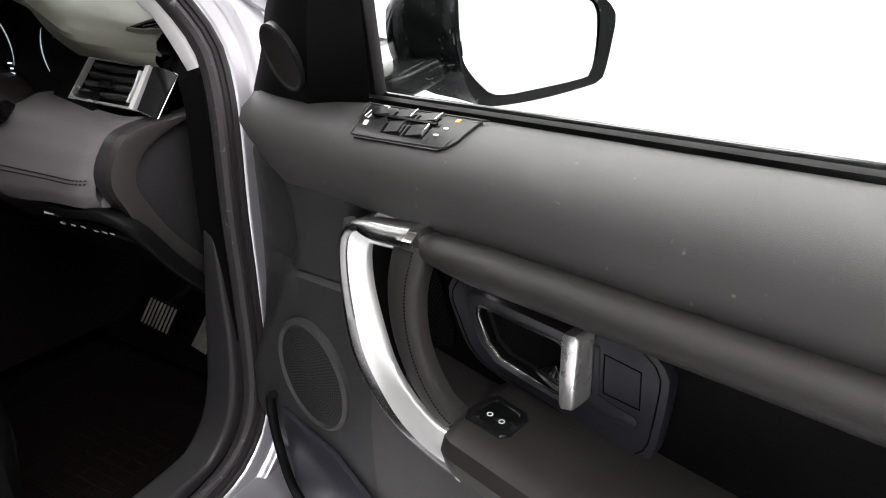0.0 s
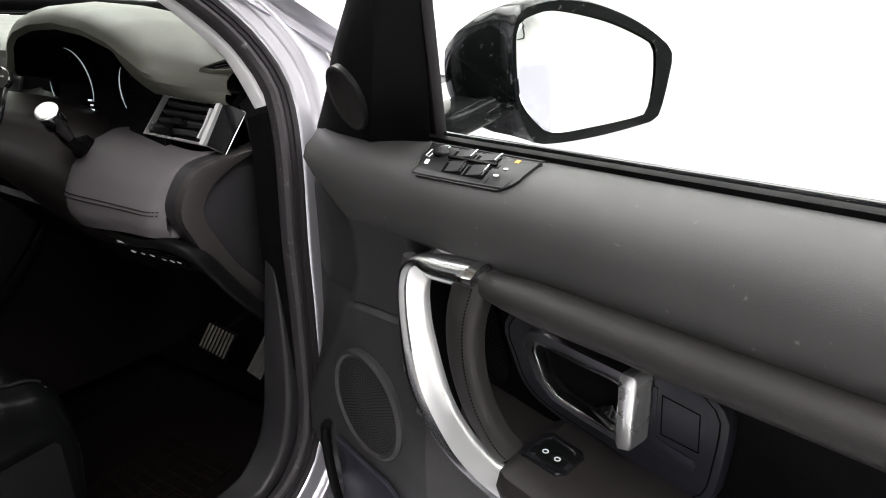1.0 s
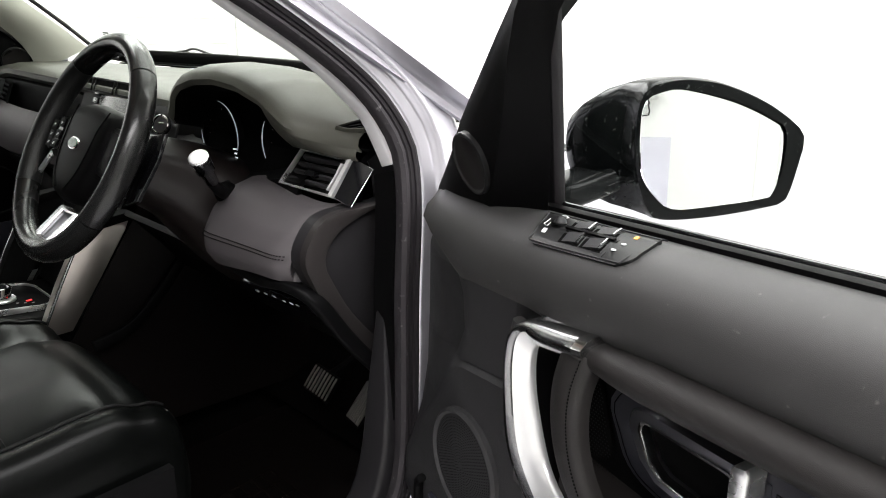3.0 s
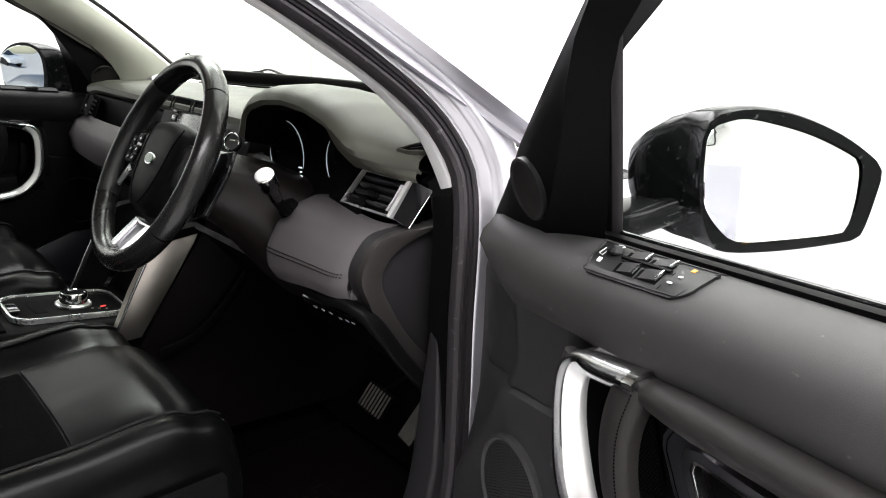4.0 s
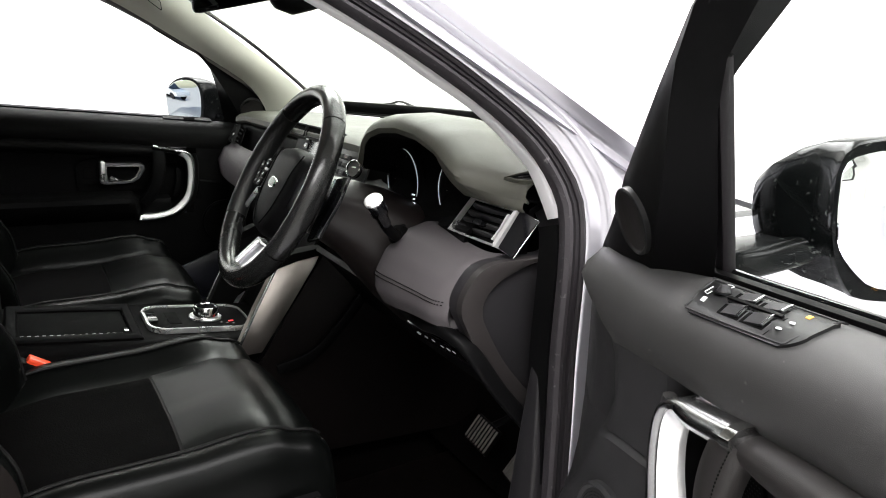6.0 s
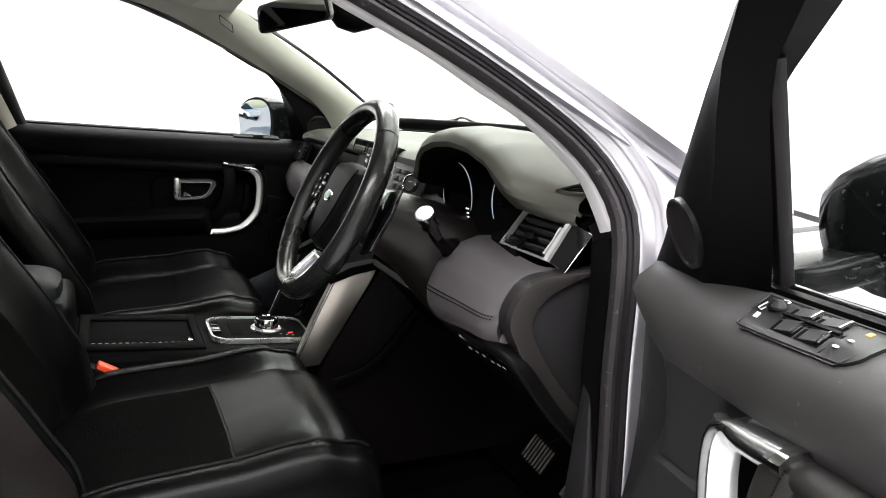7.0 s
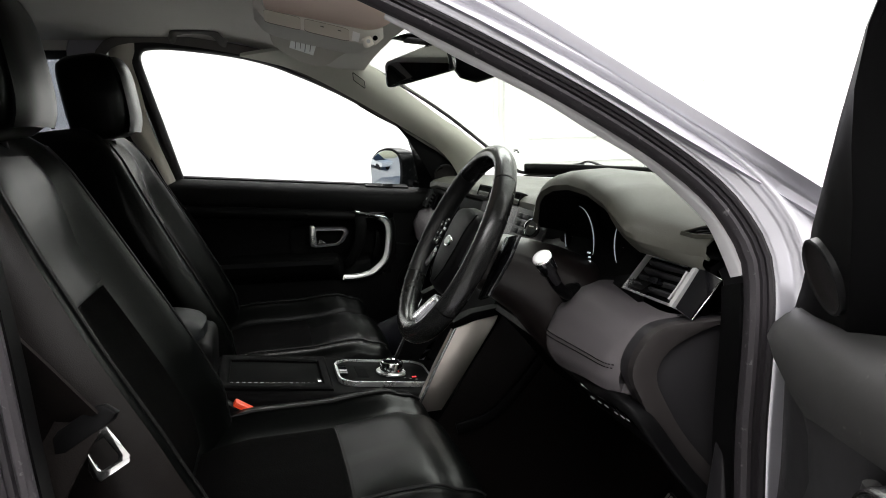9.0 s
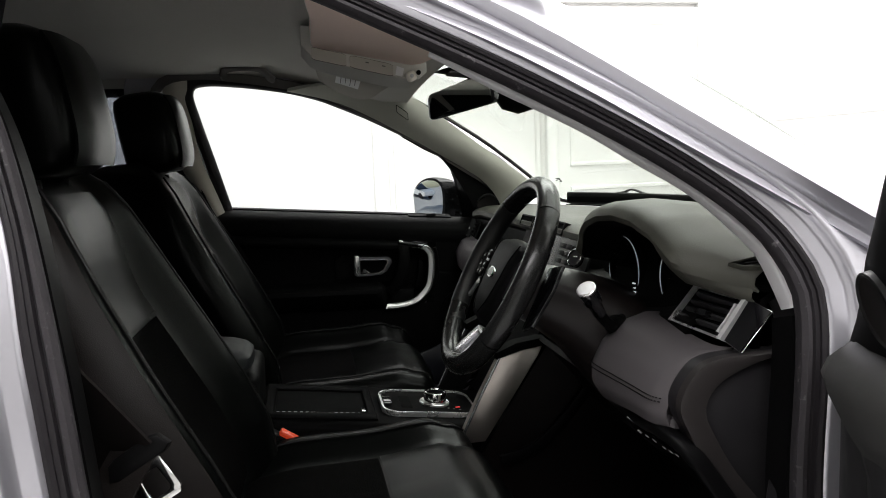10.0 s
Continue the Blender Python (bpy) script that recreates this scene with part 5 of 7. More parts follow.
for dv in (0.0, 0.028):
    stitch([knee(lerp(0.02, 0.98, i / 90), 0.665 + dv) + Vector((0, -0.0012, 0.0)) for i in range(91)], kp, VOID, 0.0008)
# end of the dash beside the door
endp = [(0.277, 0.994), (0.253, 0.994), (0.206, 0.994), (0.170, 0.993), (0.147, 0.986), (0.130, 0.968), (0.121, 0.951), (0.120, 0.935), (0.126, 0.920), (0.155, 0.864), (0.196, 0.812), (0.220, 0.788), (0.250, 0.774), (0.268, 0.775), (0.283, 0.84), (0.289, 0.908)]
endi = [(0.272, 0.990), (0.250, 0.990), (0.222, 0.986), (0.190, 0.976), (0.170, 0.966), (0.157, 0.953), (0.151, 0.940), (0.151, 0.930), (0.156, 0.915), (0.184, 0.865), (0.216, 0.824), (0.236, 0.803), (0.252, 0.790), (0.262, 0.790), (0.272, 0.85), (0.276, 0.914)]
endp = [(q.x, q.y) for q in spline([(a, b, 0) for a, b in endp], 64, True)]
endi = [(q.x, q.y) for q in spline([(a, b, 0) for a, b in endi], 64, True)]


def side_pt(a, b, d):
    return Vector((d, a, b))


ends = part("dash_end", plate(inset_poly(endp, 0.002), side_pt, 0.664, 0.688, 0.006), SILLT, dash, "black plastic dash end")
part("end_border", frame_plate(endp, endi, side_pt, 0.684, 0.697, 0.0015), BROWN, ends, "dark brown dash end border")
for s in (1, -1):
    rows = [[Vector((s * x, y, z)) for x, y, z in ((0.64, 0.235, 1.066), (0.655, 0.25, 1.058), (0.66, 0.26, 1.03), (0.66, 0.265, 0.99))], [Vector((s * x, y, z)) for x, y, z in ((0.64, 0.29, 1.072), (0.665, 0.292, 1.064), (0.675, 0.292, 1.03), (0.68, 0.292, 0.99))], [Vector((s * x, y, z)) for x, y, z in ((0.64, 0.40, 1.074), (0.68, 0.38, 1.066), (0.71, 0.36, 1.03), (0.71, 0.36, 0.99))]]
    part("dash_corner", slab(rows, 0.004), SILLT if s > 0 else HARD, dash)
# lower edge strip and lower dash under the knee panel
path = spline([(0.47, 0.155, 0.872), (0.58, 0.135, 0.882), (0.66, 0.120, 0.900), (0.694, 0.135, 0.885), (0.702, 0.18, 0.82), (0.705, 0.235, 0.755)], 30)
part("lower_edge", sweep(path, rrect(0.022, 0.014, 0.005, 3), (0, -1, 0.2)), HARD, dash, "black lower edge strip")
rows = [[Vector((x, y, z)) for y, z in ((0.145, 0.880), (0.165, 0.862), (0.20, 0.82), (0.235, 0.77), (0.32, 0.72), (0.46, 0.70))] for x in (0.14, 0.25, 0.40, 0.5, 0.6, 0.69)]
low = part("lower_dash", slab(rows, 0.01), HARD, dash, "black lower dash panel")
swm = pose(0.593, 0.152, 0.858, 130, 0, 5)
sb = part("switch_bank", box(0.13, 0.036, 0.010, swm, 0.004), PIANO, low, "black switch bank with small white marks")
for i, dx in enumerate((-0.045, -0.025, -0.006, 0.012, 0.028, 0.042)):
    part("switch_mark", box(0.005, 0.0045 - 0.001 * (i % 2), 0.0006, swm @ pose(dx, 0.002 * (i % 3), 0.0053), 0), WHITE, sb)


# side vents: a slanted frame with slats, thumbwheel bar and gloss end cap
def build_vent(s, parent):
    BL, BR, TL, TR = Vector((0.565, 0.180, 1.007)), Vector((0.657, 0.198, 1.000)), Vector((0.584, 0.206, 1.054)), Vector((0.666, 0.224, 1.048))
    N = (BR - BL).cross(TL - BL).normalized()

    def vp(a, b, d):
        p = BL.lerp(BR, a / 0.93).lerp(TL.lerp(TR, a / 0.93), b) + N * d
        return Vector((s * p.x, p.y, p.z))
    outer = [(0, 0), (0.5, 0), (0.93, 0), (0.93, 0.5), (0.93, 1), (0.5, 1), (0, 1), (0, 0.5)]
    inner = [(0.024, 0.060), (0.5, 0.060), (0.855, 0.060), (0.855, 0.5), (0.855, 0.955), (0.5, 0.955), (0.024, 0.955), (0.024, 0.5)]
    # the far vent's metal is coloured black, which leaves out its reflections
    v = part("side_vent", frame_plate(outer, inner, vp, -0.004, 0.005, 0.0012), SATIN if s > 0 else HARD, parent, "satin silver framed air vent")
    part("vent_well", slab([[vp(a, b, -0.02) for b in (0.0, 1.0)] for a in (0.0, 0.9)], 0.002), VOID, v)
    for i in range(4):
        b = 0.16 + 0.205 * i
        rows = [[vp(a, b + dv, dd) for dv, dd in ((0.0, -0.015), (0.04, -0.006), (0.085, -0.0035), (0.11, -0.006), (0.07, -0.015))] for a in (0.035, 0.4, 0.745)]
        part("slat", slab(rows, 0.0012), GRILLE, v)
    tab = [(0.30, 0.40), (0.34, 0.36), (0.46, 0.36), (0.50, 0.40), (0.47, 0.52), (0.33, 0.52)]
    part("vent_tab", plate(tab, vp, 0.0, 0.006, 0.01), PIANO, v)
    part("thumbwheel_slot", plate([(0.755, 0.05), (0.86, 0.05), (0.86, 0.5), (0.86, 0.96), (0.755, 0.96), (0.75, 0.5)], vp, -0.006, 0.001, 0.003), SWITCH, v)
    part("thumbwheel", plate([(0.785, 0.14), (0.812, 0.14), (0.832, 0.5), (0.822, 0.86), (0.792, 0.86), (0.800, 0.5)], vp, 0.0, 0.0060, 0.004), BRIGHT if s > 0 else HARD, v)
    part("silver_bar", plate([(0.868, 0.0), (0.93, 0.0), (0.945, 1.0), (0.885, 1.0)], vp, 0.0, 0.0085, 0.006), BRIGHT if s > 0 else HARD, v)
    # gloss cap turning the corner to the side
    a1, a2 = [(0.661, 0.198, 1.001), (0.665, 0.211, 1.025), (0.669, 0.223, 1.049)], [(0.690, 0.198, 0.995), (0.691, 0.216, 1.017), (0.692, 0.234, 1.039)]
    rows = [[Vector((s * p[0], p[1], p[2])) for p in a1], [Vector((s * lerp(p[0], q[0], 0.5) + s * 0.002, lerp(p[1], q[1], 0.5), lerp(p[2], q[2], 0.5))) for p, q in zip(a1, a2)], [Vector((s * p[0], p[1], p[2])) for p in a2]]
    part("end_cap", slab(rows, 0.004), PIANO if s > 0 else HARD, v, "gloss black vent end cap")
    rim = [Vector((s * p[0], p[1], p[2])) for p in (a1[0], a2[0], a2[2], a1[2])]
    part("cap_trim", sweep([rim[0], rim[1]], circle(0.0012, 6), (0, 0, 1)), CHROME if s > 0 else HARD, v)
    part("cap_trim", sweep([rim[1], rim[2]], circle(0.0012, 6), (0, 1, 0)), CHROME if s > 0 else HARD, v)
    part("cap_trim", sweep([rim[2], rim[3]], circle(0.0012, 6), (0, 0, 1)), CHROME if s > 0 else HARD, v)


build_vent(1, dash)
build_vent(-1, dash)
# demister grilles in the sloping corners of the top pad
GN = Vector((0.70, -0.30, 0.62)).normalized()
GA = (Vector((0.680, 0.2447, 1.0955)) - Vector((0.6626, 0.1976, 1.0922))).normalized()
GB = GN.cross(GA)


def gp(a, b, d):
    return Vector((0.6626, 0.1976, 1.0922)) + GA * a + GB * b + GN * d


lens = [(0.0, 0.0), (0.018, 0.0038), (0.036, 0.0066), (0.052, 0.0055), (0.052, -0.0065), (0.030, -0.0085), (0.014, -0.0055)]
g = part("demister_vent", frame_plate(lens, inset_poly(lens, 0.0020), gp, -0.006, 0.0050, 0.0005), SOFT, dash, "small demister grille with a raised pale edge")
part("grille_well", plate(inset_poly(lens, 0.0018), gp, -0.006, 0.0012, 0.0004), VOID, g)
for i in range(3):
    part("grille_bar", slab([[gp(a, -0.004 + 0.0036 * i + 0.0007 * q + 0.05 * (a - 0.03), 0.0022) for q in (0, 1)] for a in (0.018, 0.048)], 0.001), GRILLE, g)
path = [Vector((x, 0.672 - 0.20 * (x / 0.69) ** 2, 1.102)) for x in [lerp(-0.62, 0.66, i / 24) for i in range(25)]]
part("screen_foot", sweep(path, rrect(0.030, 0.020, 0.004, 2), (0, 0, 1)), HARD, dash, "black strip at the foot of the windscreen")
# long demister slot along the screen
part("screen_slot", slab([[Vector((x, 0.60 - 0.2 * (x / 0.69) ** 2 + d, 1.084)) for d in (0, 0.02)] for x in [lerp(-0.55, 0.55, i / 14) for i in range(15)]], 0.003), VOID, dash)
# centre stack with screen, keys, vents and start button
CS = pose(0.0, 0.215, 1.030, 68, 0, 0)
stack = part("centre_stack", box(0.36, 0.13, 0.02, CS @ pose(0.0, -0.01, -0.012), 0.006), HARD, dash, "black centre stack")
part("screen", box(0.175, 0.095, 0.004, CS @ pose(0.0, 0.0, 0.001), 0.002), SCREEN, stack, "dark touch screen")
for sx in (1, -1):
    for i in range(5):
        part("key", box(0.022, 0.013, 0.006, CS @ pose(sx * 0.104, 0.038 - 0.018 * i, 0.001), 0.0015), PIANO, stack)
        part("key_mark", box(0.008, 0.0015, 0.0005, CS @ pose(sx * 0.104, 0.038 - 0.018 * i, 0.0043), 0), WHITE, stack)
def panel_y(x, z):
    return 0.170 + 0.4 * (z - 1.0) + 0.1 * abs(x - 0.17)


part("key_panel", slab([[Vector((x, panel_y(x, z), z)) for z in (0.995, 1.03, 1.072)] for x in (0.120, 0.17, 0.215, 0.262)], -0.004), SWITCH, dash, "satin black key panel")
for i in range(4):
    for j in range(2):
        x, z = 0.160 + 0.026 * j, 1.060 - 0.0135 * i
        key = part("key", box(0.021, 0.006, 0.010, pose(x, panel_y(x, z) - 0.003, z, -22, 0, 0), 0.0018), GRILLE, dash, "small dark grey key")
        part("key_mark", box(0.007, 0.0006, 0.0012, pose(x, panel_y(x, z) - 0.0066, z + 0.0005, -22, 0, 0), 0), THREAD, key)
SBm = pose(0.230, 0.189, 1.044, 70, 0, 22)
sbt = part("start_button", lathe([(0.0165, 0.0), (0.0165, 0.006), (0.0145, 0.008), (0.0135, 0.006), (0.0005, 0.0055)], SBm, 28), PIANO, dash, "round start button with silver ring")
part("button_ring", lathe([(0.0165, 0.004), (0.0168, 0.0075), (0.0150, 0.0085), (0.0142, 0.006)], SBm, 28), CHROME, sbt)
part("button_mark", box(0.010, 0.0018, 0.0006, SBm @ pose(0, 0.003, 0.0062), 0), WHITE, sbt)
for sx in (-0.165, -0.07, 0.025):
    part("centre_vent", box(0.085, 0.028, 0.02, pose(sx, 0.238, 1.076, 68, 0, 0), 0.003), VOID, dash)
    part("vent_rim", frame_plate(rrect(0.085, 0.028, 0.004), rrect(0.078, 0.021, 0.002), lambda a, b, d, sx=sx: pose(sx, 0.238, 1.076, 68, 0, 0) @ Vector((a, b, d)), 0.010, 0.013, 0.001), HARD, dash)
# steering column cover
rings = []
for k, (y, cx, cz, rx, rz) in enumerate(((0.045, 0.37, 1.035, 0.052, 0.048), (0.075, 0.372, 1.026, 0.060, 0.058), (0.115, 0.376, 1.008, 0.068, 0.072), (0.150, 0.380, 0.985, 0.080, 0.094), (0.185, 0.384, 0.960, 0.094, 0.112), (0.22, 0.386, 0.935, 0.104, 0.122))):
    rings.append([Vector((cx + rx * math.copysign(abs(math.cos(a)) ** 0.8, math.cos(a)), y + 0.02 * math.sin(a), cz + rz * math.copysign(abs(math.sin(a)) ** 0.8, math.sin(a)) * (0.55 if math.sin(a) > 0 else 1))) for a in [2 * math.pi * i / 28 for i in range(28)]])
col = part("column_cover", loft(rings), COLUMN, dash, "dark brown steering column cover")
line = [Vector(p) for p in ((0.455, 0.165, 0.990), (0.492, 0.142, 0.985), (0.522, 0.115, 0.998), (0.537, 0.094, 1.018))]
stk = part("stalk", sweep(spline(line, 10), circle(0.0075, 12), (0, 0, 1)), HARD, col, "black column stalk with white tip")
part("stalk_boot", lathe([(0.016, -0.006), (0.0150, 0.004), (0.0110, 0.010), (0.0085, 0.012)], Matrix.Translation((0.503, 0.134, 0.990)) @ Vector((0.55, -0.55, 0.35)).to_track_quat("Z", "Y").to_matrix().to_4x4(), 24), VOID, stk)
part("stalk_barrel", lathe([(0.008, -0.034), (0.0095, -0.012), (0.0125, -0.008), (0.0125, 0.012), (0.0118, 0.014), (0.0005, 0.014)], Matrix.Translation((0.548, 0.078, 1.043)) @ Vector((0.28, -0.42, 0.60)).to_track_quat("Z", "Y").to_matrix().to_4x4(), 24), PIANO, stk, "black stalk barrel")
part("stalk_ring", lathe([(0.0122, -0.001), (0.0130, 0.0), (0.0130, 0.002), (0.0118, 0.003)], Matrix.Translation((0.5531, 0.0704, 1.0537)) @ Vector((0.28, -0.42, 0.60)).to_track_quat("Z", "Y").to_matrix().to_4x4(), 24), SATIN, stk)
part("stalk_tip", lathe([(0.0115, 0.0), (0.0108, 0.003), (0.008, 0.0045), (0.0005, 0.005)], Matrix.Translation((0.5531, 0.0704, 1.0537)) @ Vector((0.28, -0.42, 0.60)).to_track_quat("Z", "Y").to_matrix().to_4x4(), 24), WHITE, stk, "white stalk tip")

# ---- steering wheel ----
WT = 29.0
WM = pose(0.362, 0.005, 1.0505, 90 - WT, 0, -3) @ Matrix.Scale(0.875, 4)
wheel = thing("steering_wheel", "worn black leather steering wheel with silver lower spoke", "steering wheel", WM)
RIM = 0.1695
prof = [(0.0185 * math.cos(2 * math.pi * i / 18) * (1.0 if math.cos(2 * math.pi * i / 18) > 0 else 1.05), 0.0170 * math.sin(2 * math.pi * i / 18)) for i in range(18)]


def rim_arc(a0, a1, n, mat, label):
    path = [Vector((RIM * math.cos(a), RIM * math.sin(a), 0)) for a in [radians(lerp(a0, a1, i / n)) for i in range(n + 1)]]
    return part("rim", sweep(path, prof, (0, 0, 1)), mat, wheel, label)


PERF = material("perforated_leather", (0.010, 0.010, 0.010), 0.4, bump=0.6, bump_scale=420, var=0.2)
RIMLEATHER = material("polished_wheel_leather", (0.009, 0.009, 0.009), 0.25, bump=0.03, bump_scale=1500, var=0.2, spec=0.4)
for a0, a1, n, mat, label in ((47, 133, 26, RIMLEATHER, "smooth black leather rim"), (133.6, 212, 24, PERF, "perforated leather rim grip"), (212.6, 327, 34, RIMLEATHER, "smooth black leather rim"), (327.6, 406.4, 24, RIMLEATHER, "smooth black leather rim")):
    rp = rim_arc(a0, a1, n, mat, label)
    ins = [Vector(((RIM - 0.0145) * math.cos(a), (RIM - 0.0145) * math.sin(a), 0.006)) for a in [radians(lerp(a0, a1, i / 60)) for i in range(61)]]
    stitch(ins, rp, THREAD, 0.0009)
hub = [(-0.074, 0.052), (-0.050, 0.064), (0, 0.068), (0.050, 0.064), (0.074, 0.052), (0.083, 0.028), (0.077, -0.010), (0.062, -0.050), (0.040, -0.078), (0, -0.084), (-0.040, -0.078), (-0.062, -0.050), (-0.077, -0.010), (-0.083, 0.028)]
hub = [(q.x, q.y) for q in spline([(a, b, 0) for a, b in hub], 48, True)]
rings = [[Vector((a * k, b * k, d)) for a, b in hub] for k, d in ((1.06, -0.045), (1.05, -0.012), (1.0, -0.006), (0.985, -0.004), (0.96, 0.0), (0.88, 0.0035), (0.7, 0.006), (0.4, 0.0075), (0.05, 0.008))]
bag = part("airbag_cover", loft(rings), HARD, wheel, "black airbag cover with plain oval badge")
rings = [[Vector((0.0195 * k * math.cos(a), 0.0105 * k * math.sin(a) + 0.0, d)) for a in [2 * math.pi * i / 28 for i in range(28)]] for k, d in ((1.0, 0.006), (1.0, 0.0098), (0.93, 0.0112), (0.05, 0.0115))]
part("badge", loft(rings), CHROME, bag, "plain silver oval badge")
part("badge_face", loft([[Vector((0.0165 * k * math.cos(a), 0.008 * k * math.sin(a), d)) for a in [2 * math.pi * i / 28 for i in range(28)]] for k, d in ((1.0, 0.0112), (1.0, 0.0122), (0.05, 0.0124))]), material("dark_green_enamel", (0.02, 0.08, 0.04), 0.25), bag)
line = spline([(0.064, 0.061, 0.002), (0.057, 0.030, 0.0062), (0.052, -0.010, 0.0068), (0.040, -0.045, 0.0062), (0.016, -0.072, 0.0045)], 30)
for sx in (1, -1):
    part("cover_seam", sweep([Vector((sx * p.x, p.y, p.z)) for p in line], circle(0.0011, 6), (0, 0, 1)), VOID, bag)
for sx in (1, -1):
    arm = [(0.066, 0.046), (0.10, 0.043), (0.16, 0.030), (0.162, -0.022), (0.10, -0.034), (0.066, -0.030)]
    sp = part("spoke", plate([(sx * a, b) for a, b in arm], lambda a, b, d: Vector((a, b, d)), -0.022, -0.006, 0.006), HARD, wheel, "black wheel spoke")
    pad = [(0.078, 0.038), (0.115, 0.036), (0.136, 0.026), (0.138, -0.012), (0.118, -0.024), (0.080, -0.020)]
    pp = part("button_pad", plate([(sx * a, b) for a, b in pad], lambda a, b, d: Vector((a, b, d)), -0.006, 0.002 if sx < 0 else -0.003, 0.004), PIANO if sx < 0 else HARD, sp, "black button pad")
    for bx, by in () if sx > 0 else ((0.094, 0.024), (0.120, 0.018), (0.094, 0.004), (0.120, 0.001), (0.096, -0.012), (0.118, -0.013)):
        part("button", box(0.022, 0.015, 0.004, pose(sx * bx, by, 0.0022), 0.0015), HARD, sp)
        part("button_mark", box(0.008, 0.0016, 0.0004, pose(sx * bx, by, 0.0043, 0, 0, 25 if by < 0.01 else 0), 0), WHITE, sp)
        part("button_mark", box(0.0016, 0.005, 0.0004, pose(sx * bx, by, 0.0044), 0), WHITE, sp)
    part("thumb_paddle", box(0.012, 0.045, 0.006, pose(sx * 0.128, -0.045, -0.008, 0, 0, sx * 28), 0.002), SATIN, wheel)
    part("shift_paddle", plate([(sx * a, b) for a, b in ((0.085, 0.05), (0.135, 0.062), (0.145, 0.02), (0.135, -0.045), (0.10, -0.06), (0.088, 0.0))], lambda a, b, d: Vector((a, b, d)), -0.058, -0.052, 0.002), PIANO, wheel, "gloss black gear paddle")
lo_o = [(-0.038, -0.098), (0.0, -0.100), (0.038, -0.098), (0.036, -0.13), (0.033, -0.160), (0.0, -0.163), (-0.033, -0.160), (-0.036, -0.13)]
lo_i = [(-0.022, -0.103), (0.0, -0.105), (0.022, -0.103), (0.020, -0.13), (0.018, -0.150), (0.0, -0.152), (-0.018, -0.150), (-0.020, -0.13)]


def spoke_at(a, b, d):
    """The lower spoke rises from the hub towards the rim."""
    return Vector((a, b, -0.020 + 0.030 * (-0.108 - b) / 0.072 + d))


lsp = part("lower_spoke", frame_plate(lo_o, lo_i, spoke_at, -0.014, 0.002, 0.003), GREYCHROME, wheel, "satin silver lower spoke")
part("spoke_core", plate(inset_poly(lo_i, -0.004), spoke_at, -0.016, -0.006, 0.002), DARKSATIN, lsp)


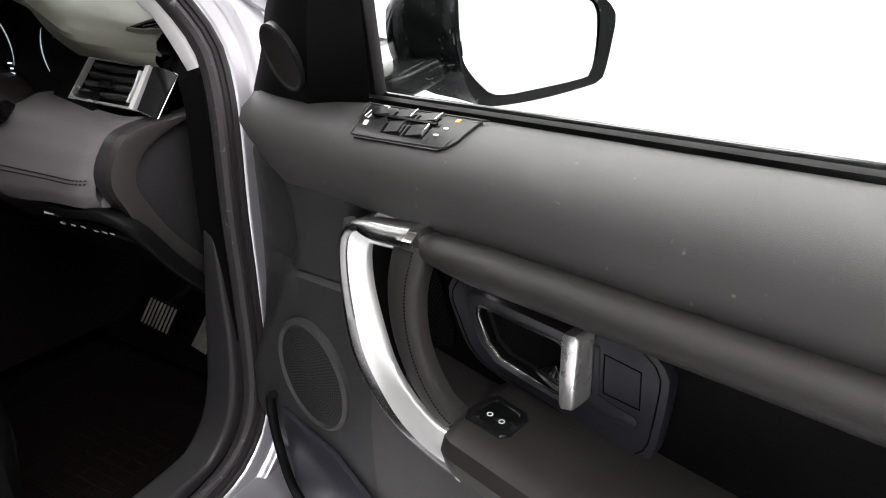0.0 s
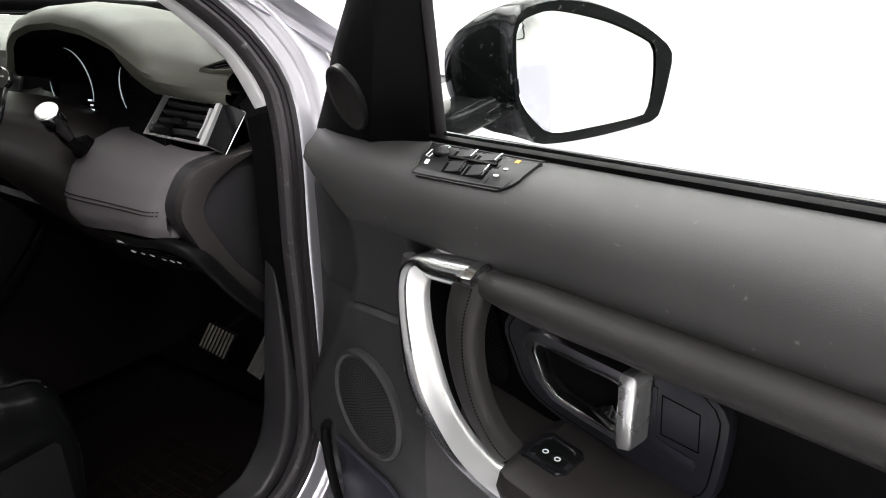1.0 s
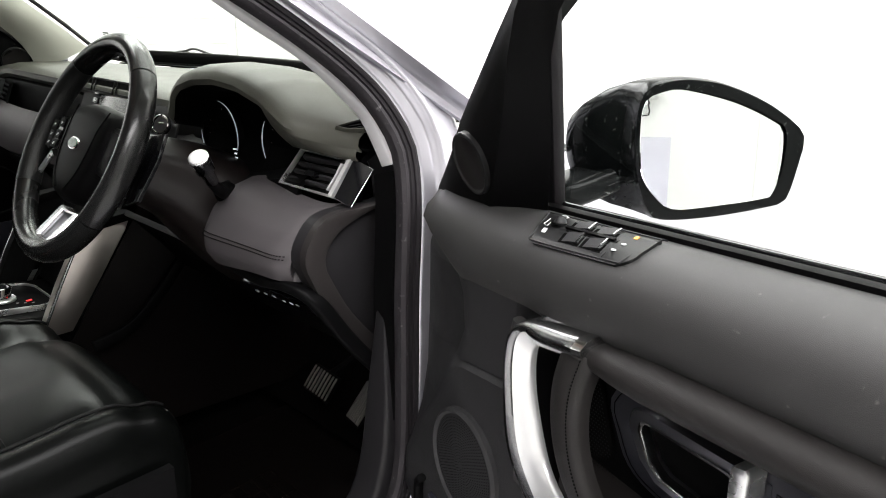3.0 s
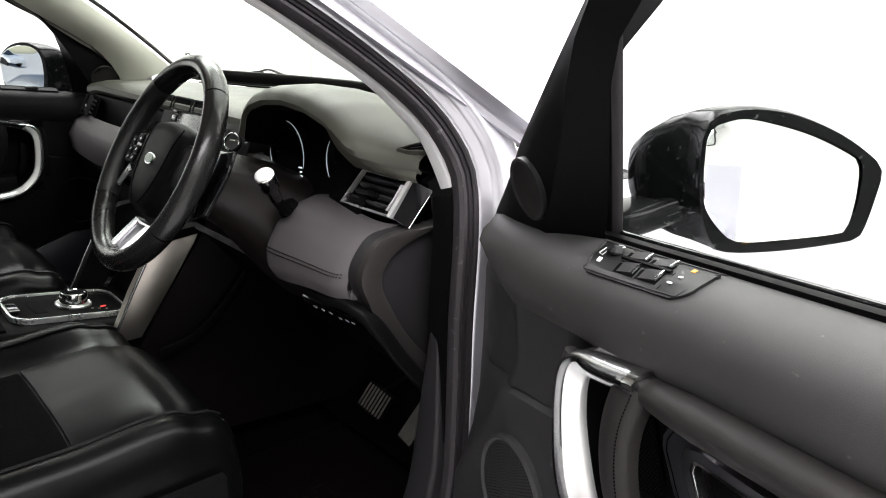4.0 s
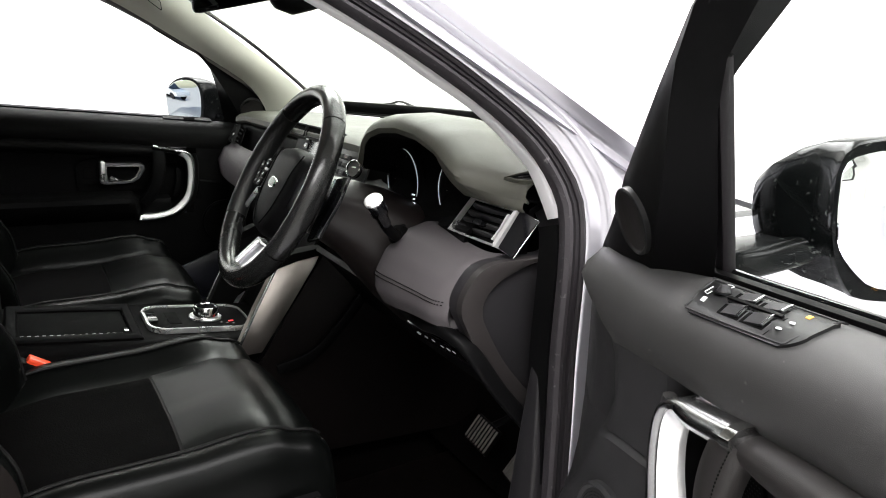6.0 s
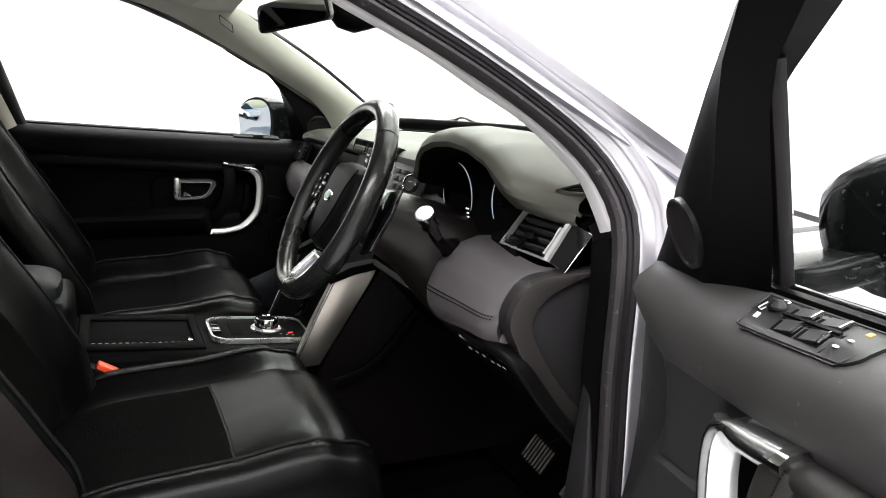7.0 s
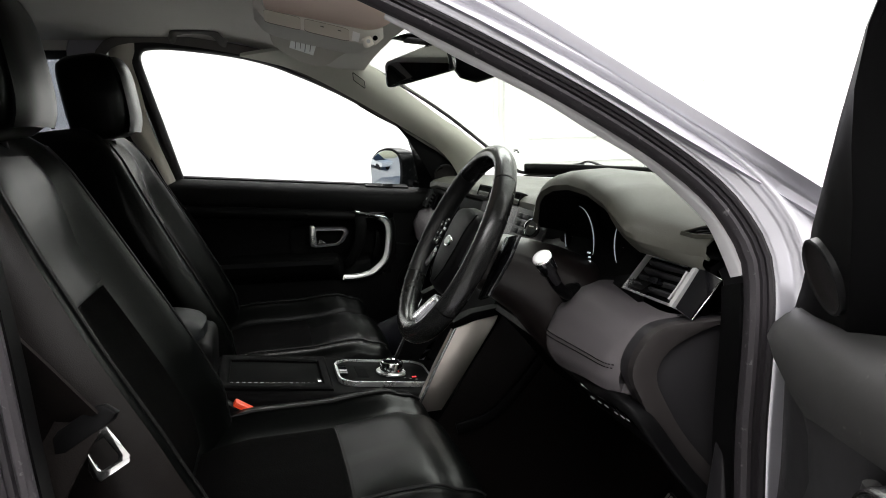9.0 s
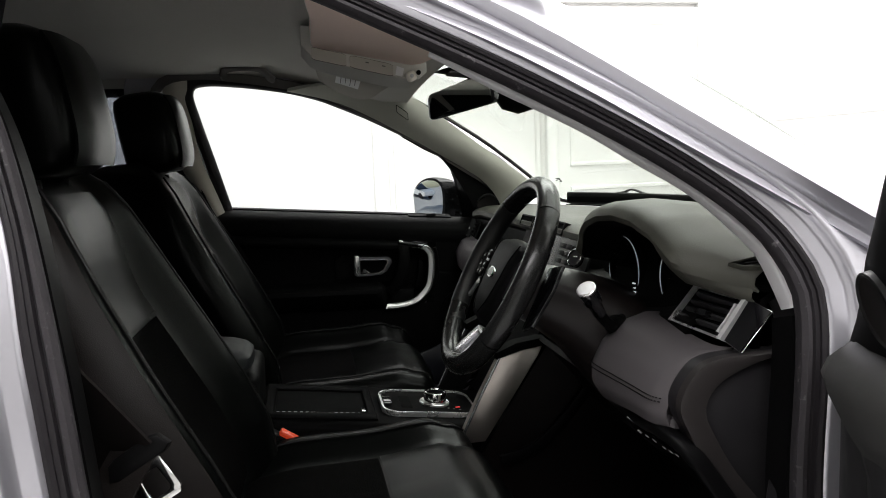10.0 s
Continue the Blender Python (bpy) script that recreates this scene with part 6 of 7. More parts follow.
# ---- front seats ----
def build_seat(s, root):
    CX, HW = 0.37, 0.245

    def S(x, y, z):
        return Vector((s * x, y, z))

    # cushion: q across from -1 (inboard) to 1 (outboard), y along
    def cushion_z(q, y):
        a = abs(q)
        prof = float(np.interp(a, (0, 0.45, 0.58, 0.68, 0.80, 0.88, 0.95, 1.0), (0.004, 0.002, 0.0, 0.016, 0.046, 0.050, 0.036, 0.0)))
        base = 0.722 + 0.012 * smooth((y + 0.20) / 0.15) - 0.02 * smooth((-0.30 - y) / 0.15)
        fade = 1.0 - 0.25 * smooth((y + 0.14) / 0.12)
        return base + prof * fade * (1.0 if q > 0 else 0.55)

    def cushion_pt(q, v, lift=0.0):
        """v runs from the back (0) over the front edge (1) and down (1.3)."""
        bow = -0.022 * abs(q) ** 3
        if v <= 1:
            y = lerp(-0.45, -0.035 + bow, v)
            z = cushion_z(q, y) - 0.010 * smooth((v - 0.92) / 0.08)
            return S(CX + HW * q, y, z + lift)
        k = (v - 1) / 0.3
        a = k * math.pi / 2 * 1.15
        z0 = cushion_z(q, -0.035 + bow) - 0.010
        return S(CX + HW * q, -0.035 + bow + (0.045 + lift) * math.sin(min(a, 1.57)), z0 + lift - 0.05 * (1 - math.cos(min(a, 1.57))) - 0.06 * max(0, k - 0.7))

    qs = [-1, -0.98, -0.95, -0.9, -0.84, -0.78, -0.72, -0.66, -0.6, -0.52, -0.4, -0.2, 0, 0.2, 0.4, 0.52, 0.6, 0.66, 0.72, 0.78, 0.84, 0.9, 0.95, 0.98, 1]
    vs = [i / 26 for i in range(27)] + [1.03, 1.07, 1.11, 1.15, 1.2, 1.25, 1.3]
    rows = [[S(CX - HW, cushion_pt(-1, v)[1] - 0.01, 0.58) for v in vs]] + [[cushion_pt(q, v) for v in vs] for q in qs] + [[S(CX + HW, cushion_pt(1, v)[1] - 0.01, 0.58) for v in vs]]
    bm = bmesh.new()
    grid = [[bm.verts.new(p) for p in r] for r in rows]
    for i in range(len(grid) - 1):
        for j in range(len(vs) - 1):
            bm.faces.new((grid[i][j], grid[i][j + 1], grid[i + 1][j + 1], grid[i + 1][j]))
    bm.faces.new([g[-1] for g in grid])
    bm.faces.new([g[0] for g in grid][::-1])
    cush = part("cushion", bm, LEATHER, root, "creased black leather cushion with bolsters", deg=60)
    # woven insert and plain thigh pad, each a little proud with a groove between
    ins = [[cushion_pt(q, v, 0.004 * min(1, (0.555 - abs(q)) / 0.03 + 0.2)) for v in [lerp(0.10, 0.655, i / 14) for i in range(15)]] for q in [lerp(-0.555, 0.555, i / 16) for i in range(17)]]
    part("seat_insert", slab(ins, 0.002), SUEDE, cush, "black woven seat insert")
    pad = []
    for i in range(17):
        q = lerp(-0.57, 0.57, i / 16)
        e = 1 - (q / 0.57) ** 6
        pad.append([cushion_pt(q, v, 0.002 + 0.007 * e * math.sin(math.pi * min(1, max(0, (v - 0.665) / 0.55))) ** 0.5) for v in [lerp(0.667, 1.17, j / 18) for j in range(19)]])
    part("thigh_pad", slab(pad, 0.002), LEATHER, cush, "creased black leather thigh pad")
    for q in (-0.80, 0.80):
        pp = spline([cushion_pt(q, v, 0.001) for v in [lerp(0.05, 1.12, i / 30) for i in range(31)]], 60)
        part("piping", sweep(pp, circle(0.0022, 8), (0, 0, 1)), PIPING, cush)
        pp = [p + Vector((s * 0.012 * (1 if q > 0 else -1), 0, -0.003)) for p in pp]
        stitch(spline(pp, 150), cush)
    # plastic side valance
    rows = [[S(CX + 0.25, y, z) for z in (0.50, 0.58, 0.66, 0.70)] for y in (-0.48, -0.3, -0.1, -0.04)]
    part("side_valance", slab(rows, 0.012), HARD, root, "black plastic seat valance")
    part("seat_rail", box(0.44, 0.40, 0.16, Matrix.Translation(S(CX, -0.27, 0.50)), 0.01), VOID, root)

    # backrest: p across, k up
    def edge_y(z):
        return float(np.interp(z, (0.70, 0.80, 0.886, 1.005, 1.12, 1.18, 1.225, 1.25), (-0.345, -0.358, -0.398, -0.460, -0.518, -0.548, -0.580, -0.63)))

    def half_w(z):
        return float(np.interp(z, (0.70, 0.85, 0.98, 1.10, 1.16, 1.205, 1.235, 1.250), (0.232, 0.246, 0.240, 0.218, 0.200, 0.180, 0.150, 0.11)))

    def back_pt(q, z, lift=0.0):
        a = abs(q)
        depth = float(np.interp(a, (0, 0.4, 0.55, 0.66, 0.78, 0.90, 0.97, 1.0), (0.050, 0.048, 0.044, 0.022, 0.0, 0.004, 0.020, 0.045)))
        fade = 1 - 0.65 * smooth((z - 1.05) / 0.15)
        return S(CX + half_w(z) * q, edge_y(z) - depth * fade + lift, z - 0.35 * depth * fade + 0.45 * lift)

    zz = [lerp(0.70, 1.250, i / 30) for i in range(31)]
    rows = []
    for z in zz:
        fr = [back_pt(q, z) for q in qs]
        t = 0.10 - 0.05 * smooth((z - 1.05) / 0.18)
        bk = [S(CX + half_w(z) * q * 0.94, edge_y(z) - 0.07 - t * (1 - abs(q) ** 4) - 0.03, z - 0.012) for q in (0.98, 0.8, 0.4, 0, -0.4, -0.8, -0.98)]
        rows.append(fr + bk)
    bk = part("backrest", loft(rows), LEATHER, root, "black leather backrest with side bolsters", deg=60)
    side = [[back_pt(q, z, 0.0025) for q in (0.905, 0.94, 0.975)] + [back_pt(1, z, 0.001) + S(0.003, 0, 0), S(CX + half_w(z) * 0.97 + 0.003, edge_y(z) - 0.075, z - 0.012), S(CX + half_w(z) * 0.93, edge_y(z) - 0.105, z - 0.012)] for z in zz[:28]]
    part("bolster_side", slab(side, 0.002 * s), BOLSTER, bk, "brown-black leather bolster side")
    ins = [[back_pt(q, z, 0.004 * min(1, (0.53 - abs(q)) / 0.03 + 0.2)) for z in [lerp(0.75, 1.02, i / 14) for i in range(15)]] for q in [lerp(-0.53, 0.53, i / 14) for i in range(15)]]
    part("back_insert", slab(ins, 0.002 * s), SUEDE, bk, "black woven backrest insert")
    ins = [[back_pt(q, z, 0.006 * (1 - (q / 0.56) ** 6)) for z in [lerp(1.027, 1.205, i / 12) for i in range(13)]] for q in [lerp(-0.56, 0.56, i / 14) for i in range(15)]]
    part("shoulder_pad", slab(ins, 0.002 * s), LEATHER, bk, "smooth black leather shoulder pad")
    for q in (-0.80, 0.80):
        pp = spline([back_pt(q, z, 0.001) for z in zz[2:29]], 70)
        part("piping", sweep(pp, circle(0.0026, 8), (0, 1, 0)), PIPING, bk)
        for off in (0.010, 0.018):
            p2 = [p + Vector((s * off * (1 if q > 0 else -1), -0.004 - 0.25 * off, 0)) for p in pp]
            stitch(spline(p2, 170), bk)
    # headrest with its posts
    HMt = Matrix.Translation(S(CX, -0.612, 1.309)) @ pose(0, 0, 0, 8, 0, 0)
    rings = []
    f = lambda c, p: math.copysign(abs(c) ** p, c)
    for i in range(19):
        h = -1 + 2 * i / 18
        k = (1 - abs(h) ** 5) ** 0.28 if abs(h) < 1 else 0.0
        k = max(k, 0.25)
        wx = (0.109 - 0.010 * max(0, -h) - 0.010 * max(0, h)) * lerp(0.80, 1.0, k) * (1.0 if s > 0 else 0.87)
        dy = 0.062 * lerp(0.55, 1.0, k)
        rings.append([HMt @ Vector((wx * f(math.cos(a), 0.45), dy * f(math.sin(a), 0.55) + 0.010 * (1 - h * h) * (1 if math.sin(a) > 0 else 0), 0.090 * h + 0.004)) for a in [2 * math.pi * j / 40 for j in range(40)]])
    hd = part("headrest", loft(rings), LEATHER, root, "smooth black leather headrest", deg=60)
    face = [[HMt @ Vector(((0.082 if s > 0 else 0.071) * x, 0.0765 - 0.010 * abs(x) ** 4 - 0.012 * abs(z) ** 4, 0.080 * z)) for z in [lerp(-1, 1, j / 10) for j in range(11)]] for x in [lerp(-1, 1, i / 10) for i in range(11)]]
    part("headrest_face", slab(face, -0.004), LEATHER, hd)
    for dx in (-0.055, 0.055):
        part("headrest_post", sweep([HMt @ Vector((dx, 0, -0.18)), HMt @ Vector((dx, 0, -0.09))], circle(0.006, 10), (0, 1, 0)), HARD, root)


for s in (1, -1):
    seat = thing("front_seat", "black leather driver's seat with woven insert" if s > 0 else "black leather passenger seat with woven insert", "car seat", group="front seats")
    build_seat(s, seat)

# ---- centre console ----
console = thing("centre_console", "black centre console with rotary gear selector and silver side struts", "console")


def top(x, y, d=0.0):
    return Vector((x, y, 0.727 - 0.13 * (y + 0.03) + d))


rings = [[top(x, y, dz) for x, dz in ((-0.118, -0.30), (-0.118, -0.020), (-0.112, -0.008), (-0.104, -0.004), (0.104, -0.004), (0.112, -0.008), (0.118, -0.020), (0.118, -0.30))] for y in (-0.40, -0.36, 0.0, 0.08)]
cbody = part("body", loft(rings), CONSOLE, console, "black console body")
tray_o = [(x, y) for x, y in ((-0.100, -0.375), (0.100, -0.375), (0.102, -0.27), (0.100, -0.165), (-0.100, -0.165), (-0.102, -0.27))]
tray_i = [(x, y) for x, y in ((-0.068, -0.355), (0.072, -0.355), (0.074, -0.27), (0.070, -0.183), (-0.066, -0.183), (-0.070, -0.27))]
tray = part("tray_rim", frame_plate(tray_o, tray_i, top, -0.008, 0.003, 0.003), CONSOLE, console, "black rim of the oddments tray")
part("tray_floor", plate(inset_poly(tray_i, -0.006), top, -0.012, -0.0035, 0.001), VOID, tray, "deep black oddments tray")
path = [top(0.074, lerp(-0.352, -0.19, i / 30), 0.0015) for i in range(31)]
stitch(path, tray, SATIN, 0.0012)
part("tray_clip", plate([(0.045, -0.192), (0.066, -0.192), (0.064, -0.184), (0.05, -0.184)], top, -0.003, 0.003, 0.002), CHROME, tray, "small bright tray clip")
go = [(a + 0.004, b - 0.055) for a, b in rrect(0.144, 0.192, 0.035, 6)]
gi = [(a + 0.004, b - 0.053) for a, b in rrect(0.136, 0.184, 0.031, 6)]
gp_ = part("selector_frame", frame_plate(go, gi, top, -0.006, 0.006, 0.003), SATIN, console, "satin chrome selector frame")
part("selector_panel", plate(gi, top, -0.006, 0.002, 0.001), CONSOLE, gp_, "black selector panel")
part("park_switch", plate([(-0.022, -0.146), (0.030, -0.146), (0.030, -0.129), (-0.022, -0.129)], top, 0.004, 0.0085, 0.002), PIANO, gp_)
part("panel_slot", plate([(-0.030, -0.110), (0.038, -0.110), (0.038, -0.088), (-0.030, -0.088)], top, 0.002, 0.0032, 0.001), VOID, gp_)
KM = Matrix.Translation(top(0.004, -0.038, 0.002)) @ pose(0, 0, 0, -7.4, 0, 0)
part("knob_base", lathe([(0.031, 0), (0.031, 0.003), (0.029, 0.0045), (0.025, 0.004)], KM, 40), SATIN, gp_)
part("rotary_knob", lathe([(0.0235, 0.0), (0.0235, 0.021), (0.0225, 0.0235), (0.0205, 0.0245), (0.0195, 0.0225), (0.0005, 0.0215)], KM, 48), CHROME, gp_, "bright chrome rotary gear knob")
part("knob_face", lathe([(0.019, 0.0218), (0.019, 0.0225), (0.0005, 0.0228)], KM, 36), PIANO, gp_)
part("gear_letter", box(0.006, 0.009, 0.0008, Matrix.Translation(top(0.036, 0.004, 0.0038)), 0), REDLIT, gp_, "small red lit gear mark")
for i in range(3):
    part("gear_mark", box(0.004, 0.004, 0.0006, Matrix.Translation(top(0.050 - 0.004 * i, 0.006 - 0.011 * i, 0.0036)), 0), THREAD, gp_)
# struts and the console sides
for s in (1, -1):
    quad = [(-0.016, 0.690), (0.034, 0.690), (0.092, 0.772), (0.146, 0.852), (0.153, 0.868), (0.110, 0.862), (0.068, 0.850), (0.026, 0.776)]
    # the far strut is coloured plain black; only its edge stays bright
    st = part("strut", plate(quad, lambda a, b, d: Vector((s * (0.126 + d), a, b)), -0.012, 0.012, 0.002), WING if s > 0 else HARD, console, "brushed champagne metal strut")
    # added dark plate in place of the column's shadow on the strut top
    part("strut_shade_plate", plate([(0.060, 0.849), (0.110, 0.8625), (0.156, 0.8685), (0.158, 0.884), (0.100, 0.878), (0.062, 0.862)], lambda a, b, d: Vector((s * (0.126 + d), a, b)), -0.015, 0.015, 0.002), CONSOLE, st, "added black plate that darkens the strut's top")
    path = [Vector((s * 0.136, y, z)) for y, z in ((-0.015, 0.692), (0.027, 0.776), (0.067, 0.850))]
    part("strut_edge", sweep(path, rrect(0.005, 0.005, 0.002, 2), (1, 0, 0)), GREYCHROME, st, "bright strut edge")
    rows = [[Vector((s * x, y, z)) for x, y, z in ((0.122, 0.03, 0.45), (0.122, 0.03, 0.66), (0.122, 0.09, 0.75), (0.124, 0.165, 0.86), (0.126, 0.20, 0.93))], [Vector((s * x, y, z)) for x, y, z in ((0.132, 0.10, 0.45), (0.136, 0.10, 0.66), (0.138, 0.14, 0.75), (0.140, 0.20, 0.86), (0.142, 0.22, 0.93))], [Vector((s * x, y, z)) for x, y, z in ((0.15, 0.26, 0.45), (0.16, 0.26, 0.66), (0.165, 0.27, 0.75), (0.165, 0.28, 0.86), (0.165, 0.28, 0.93))], [Vector((s * x, y, z)) for x, y, z in ((0.18, 0.5, 0.45), (0.19, 0.5, 0.66), (0.19, 0.5, 0.75), (0.19, 0.5, 0.86), (0.19, 0.5, 0.93))]]
    part("console_side", slab(rows, 0.006), SIDE if s > 0 else HARD, console, "dark brown console side panel")
    path = spline([(s * 0.150, 0.06, 0.655), (s * 0.155, 0.13, 0.675), (s * 0.165, 0.19, 0.735), (s * 0.172, 0.24, 0.80)], 16)
    part("side_rib", sweep(path, rrect(0.010, 0.022, 0.004, 2), (1, 0, 0)), HARD, console)
part("front_bin", slab([[Vector((x, lerp(0.08, 0.20, k), lerp(0.71, 0.96, k))) for k in (0, 0.3, 0.6, 1)] for x in (-0.115, 0, 0.115)], 0.01), HARD, console)
# the armrest on it
armrest = part("armrest", pillow(0.175, 0.33, 0.080, 0.45, 12, pose(0.0, -0.555, 0.862, -4)), ARMREST, console, "dark grey padded armrest lid")
part("armrest_base", box(0.20, 0.34, 0.26, pose(0.0, -0.55, 0.73, -2), 0.02, 3), HARD, console)
# belt buckle
buckle = thing("belt_buckle", "red topped black seat belt buckle beside the driver's seat", "buckle")
bmx = pose(0.140, -0.329, 0.746, -34, 0, 0)
part("release", box(0.020, 0.036, 0.012, bmx, 0.003), RED, buckle, "red release button")
part("casing", box(0.026, 0.06, 0.022, bmx @ pose(0, -0.022, -0.014), 0.005), HARD, buckle)


# ---- seat belts ----
def ribbon(path, wide, name, parent, mat=WEB, thick=0.0016):
    return part(name, sweep(path, [(-wide / 2, -thick), (wide / 2, -thick), (wide / 2, thick), (-wide / 2, thick)], lambda t, p: Vector((0.35, 1, 0.0))), mat, parent, "black woven belt webbing")


for s in (1, -1):
    belt_ = thing("seat_belt", "black seat belt with bright metal tongue" if s > 0 else "black seat belt hanging from the centre pillar", "seat belt", group="front seat belts")
    up_ = spline(mirrored(s, [(0.640, -0.640, 1.36), (0.672, -0.60, 1.24), (0.685, -0.56, 1.13), (0.682, -0.525, 1.06), (0.675, -0.488, 1.005), (0.660, -0.457, 0.952)]), 30)
    ribbon(up_, 0.047, "webbing", belt_)
    dn = spline(mirrored(s, [(0.658, -0.457, 0.950), (0.690, -0.50, 0.86), (0.715, -0.50, 0.72), (0.72, -0.48, 0.58)]), 20)
    ribbon(dn, 0.047, "lower_webbing", belt_)
    part("upper_guide", box(0.03, 0.07, 0.05, Matrix.Translation((s * 0.640, -0.645, 1.37)), 0.012, 3), HARD, belt_, "black belt guide")
    if s > 0:
        ax = Vector((0.0, 0.84, 0.50)).normalized()
        nx = Vector((0.88, 0.2, 0.36)).normalized()
        nx = (nx - ax * nx.dot(ax)).normalized()
        bx = nx.cross(ax)
        base = Vector((0.664, -0.453, 0.944))

        def tp(a, b, d):
            return base + ax * a + bx * b + nx * d
        head = [(-0.034, -0.008), (-0.028, 0.012), (-0.02, 0.017), (0.02, 0.017), (0.028, 0.012), (0.034, -0.008), (0.026, -0.014), (-0.026, -0.014)]
        sg = 1 if bx.z < 0 else -1
        head = [(a, -sg * b * 0.7) for a, b in head]
        hd = part("tongue_head", plate(head, tp, -0.005, 0.006, 0.003), HARD, belt_, "black plastic tongue head")
        ro = [(-0.018, 0.010), (0.018, 0.010), (0.020, 0.046), (0.016, 0.052), (-0.016, 0.052), (-0.020, 0.046)]
        ri = [(-0.010, 0.018), (0.010, 0.018), (0.0115, 0.040), (0.009, 0.044), (-0.009, 0.044), (-0.0115, 0.040)]
        part("tongue", frame_plate([(a, sg * b) for a, b in ro], [(a, sg * b) for a, b in ri], tp, -0.0015, 0.0018, 0.0006), CHROME, hd, "bright steel belt tongue")

# ---- pedals, mat ----
PED = [("brake_pedal", 0.358, 0.40, 0.528, 0.084, 0.056), ("accelerator_pedal", 0.478, 0.405, 0.530, 0.046, 0.085)]
for name, x, y, z, w_, h_ in PED:
    pd = thing(name, "ribbed metal " + ("brake" if "brake" in name else "accelerator") + " pedal in the footwell", "pedal", pose(x, y, z, 52, 0, -6 if "brake" in name else -12))
    part("pad", box(w_, h_, 0.008, None, 0.003), HARD, pd)
    for i in range(8):
        if "brake" in name:
            part("rib", box(0.0030, h_ * 0.86, 0.005, pose(lerp(-w_, w_, (i + 0.5) / 8) / 2, 0, 0.005), 0.001), PEDALRIB, pd)
        else:
            part("rib", box(0.0032, h_ * 0.9, 0.004, pose(lerp(-w_, w_, (i + 0.5) / 8) / 2, 0, 0.005), 0.001), PEDALRIB, pd)
    part("arm", sweep(spline([(0.0, 0.02, -0.004), (0.015, 0.08, -0.03), (0.02, 0.18, -0.04)], 8), circle(0.007, 8), (1, 0, 0)), HARD, pd)
mat_ = thing("floor_mat", "ribbed dark brown rubber floor mat", "floor mat", pose(0.44, 0.13, 0.408))
part("sheet", box(0.46, 0.58, 0.008, None, 0.003), MAT, mat_)
for i in range(9):
    part("ridge", box(0.16, 0.006, 0.004, pose(0.02, -0.05 + 0.022 * i, 0.005), 0.001), MATRIB, mat_)
for i in range(5):
    part("ridge", box(0.006, 0.18, 0.004, pose(-0.06 + 0.04 * i, 0.04, 0.0045), 0.001), MATRIB, mat_)
# kick panel beside the footwell
rows = [[Vector((0.755, y, z)) for z in (0.42, 0.55, 0.7, 0.85, 1.03)] for y in (0.238, 0.30, 0.45, 0.62)]
part("kick_panel", slab(rows, -0.03), SILLT, car_body, "black footwell side panel")
rows = [[Vector((-0.755, y, z)) for z in (0.42, 0.55, 0.7, 0.85, 1.03)] for y in (0.238, 0.30, 0.45, 0.62)]
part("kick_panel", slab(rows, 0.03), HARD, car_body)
path = spline([(0.725, 0.225, 1.04), (0.733, 0.213, 0.86), (0.735, 0.205, 0.66), (0.735, 0.16, 0.565), (0.735, 0.06, 0.545), (0.735, -0.35, 0.545)], 40)
part("sill_trim", sweep(path, rrect(0.05, 0.03, 0.008, 3), (1, 0, 0), scale=lambda k: lerp(0.1, 1.0, smooth((k - 0.08) / 0.3))), SILLT, car_body, "black sill trim")

# ---- overhead ----
def visor_far(x, y, d=0.0):
    return Vector((x, y, 1.430 + 0.25 * (x + 0.3) - 0.30 * (y + 0.15) + d))


def visor_near(x, y, d=0.0):
    return Vector((x, y, 1.445 - 0.19 * (y + 0.29) - 0.012 * (x / 0.5) ** 2 + d))


for s in (1, -1):
    vis = thing("sun_visor", "beige fabric sun visor folded against the headliner" if s > 0 else "grey-beige sun visor with a pale label", "sun visor", group="sun visors")
    if s > 0:
        out = [(0.085, -0.245), (0.058, -0.225), (0.044, -0.175), (0.046, -0.125), (0.058, -0.085), (0.10, -0.052), (0.22, -0.044), (0.36, -0.062), (0.50, -0.100), (0.525, -0.16), (0.52, -0.235), (0.49, -0.258), (0.30, -0.250)]
        out = [(q.x, q.y) for q in spline([(p, q, 0) for p, q in out], 52, True)]
        panel = part("panel", plate(out, visor_near, 0.016, 0.0, 0.006), VISOR, vis)
        rim = [visor_near(p, q, 0.004) for p, q in inset_poly(out, 0.003)]
        part("edge_seam", sweep(rim, circle(0.0022, 6), (0, 0, 1), True), VISOR2, panel, "stitched visor edge")
    else:
        out = [(-0.10, -0.215), (-0.278, -0.227), (-0.346, -0.227), (-0.393, -0.213), (-0.428, -0.172), (-0.437, -0.130), (-0.408, -0.095), (-0.34, -0.073), (-0.227, -0.036), (-0.12, -0.028), (-0.09, -0.06), (-0.088, -0.18)]
        out = [(q.x, q.y) for q in spline([(p, q, 0) for p, q in out], 48, True)]
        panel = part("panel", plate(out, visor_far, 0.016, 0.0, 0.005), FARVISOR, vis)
        lab = part("warning_label", plate([(-0.296, -0.181), (-0.360, -0.184), (-0.364, -0.129), (-0.293, -0.126)], visor_far, -0.0002, -0.0015, 0.001), LABEL, vis, "pale warning label")
        for i in range(4):
            q = -0.172 + 0.011 * i
            part("print_bar", plate([(-0.304, q), (-0.354 + 0.010 * (i % 2), q), (-0.354 + 0.010 * (i % 2), q + 0.0014), (-0.304, q + 0.0014)], visor_far, -0.0015, -0.0022, 0.0003), THREAD, lab)
lamp_ = thing("overhead_console", "grey overhead console with reading lamps", "overhead console")


def side_top(y):
    return 1.439 - 0.225 * (y + 0.252)


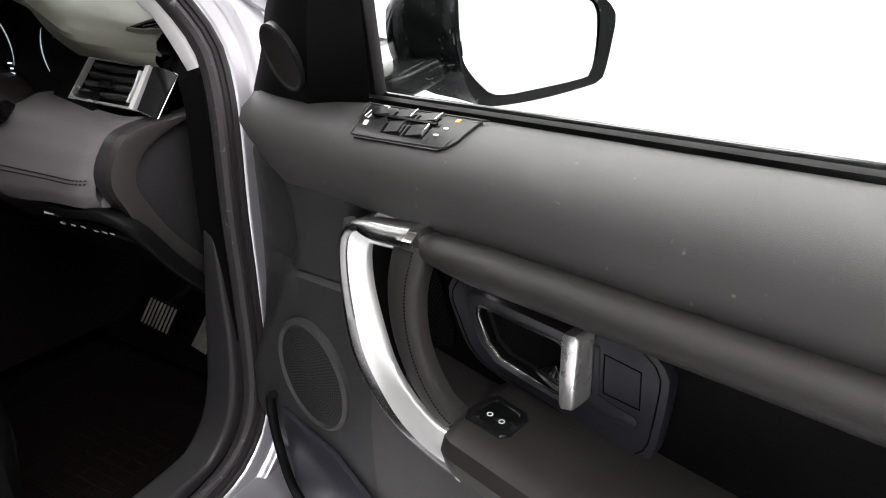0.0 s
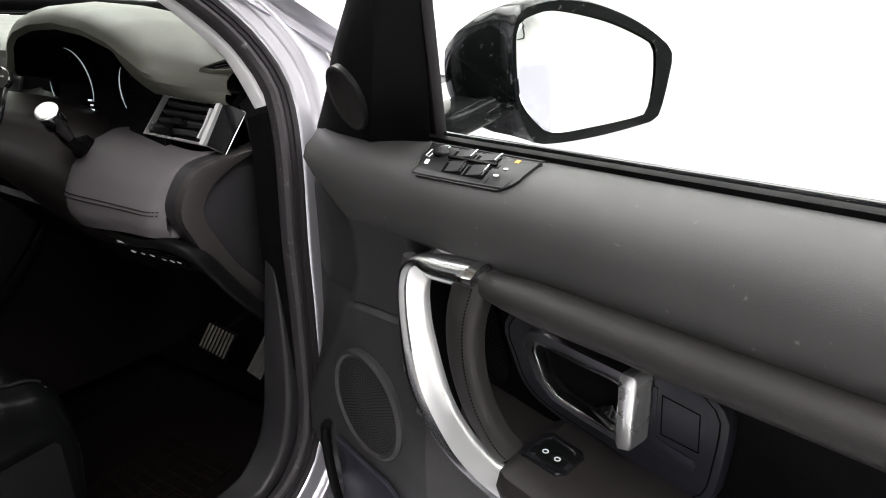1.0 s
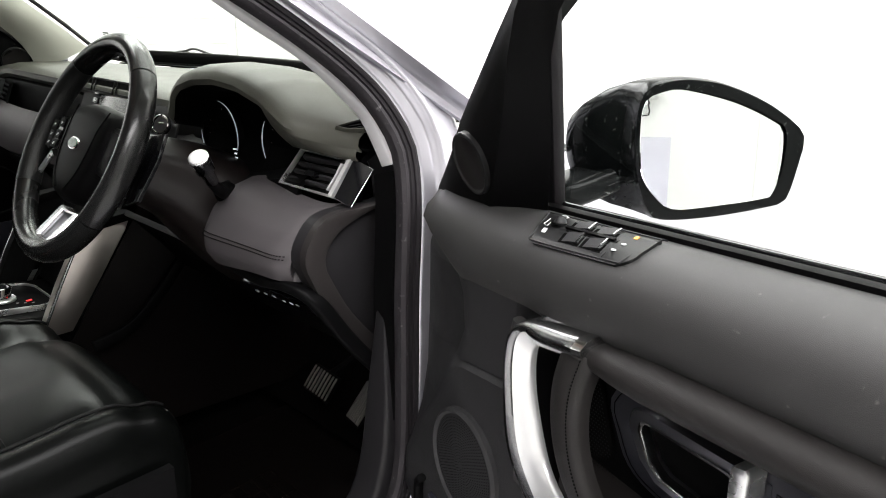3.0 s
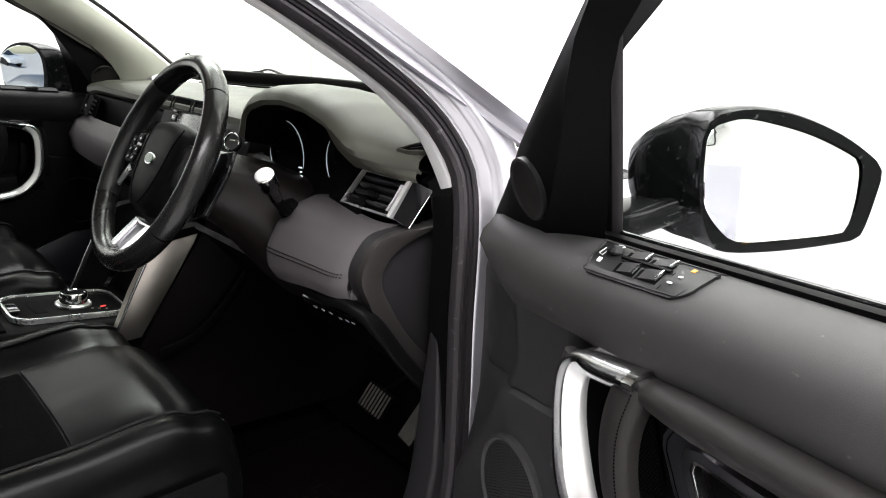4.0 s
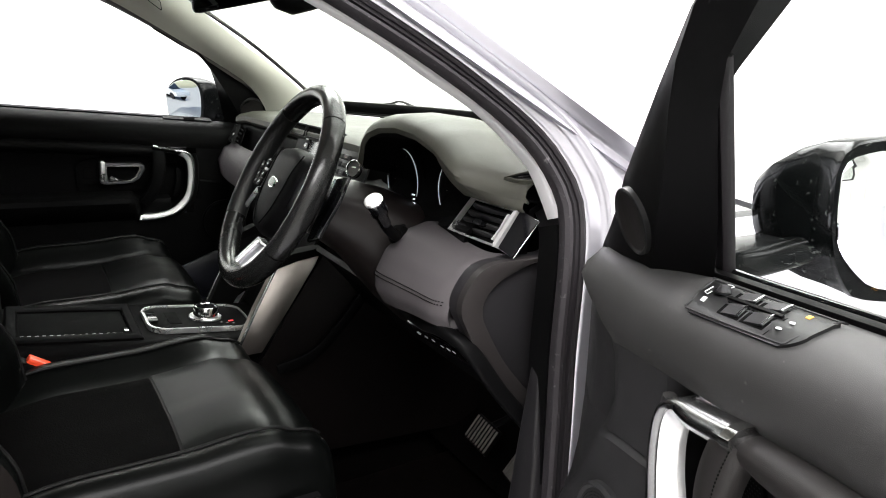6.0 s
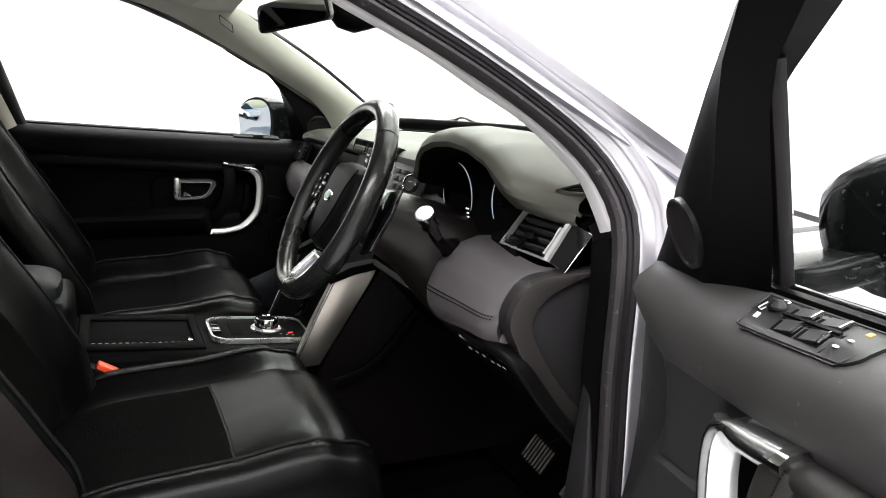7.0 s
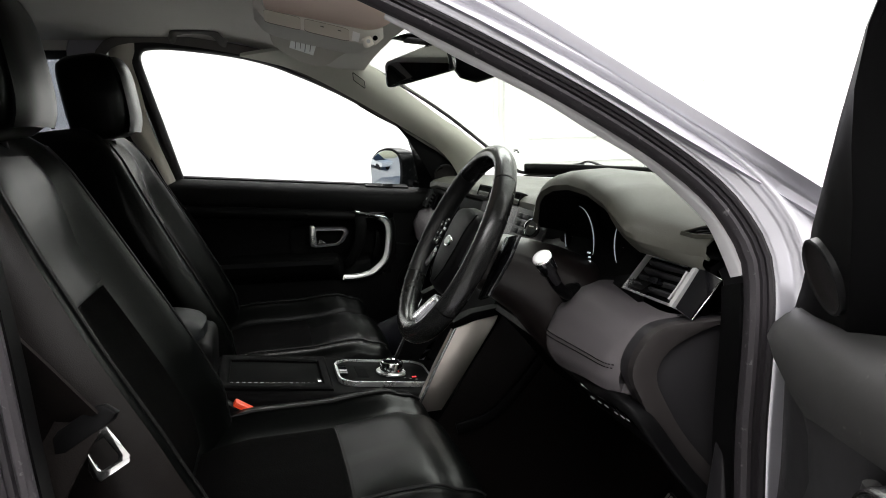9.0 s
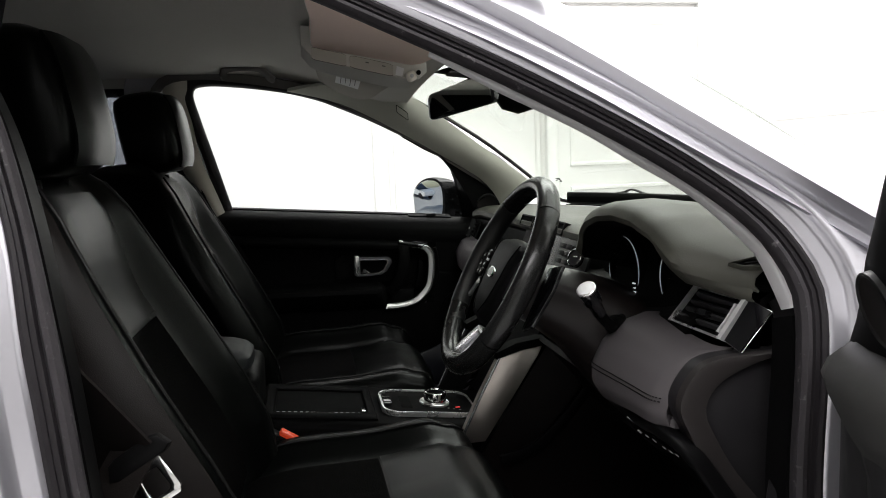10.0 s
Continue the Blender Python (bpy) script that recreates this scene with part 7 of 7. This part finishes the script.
def side_at(y, k, d=0.0):
    """A point on the console's flank: k from its lower edge 0 to its upper edge 1."""
    return Vector((0.078 + d, y, side_top(y) - 0.024 * (1 - k)))


rings = []
for i in range(15):
    y = lerp(-0.262, -0.035, i / 14)
    e = math.sqrt(max(0.0, 1 - abs(2 * i / 14 - 1) ** 5))
    t, w_ = side_top(y), 0.078 * lerp(0.82, 1, e)
    rings.append([Vector((x, y, z)) for x, z in ((-w_, t), (-w_, t - 0.022 * e), (-w_ + 0.006, t - 0.0235 * e), (-w_ * 0.5, t - 0.0245 * e), (0, t - 0.025 * e), (w_ * 0.5, t - 0.0245 * e), (w_ - 0.006, t - 0.0235 * e), (w_, t - 0.022 * e), (w_, t), (w_, t + 0.035), (-w_, t + 0.035))])
ocb = part("body", loft(rings), HEADLINER, lamp_, deg=60)
for ya, yb, name in ((-0.246, -0.184, "reading_lamp"), (-0.178, -0.100, "switch_panel")):
    flank = [(lerp(ya, yb, (a + 1) / 2), (b + 1) / 2) for a, b in rrect(2, 2, 0.3, 4)]
    p = part(name, plate([(y, 0.06 + 0.86 * k) for y, k in flank], side_at, 0.0002, 0.0028, 0.001), FARVISOR, lamp_, "frosted reading lamp" if name == "reading_lamp" else "")
    part("panel_gap", frame_plate([(y, 0.02 + 0.94 * k) for y, k in flank], [(y + (0.0012 if y < (ya + yb) / 2 else -0.0012), 0.07 + 0.84 * k) for y, k in flank], side_at, 0.0002, 0.0020, 0.0003), GRAB, p, "dark gap round the panel")
for q in (-0.150, -0.120):
    part("switch_mark", plate([(q, 0.62), (q + 0.006, 0.62), (q + 0.006, 0.70), (q, 0.70)], side_at, 0.0028, 0.0032, 0.0001), THREAD, lamp_)
part("lamp_lens", plate([(-0.096, 0.18), (-0.084, 0.16), (-0.080, 0.80), (-0.093, 0.86)], side_at, 0.0005, 0.0045, 0.001), WHITE, lamp_, "small white lamp lens")
clip = part("visor_clip", box(0.016, 0.016, 0.018, Matrix.Translation(side_at(-0.068, 0.30, 0.006)) @ pose(0, 0, 0, 25, 0, 20), 0.004, 3), VISOR2, lamp_)
part("clip_pin", lathe([(0.0035, 0), (0.0035, 0.004), (0.0005, 0.0045)], Matrix.Translation(side_at(-0.068, 0.30, 0.013)) @ pose(0, 0, 0, 0, 90, 0), 14), PALE, clip)
part("clip_socket", lathe([(0.0045, 0), (0.0045, 0.003), (0.0005, 0.0035)], Matrix.Translation(side_at(-0.053, 0.75, 0.0)) @ pose(0, 0, 0, 0, 90, 0), 14), VOID, lamp_, "dark visor socket")
grab = thing("grab_handle", "grey roof grab handle over the passenger door", "grab handle")
line = spline([(-0.548, -0.462, 1.468), (-0.524, -0.458, 1.466), (-0.512, -0.448, 1.480), (-0.508, -0.40, 1.484), (-0.512, -0.362, 1.478), (-0.524, -0.342, 1.460), (-0.548, -0.336, 1.458)], 30)
part("grip", sweep(line, rrect(0.022, 0.014, 0.006, 3), (1, 0, 0.5)), GRAB, grab)
rv = thing("rear_view_mirror", "black framed interior rear-view mirror on the windscreen", "mirror", pose(-0.012, 0.044, 1.349, 91, 0, 31) @ pose(0, 0, 0, 0, 0, 8))
shape = [(a * (1 - 0.9 * b), b * (1 + 0.9 * a) + 0.004 * (1 - (a / 0.095) ** 2) * (b > 0)) for a, b in rrect(0.190, 0.056, 0.013, 6)]
part("housing", loft([[Vector((a * k, b * k, d)) for a, b in shape] for k, d in ((0.96, 0.004), (1.0, 0.002), (1.0, -0.008), (0.9, -0.022), (0.6, -0.032), (0.2, -0.036))]), PIANO, rv)
part("mirror_glass", loft([[Vector((a * k, b * k, d)) for a, b in shape] for k, d in ((0.93, 0.0035), (0.93, 0.0048), (0.92, 0.005))]), MIRROR, rv, deg=20)
part("arm", sweep(spline([(0, 0, -0.03), (0.0, 0.02, -0.06), (0.0, 0.035, -0.085)], 8), circle(0.011, 12), (1, 0, 0)), HARD, rv)
sens = thing("sensor_housing", "black sensor housing at the top of the windscreen", "sensor housing")
rings = [[Vector((w_ * math.cos(a), y + 0.02 * math.sin(a), z + h_ * math.sin(a))) for a in [2 * math.pi * i / 20 for i in range(20)]] for y, z, w_, h_ in ((0.012, 1.403, 0.030, 0.005), (0.055, 1.399, 0.034, 0.008), (0.100, 1.392, 0.032, 0.010), (0.122, 1.378, 0.036, 0.020), (0.150, 1.356, 0.040, 0.034), (0.182, 1.340, 0.038, 0.027), (0.212, 1.330, 0.028, 0.009))]
part("shell", loft(rings), HARD, sens)
for i in range(7):
    part("vent_rib", box(0.0022, 0.070, 0.004, pose(0.036 - 0.006 * i, 0.050, 1.391 - 0.0004 * i, -6, 0, 0), 0.001), GRILLE, sens)
tag = thing("airbag_tag", "small blank airbag tag on the pillar trim", "tag")
part("plate", frame_plate(rrect(0.042, 0.022, 0.004), rrect(0.038, 0.018, 0.003), lambda a, b, d: Vector((-0.5525 + d + 0.30 * b - 0.22 * a, 0.004 + a * 0.80 - 0.1 * b, 1.3615 - 0.55 * a + b)), 0, 0.003, 0.0005), HARD, tag)
# wiper at the base of the screen
wip = thing("wiper", "black windscreen wiper arm at rest", "wiper")
line = spline([(-0.575, 0.62, 1.096), (-0.53, 0.62, 1.110), (-0.473, 0.62, 1.117), (-0.425, 0.62, 1.125), (-0.377, 0.63, 1.116), (-0.310, 0.65, 1.100), (-0.15, 0.69, 1.090)], 30)
part("arm", sweep(line, rrect(0.010, 0.005, 0.002, 2), (0, 1, 0)), RUBBER2, wip)
part("pivot", pillow(0.075, 0.02, 0.026, 0.6, 8, Matrix.Translation((-0.49, 0.622, 1.104))), RUBBER2, wip)
# dark marks of a permit on the screen
per = thing("screen_sticker", "small printed sticker at the base of the windscreen", "sticker")
for dx, dz, wide, tilt in ((0.0, 0.004, 0.018, 0), (0.016, 0.001, 0.012, 24), (-0.008, -0.001, 0.010, -18), (0.024, -0.004, 0.008, 0)):
    part("print_bar", box(wide, 0.0006, 0.003, pose(-0.615 + dx, 0.474, 1.155 + dz, -30, tilt, 30), 0), VOID, per)
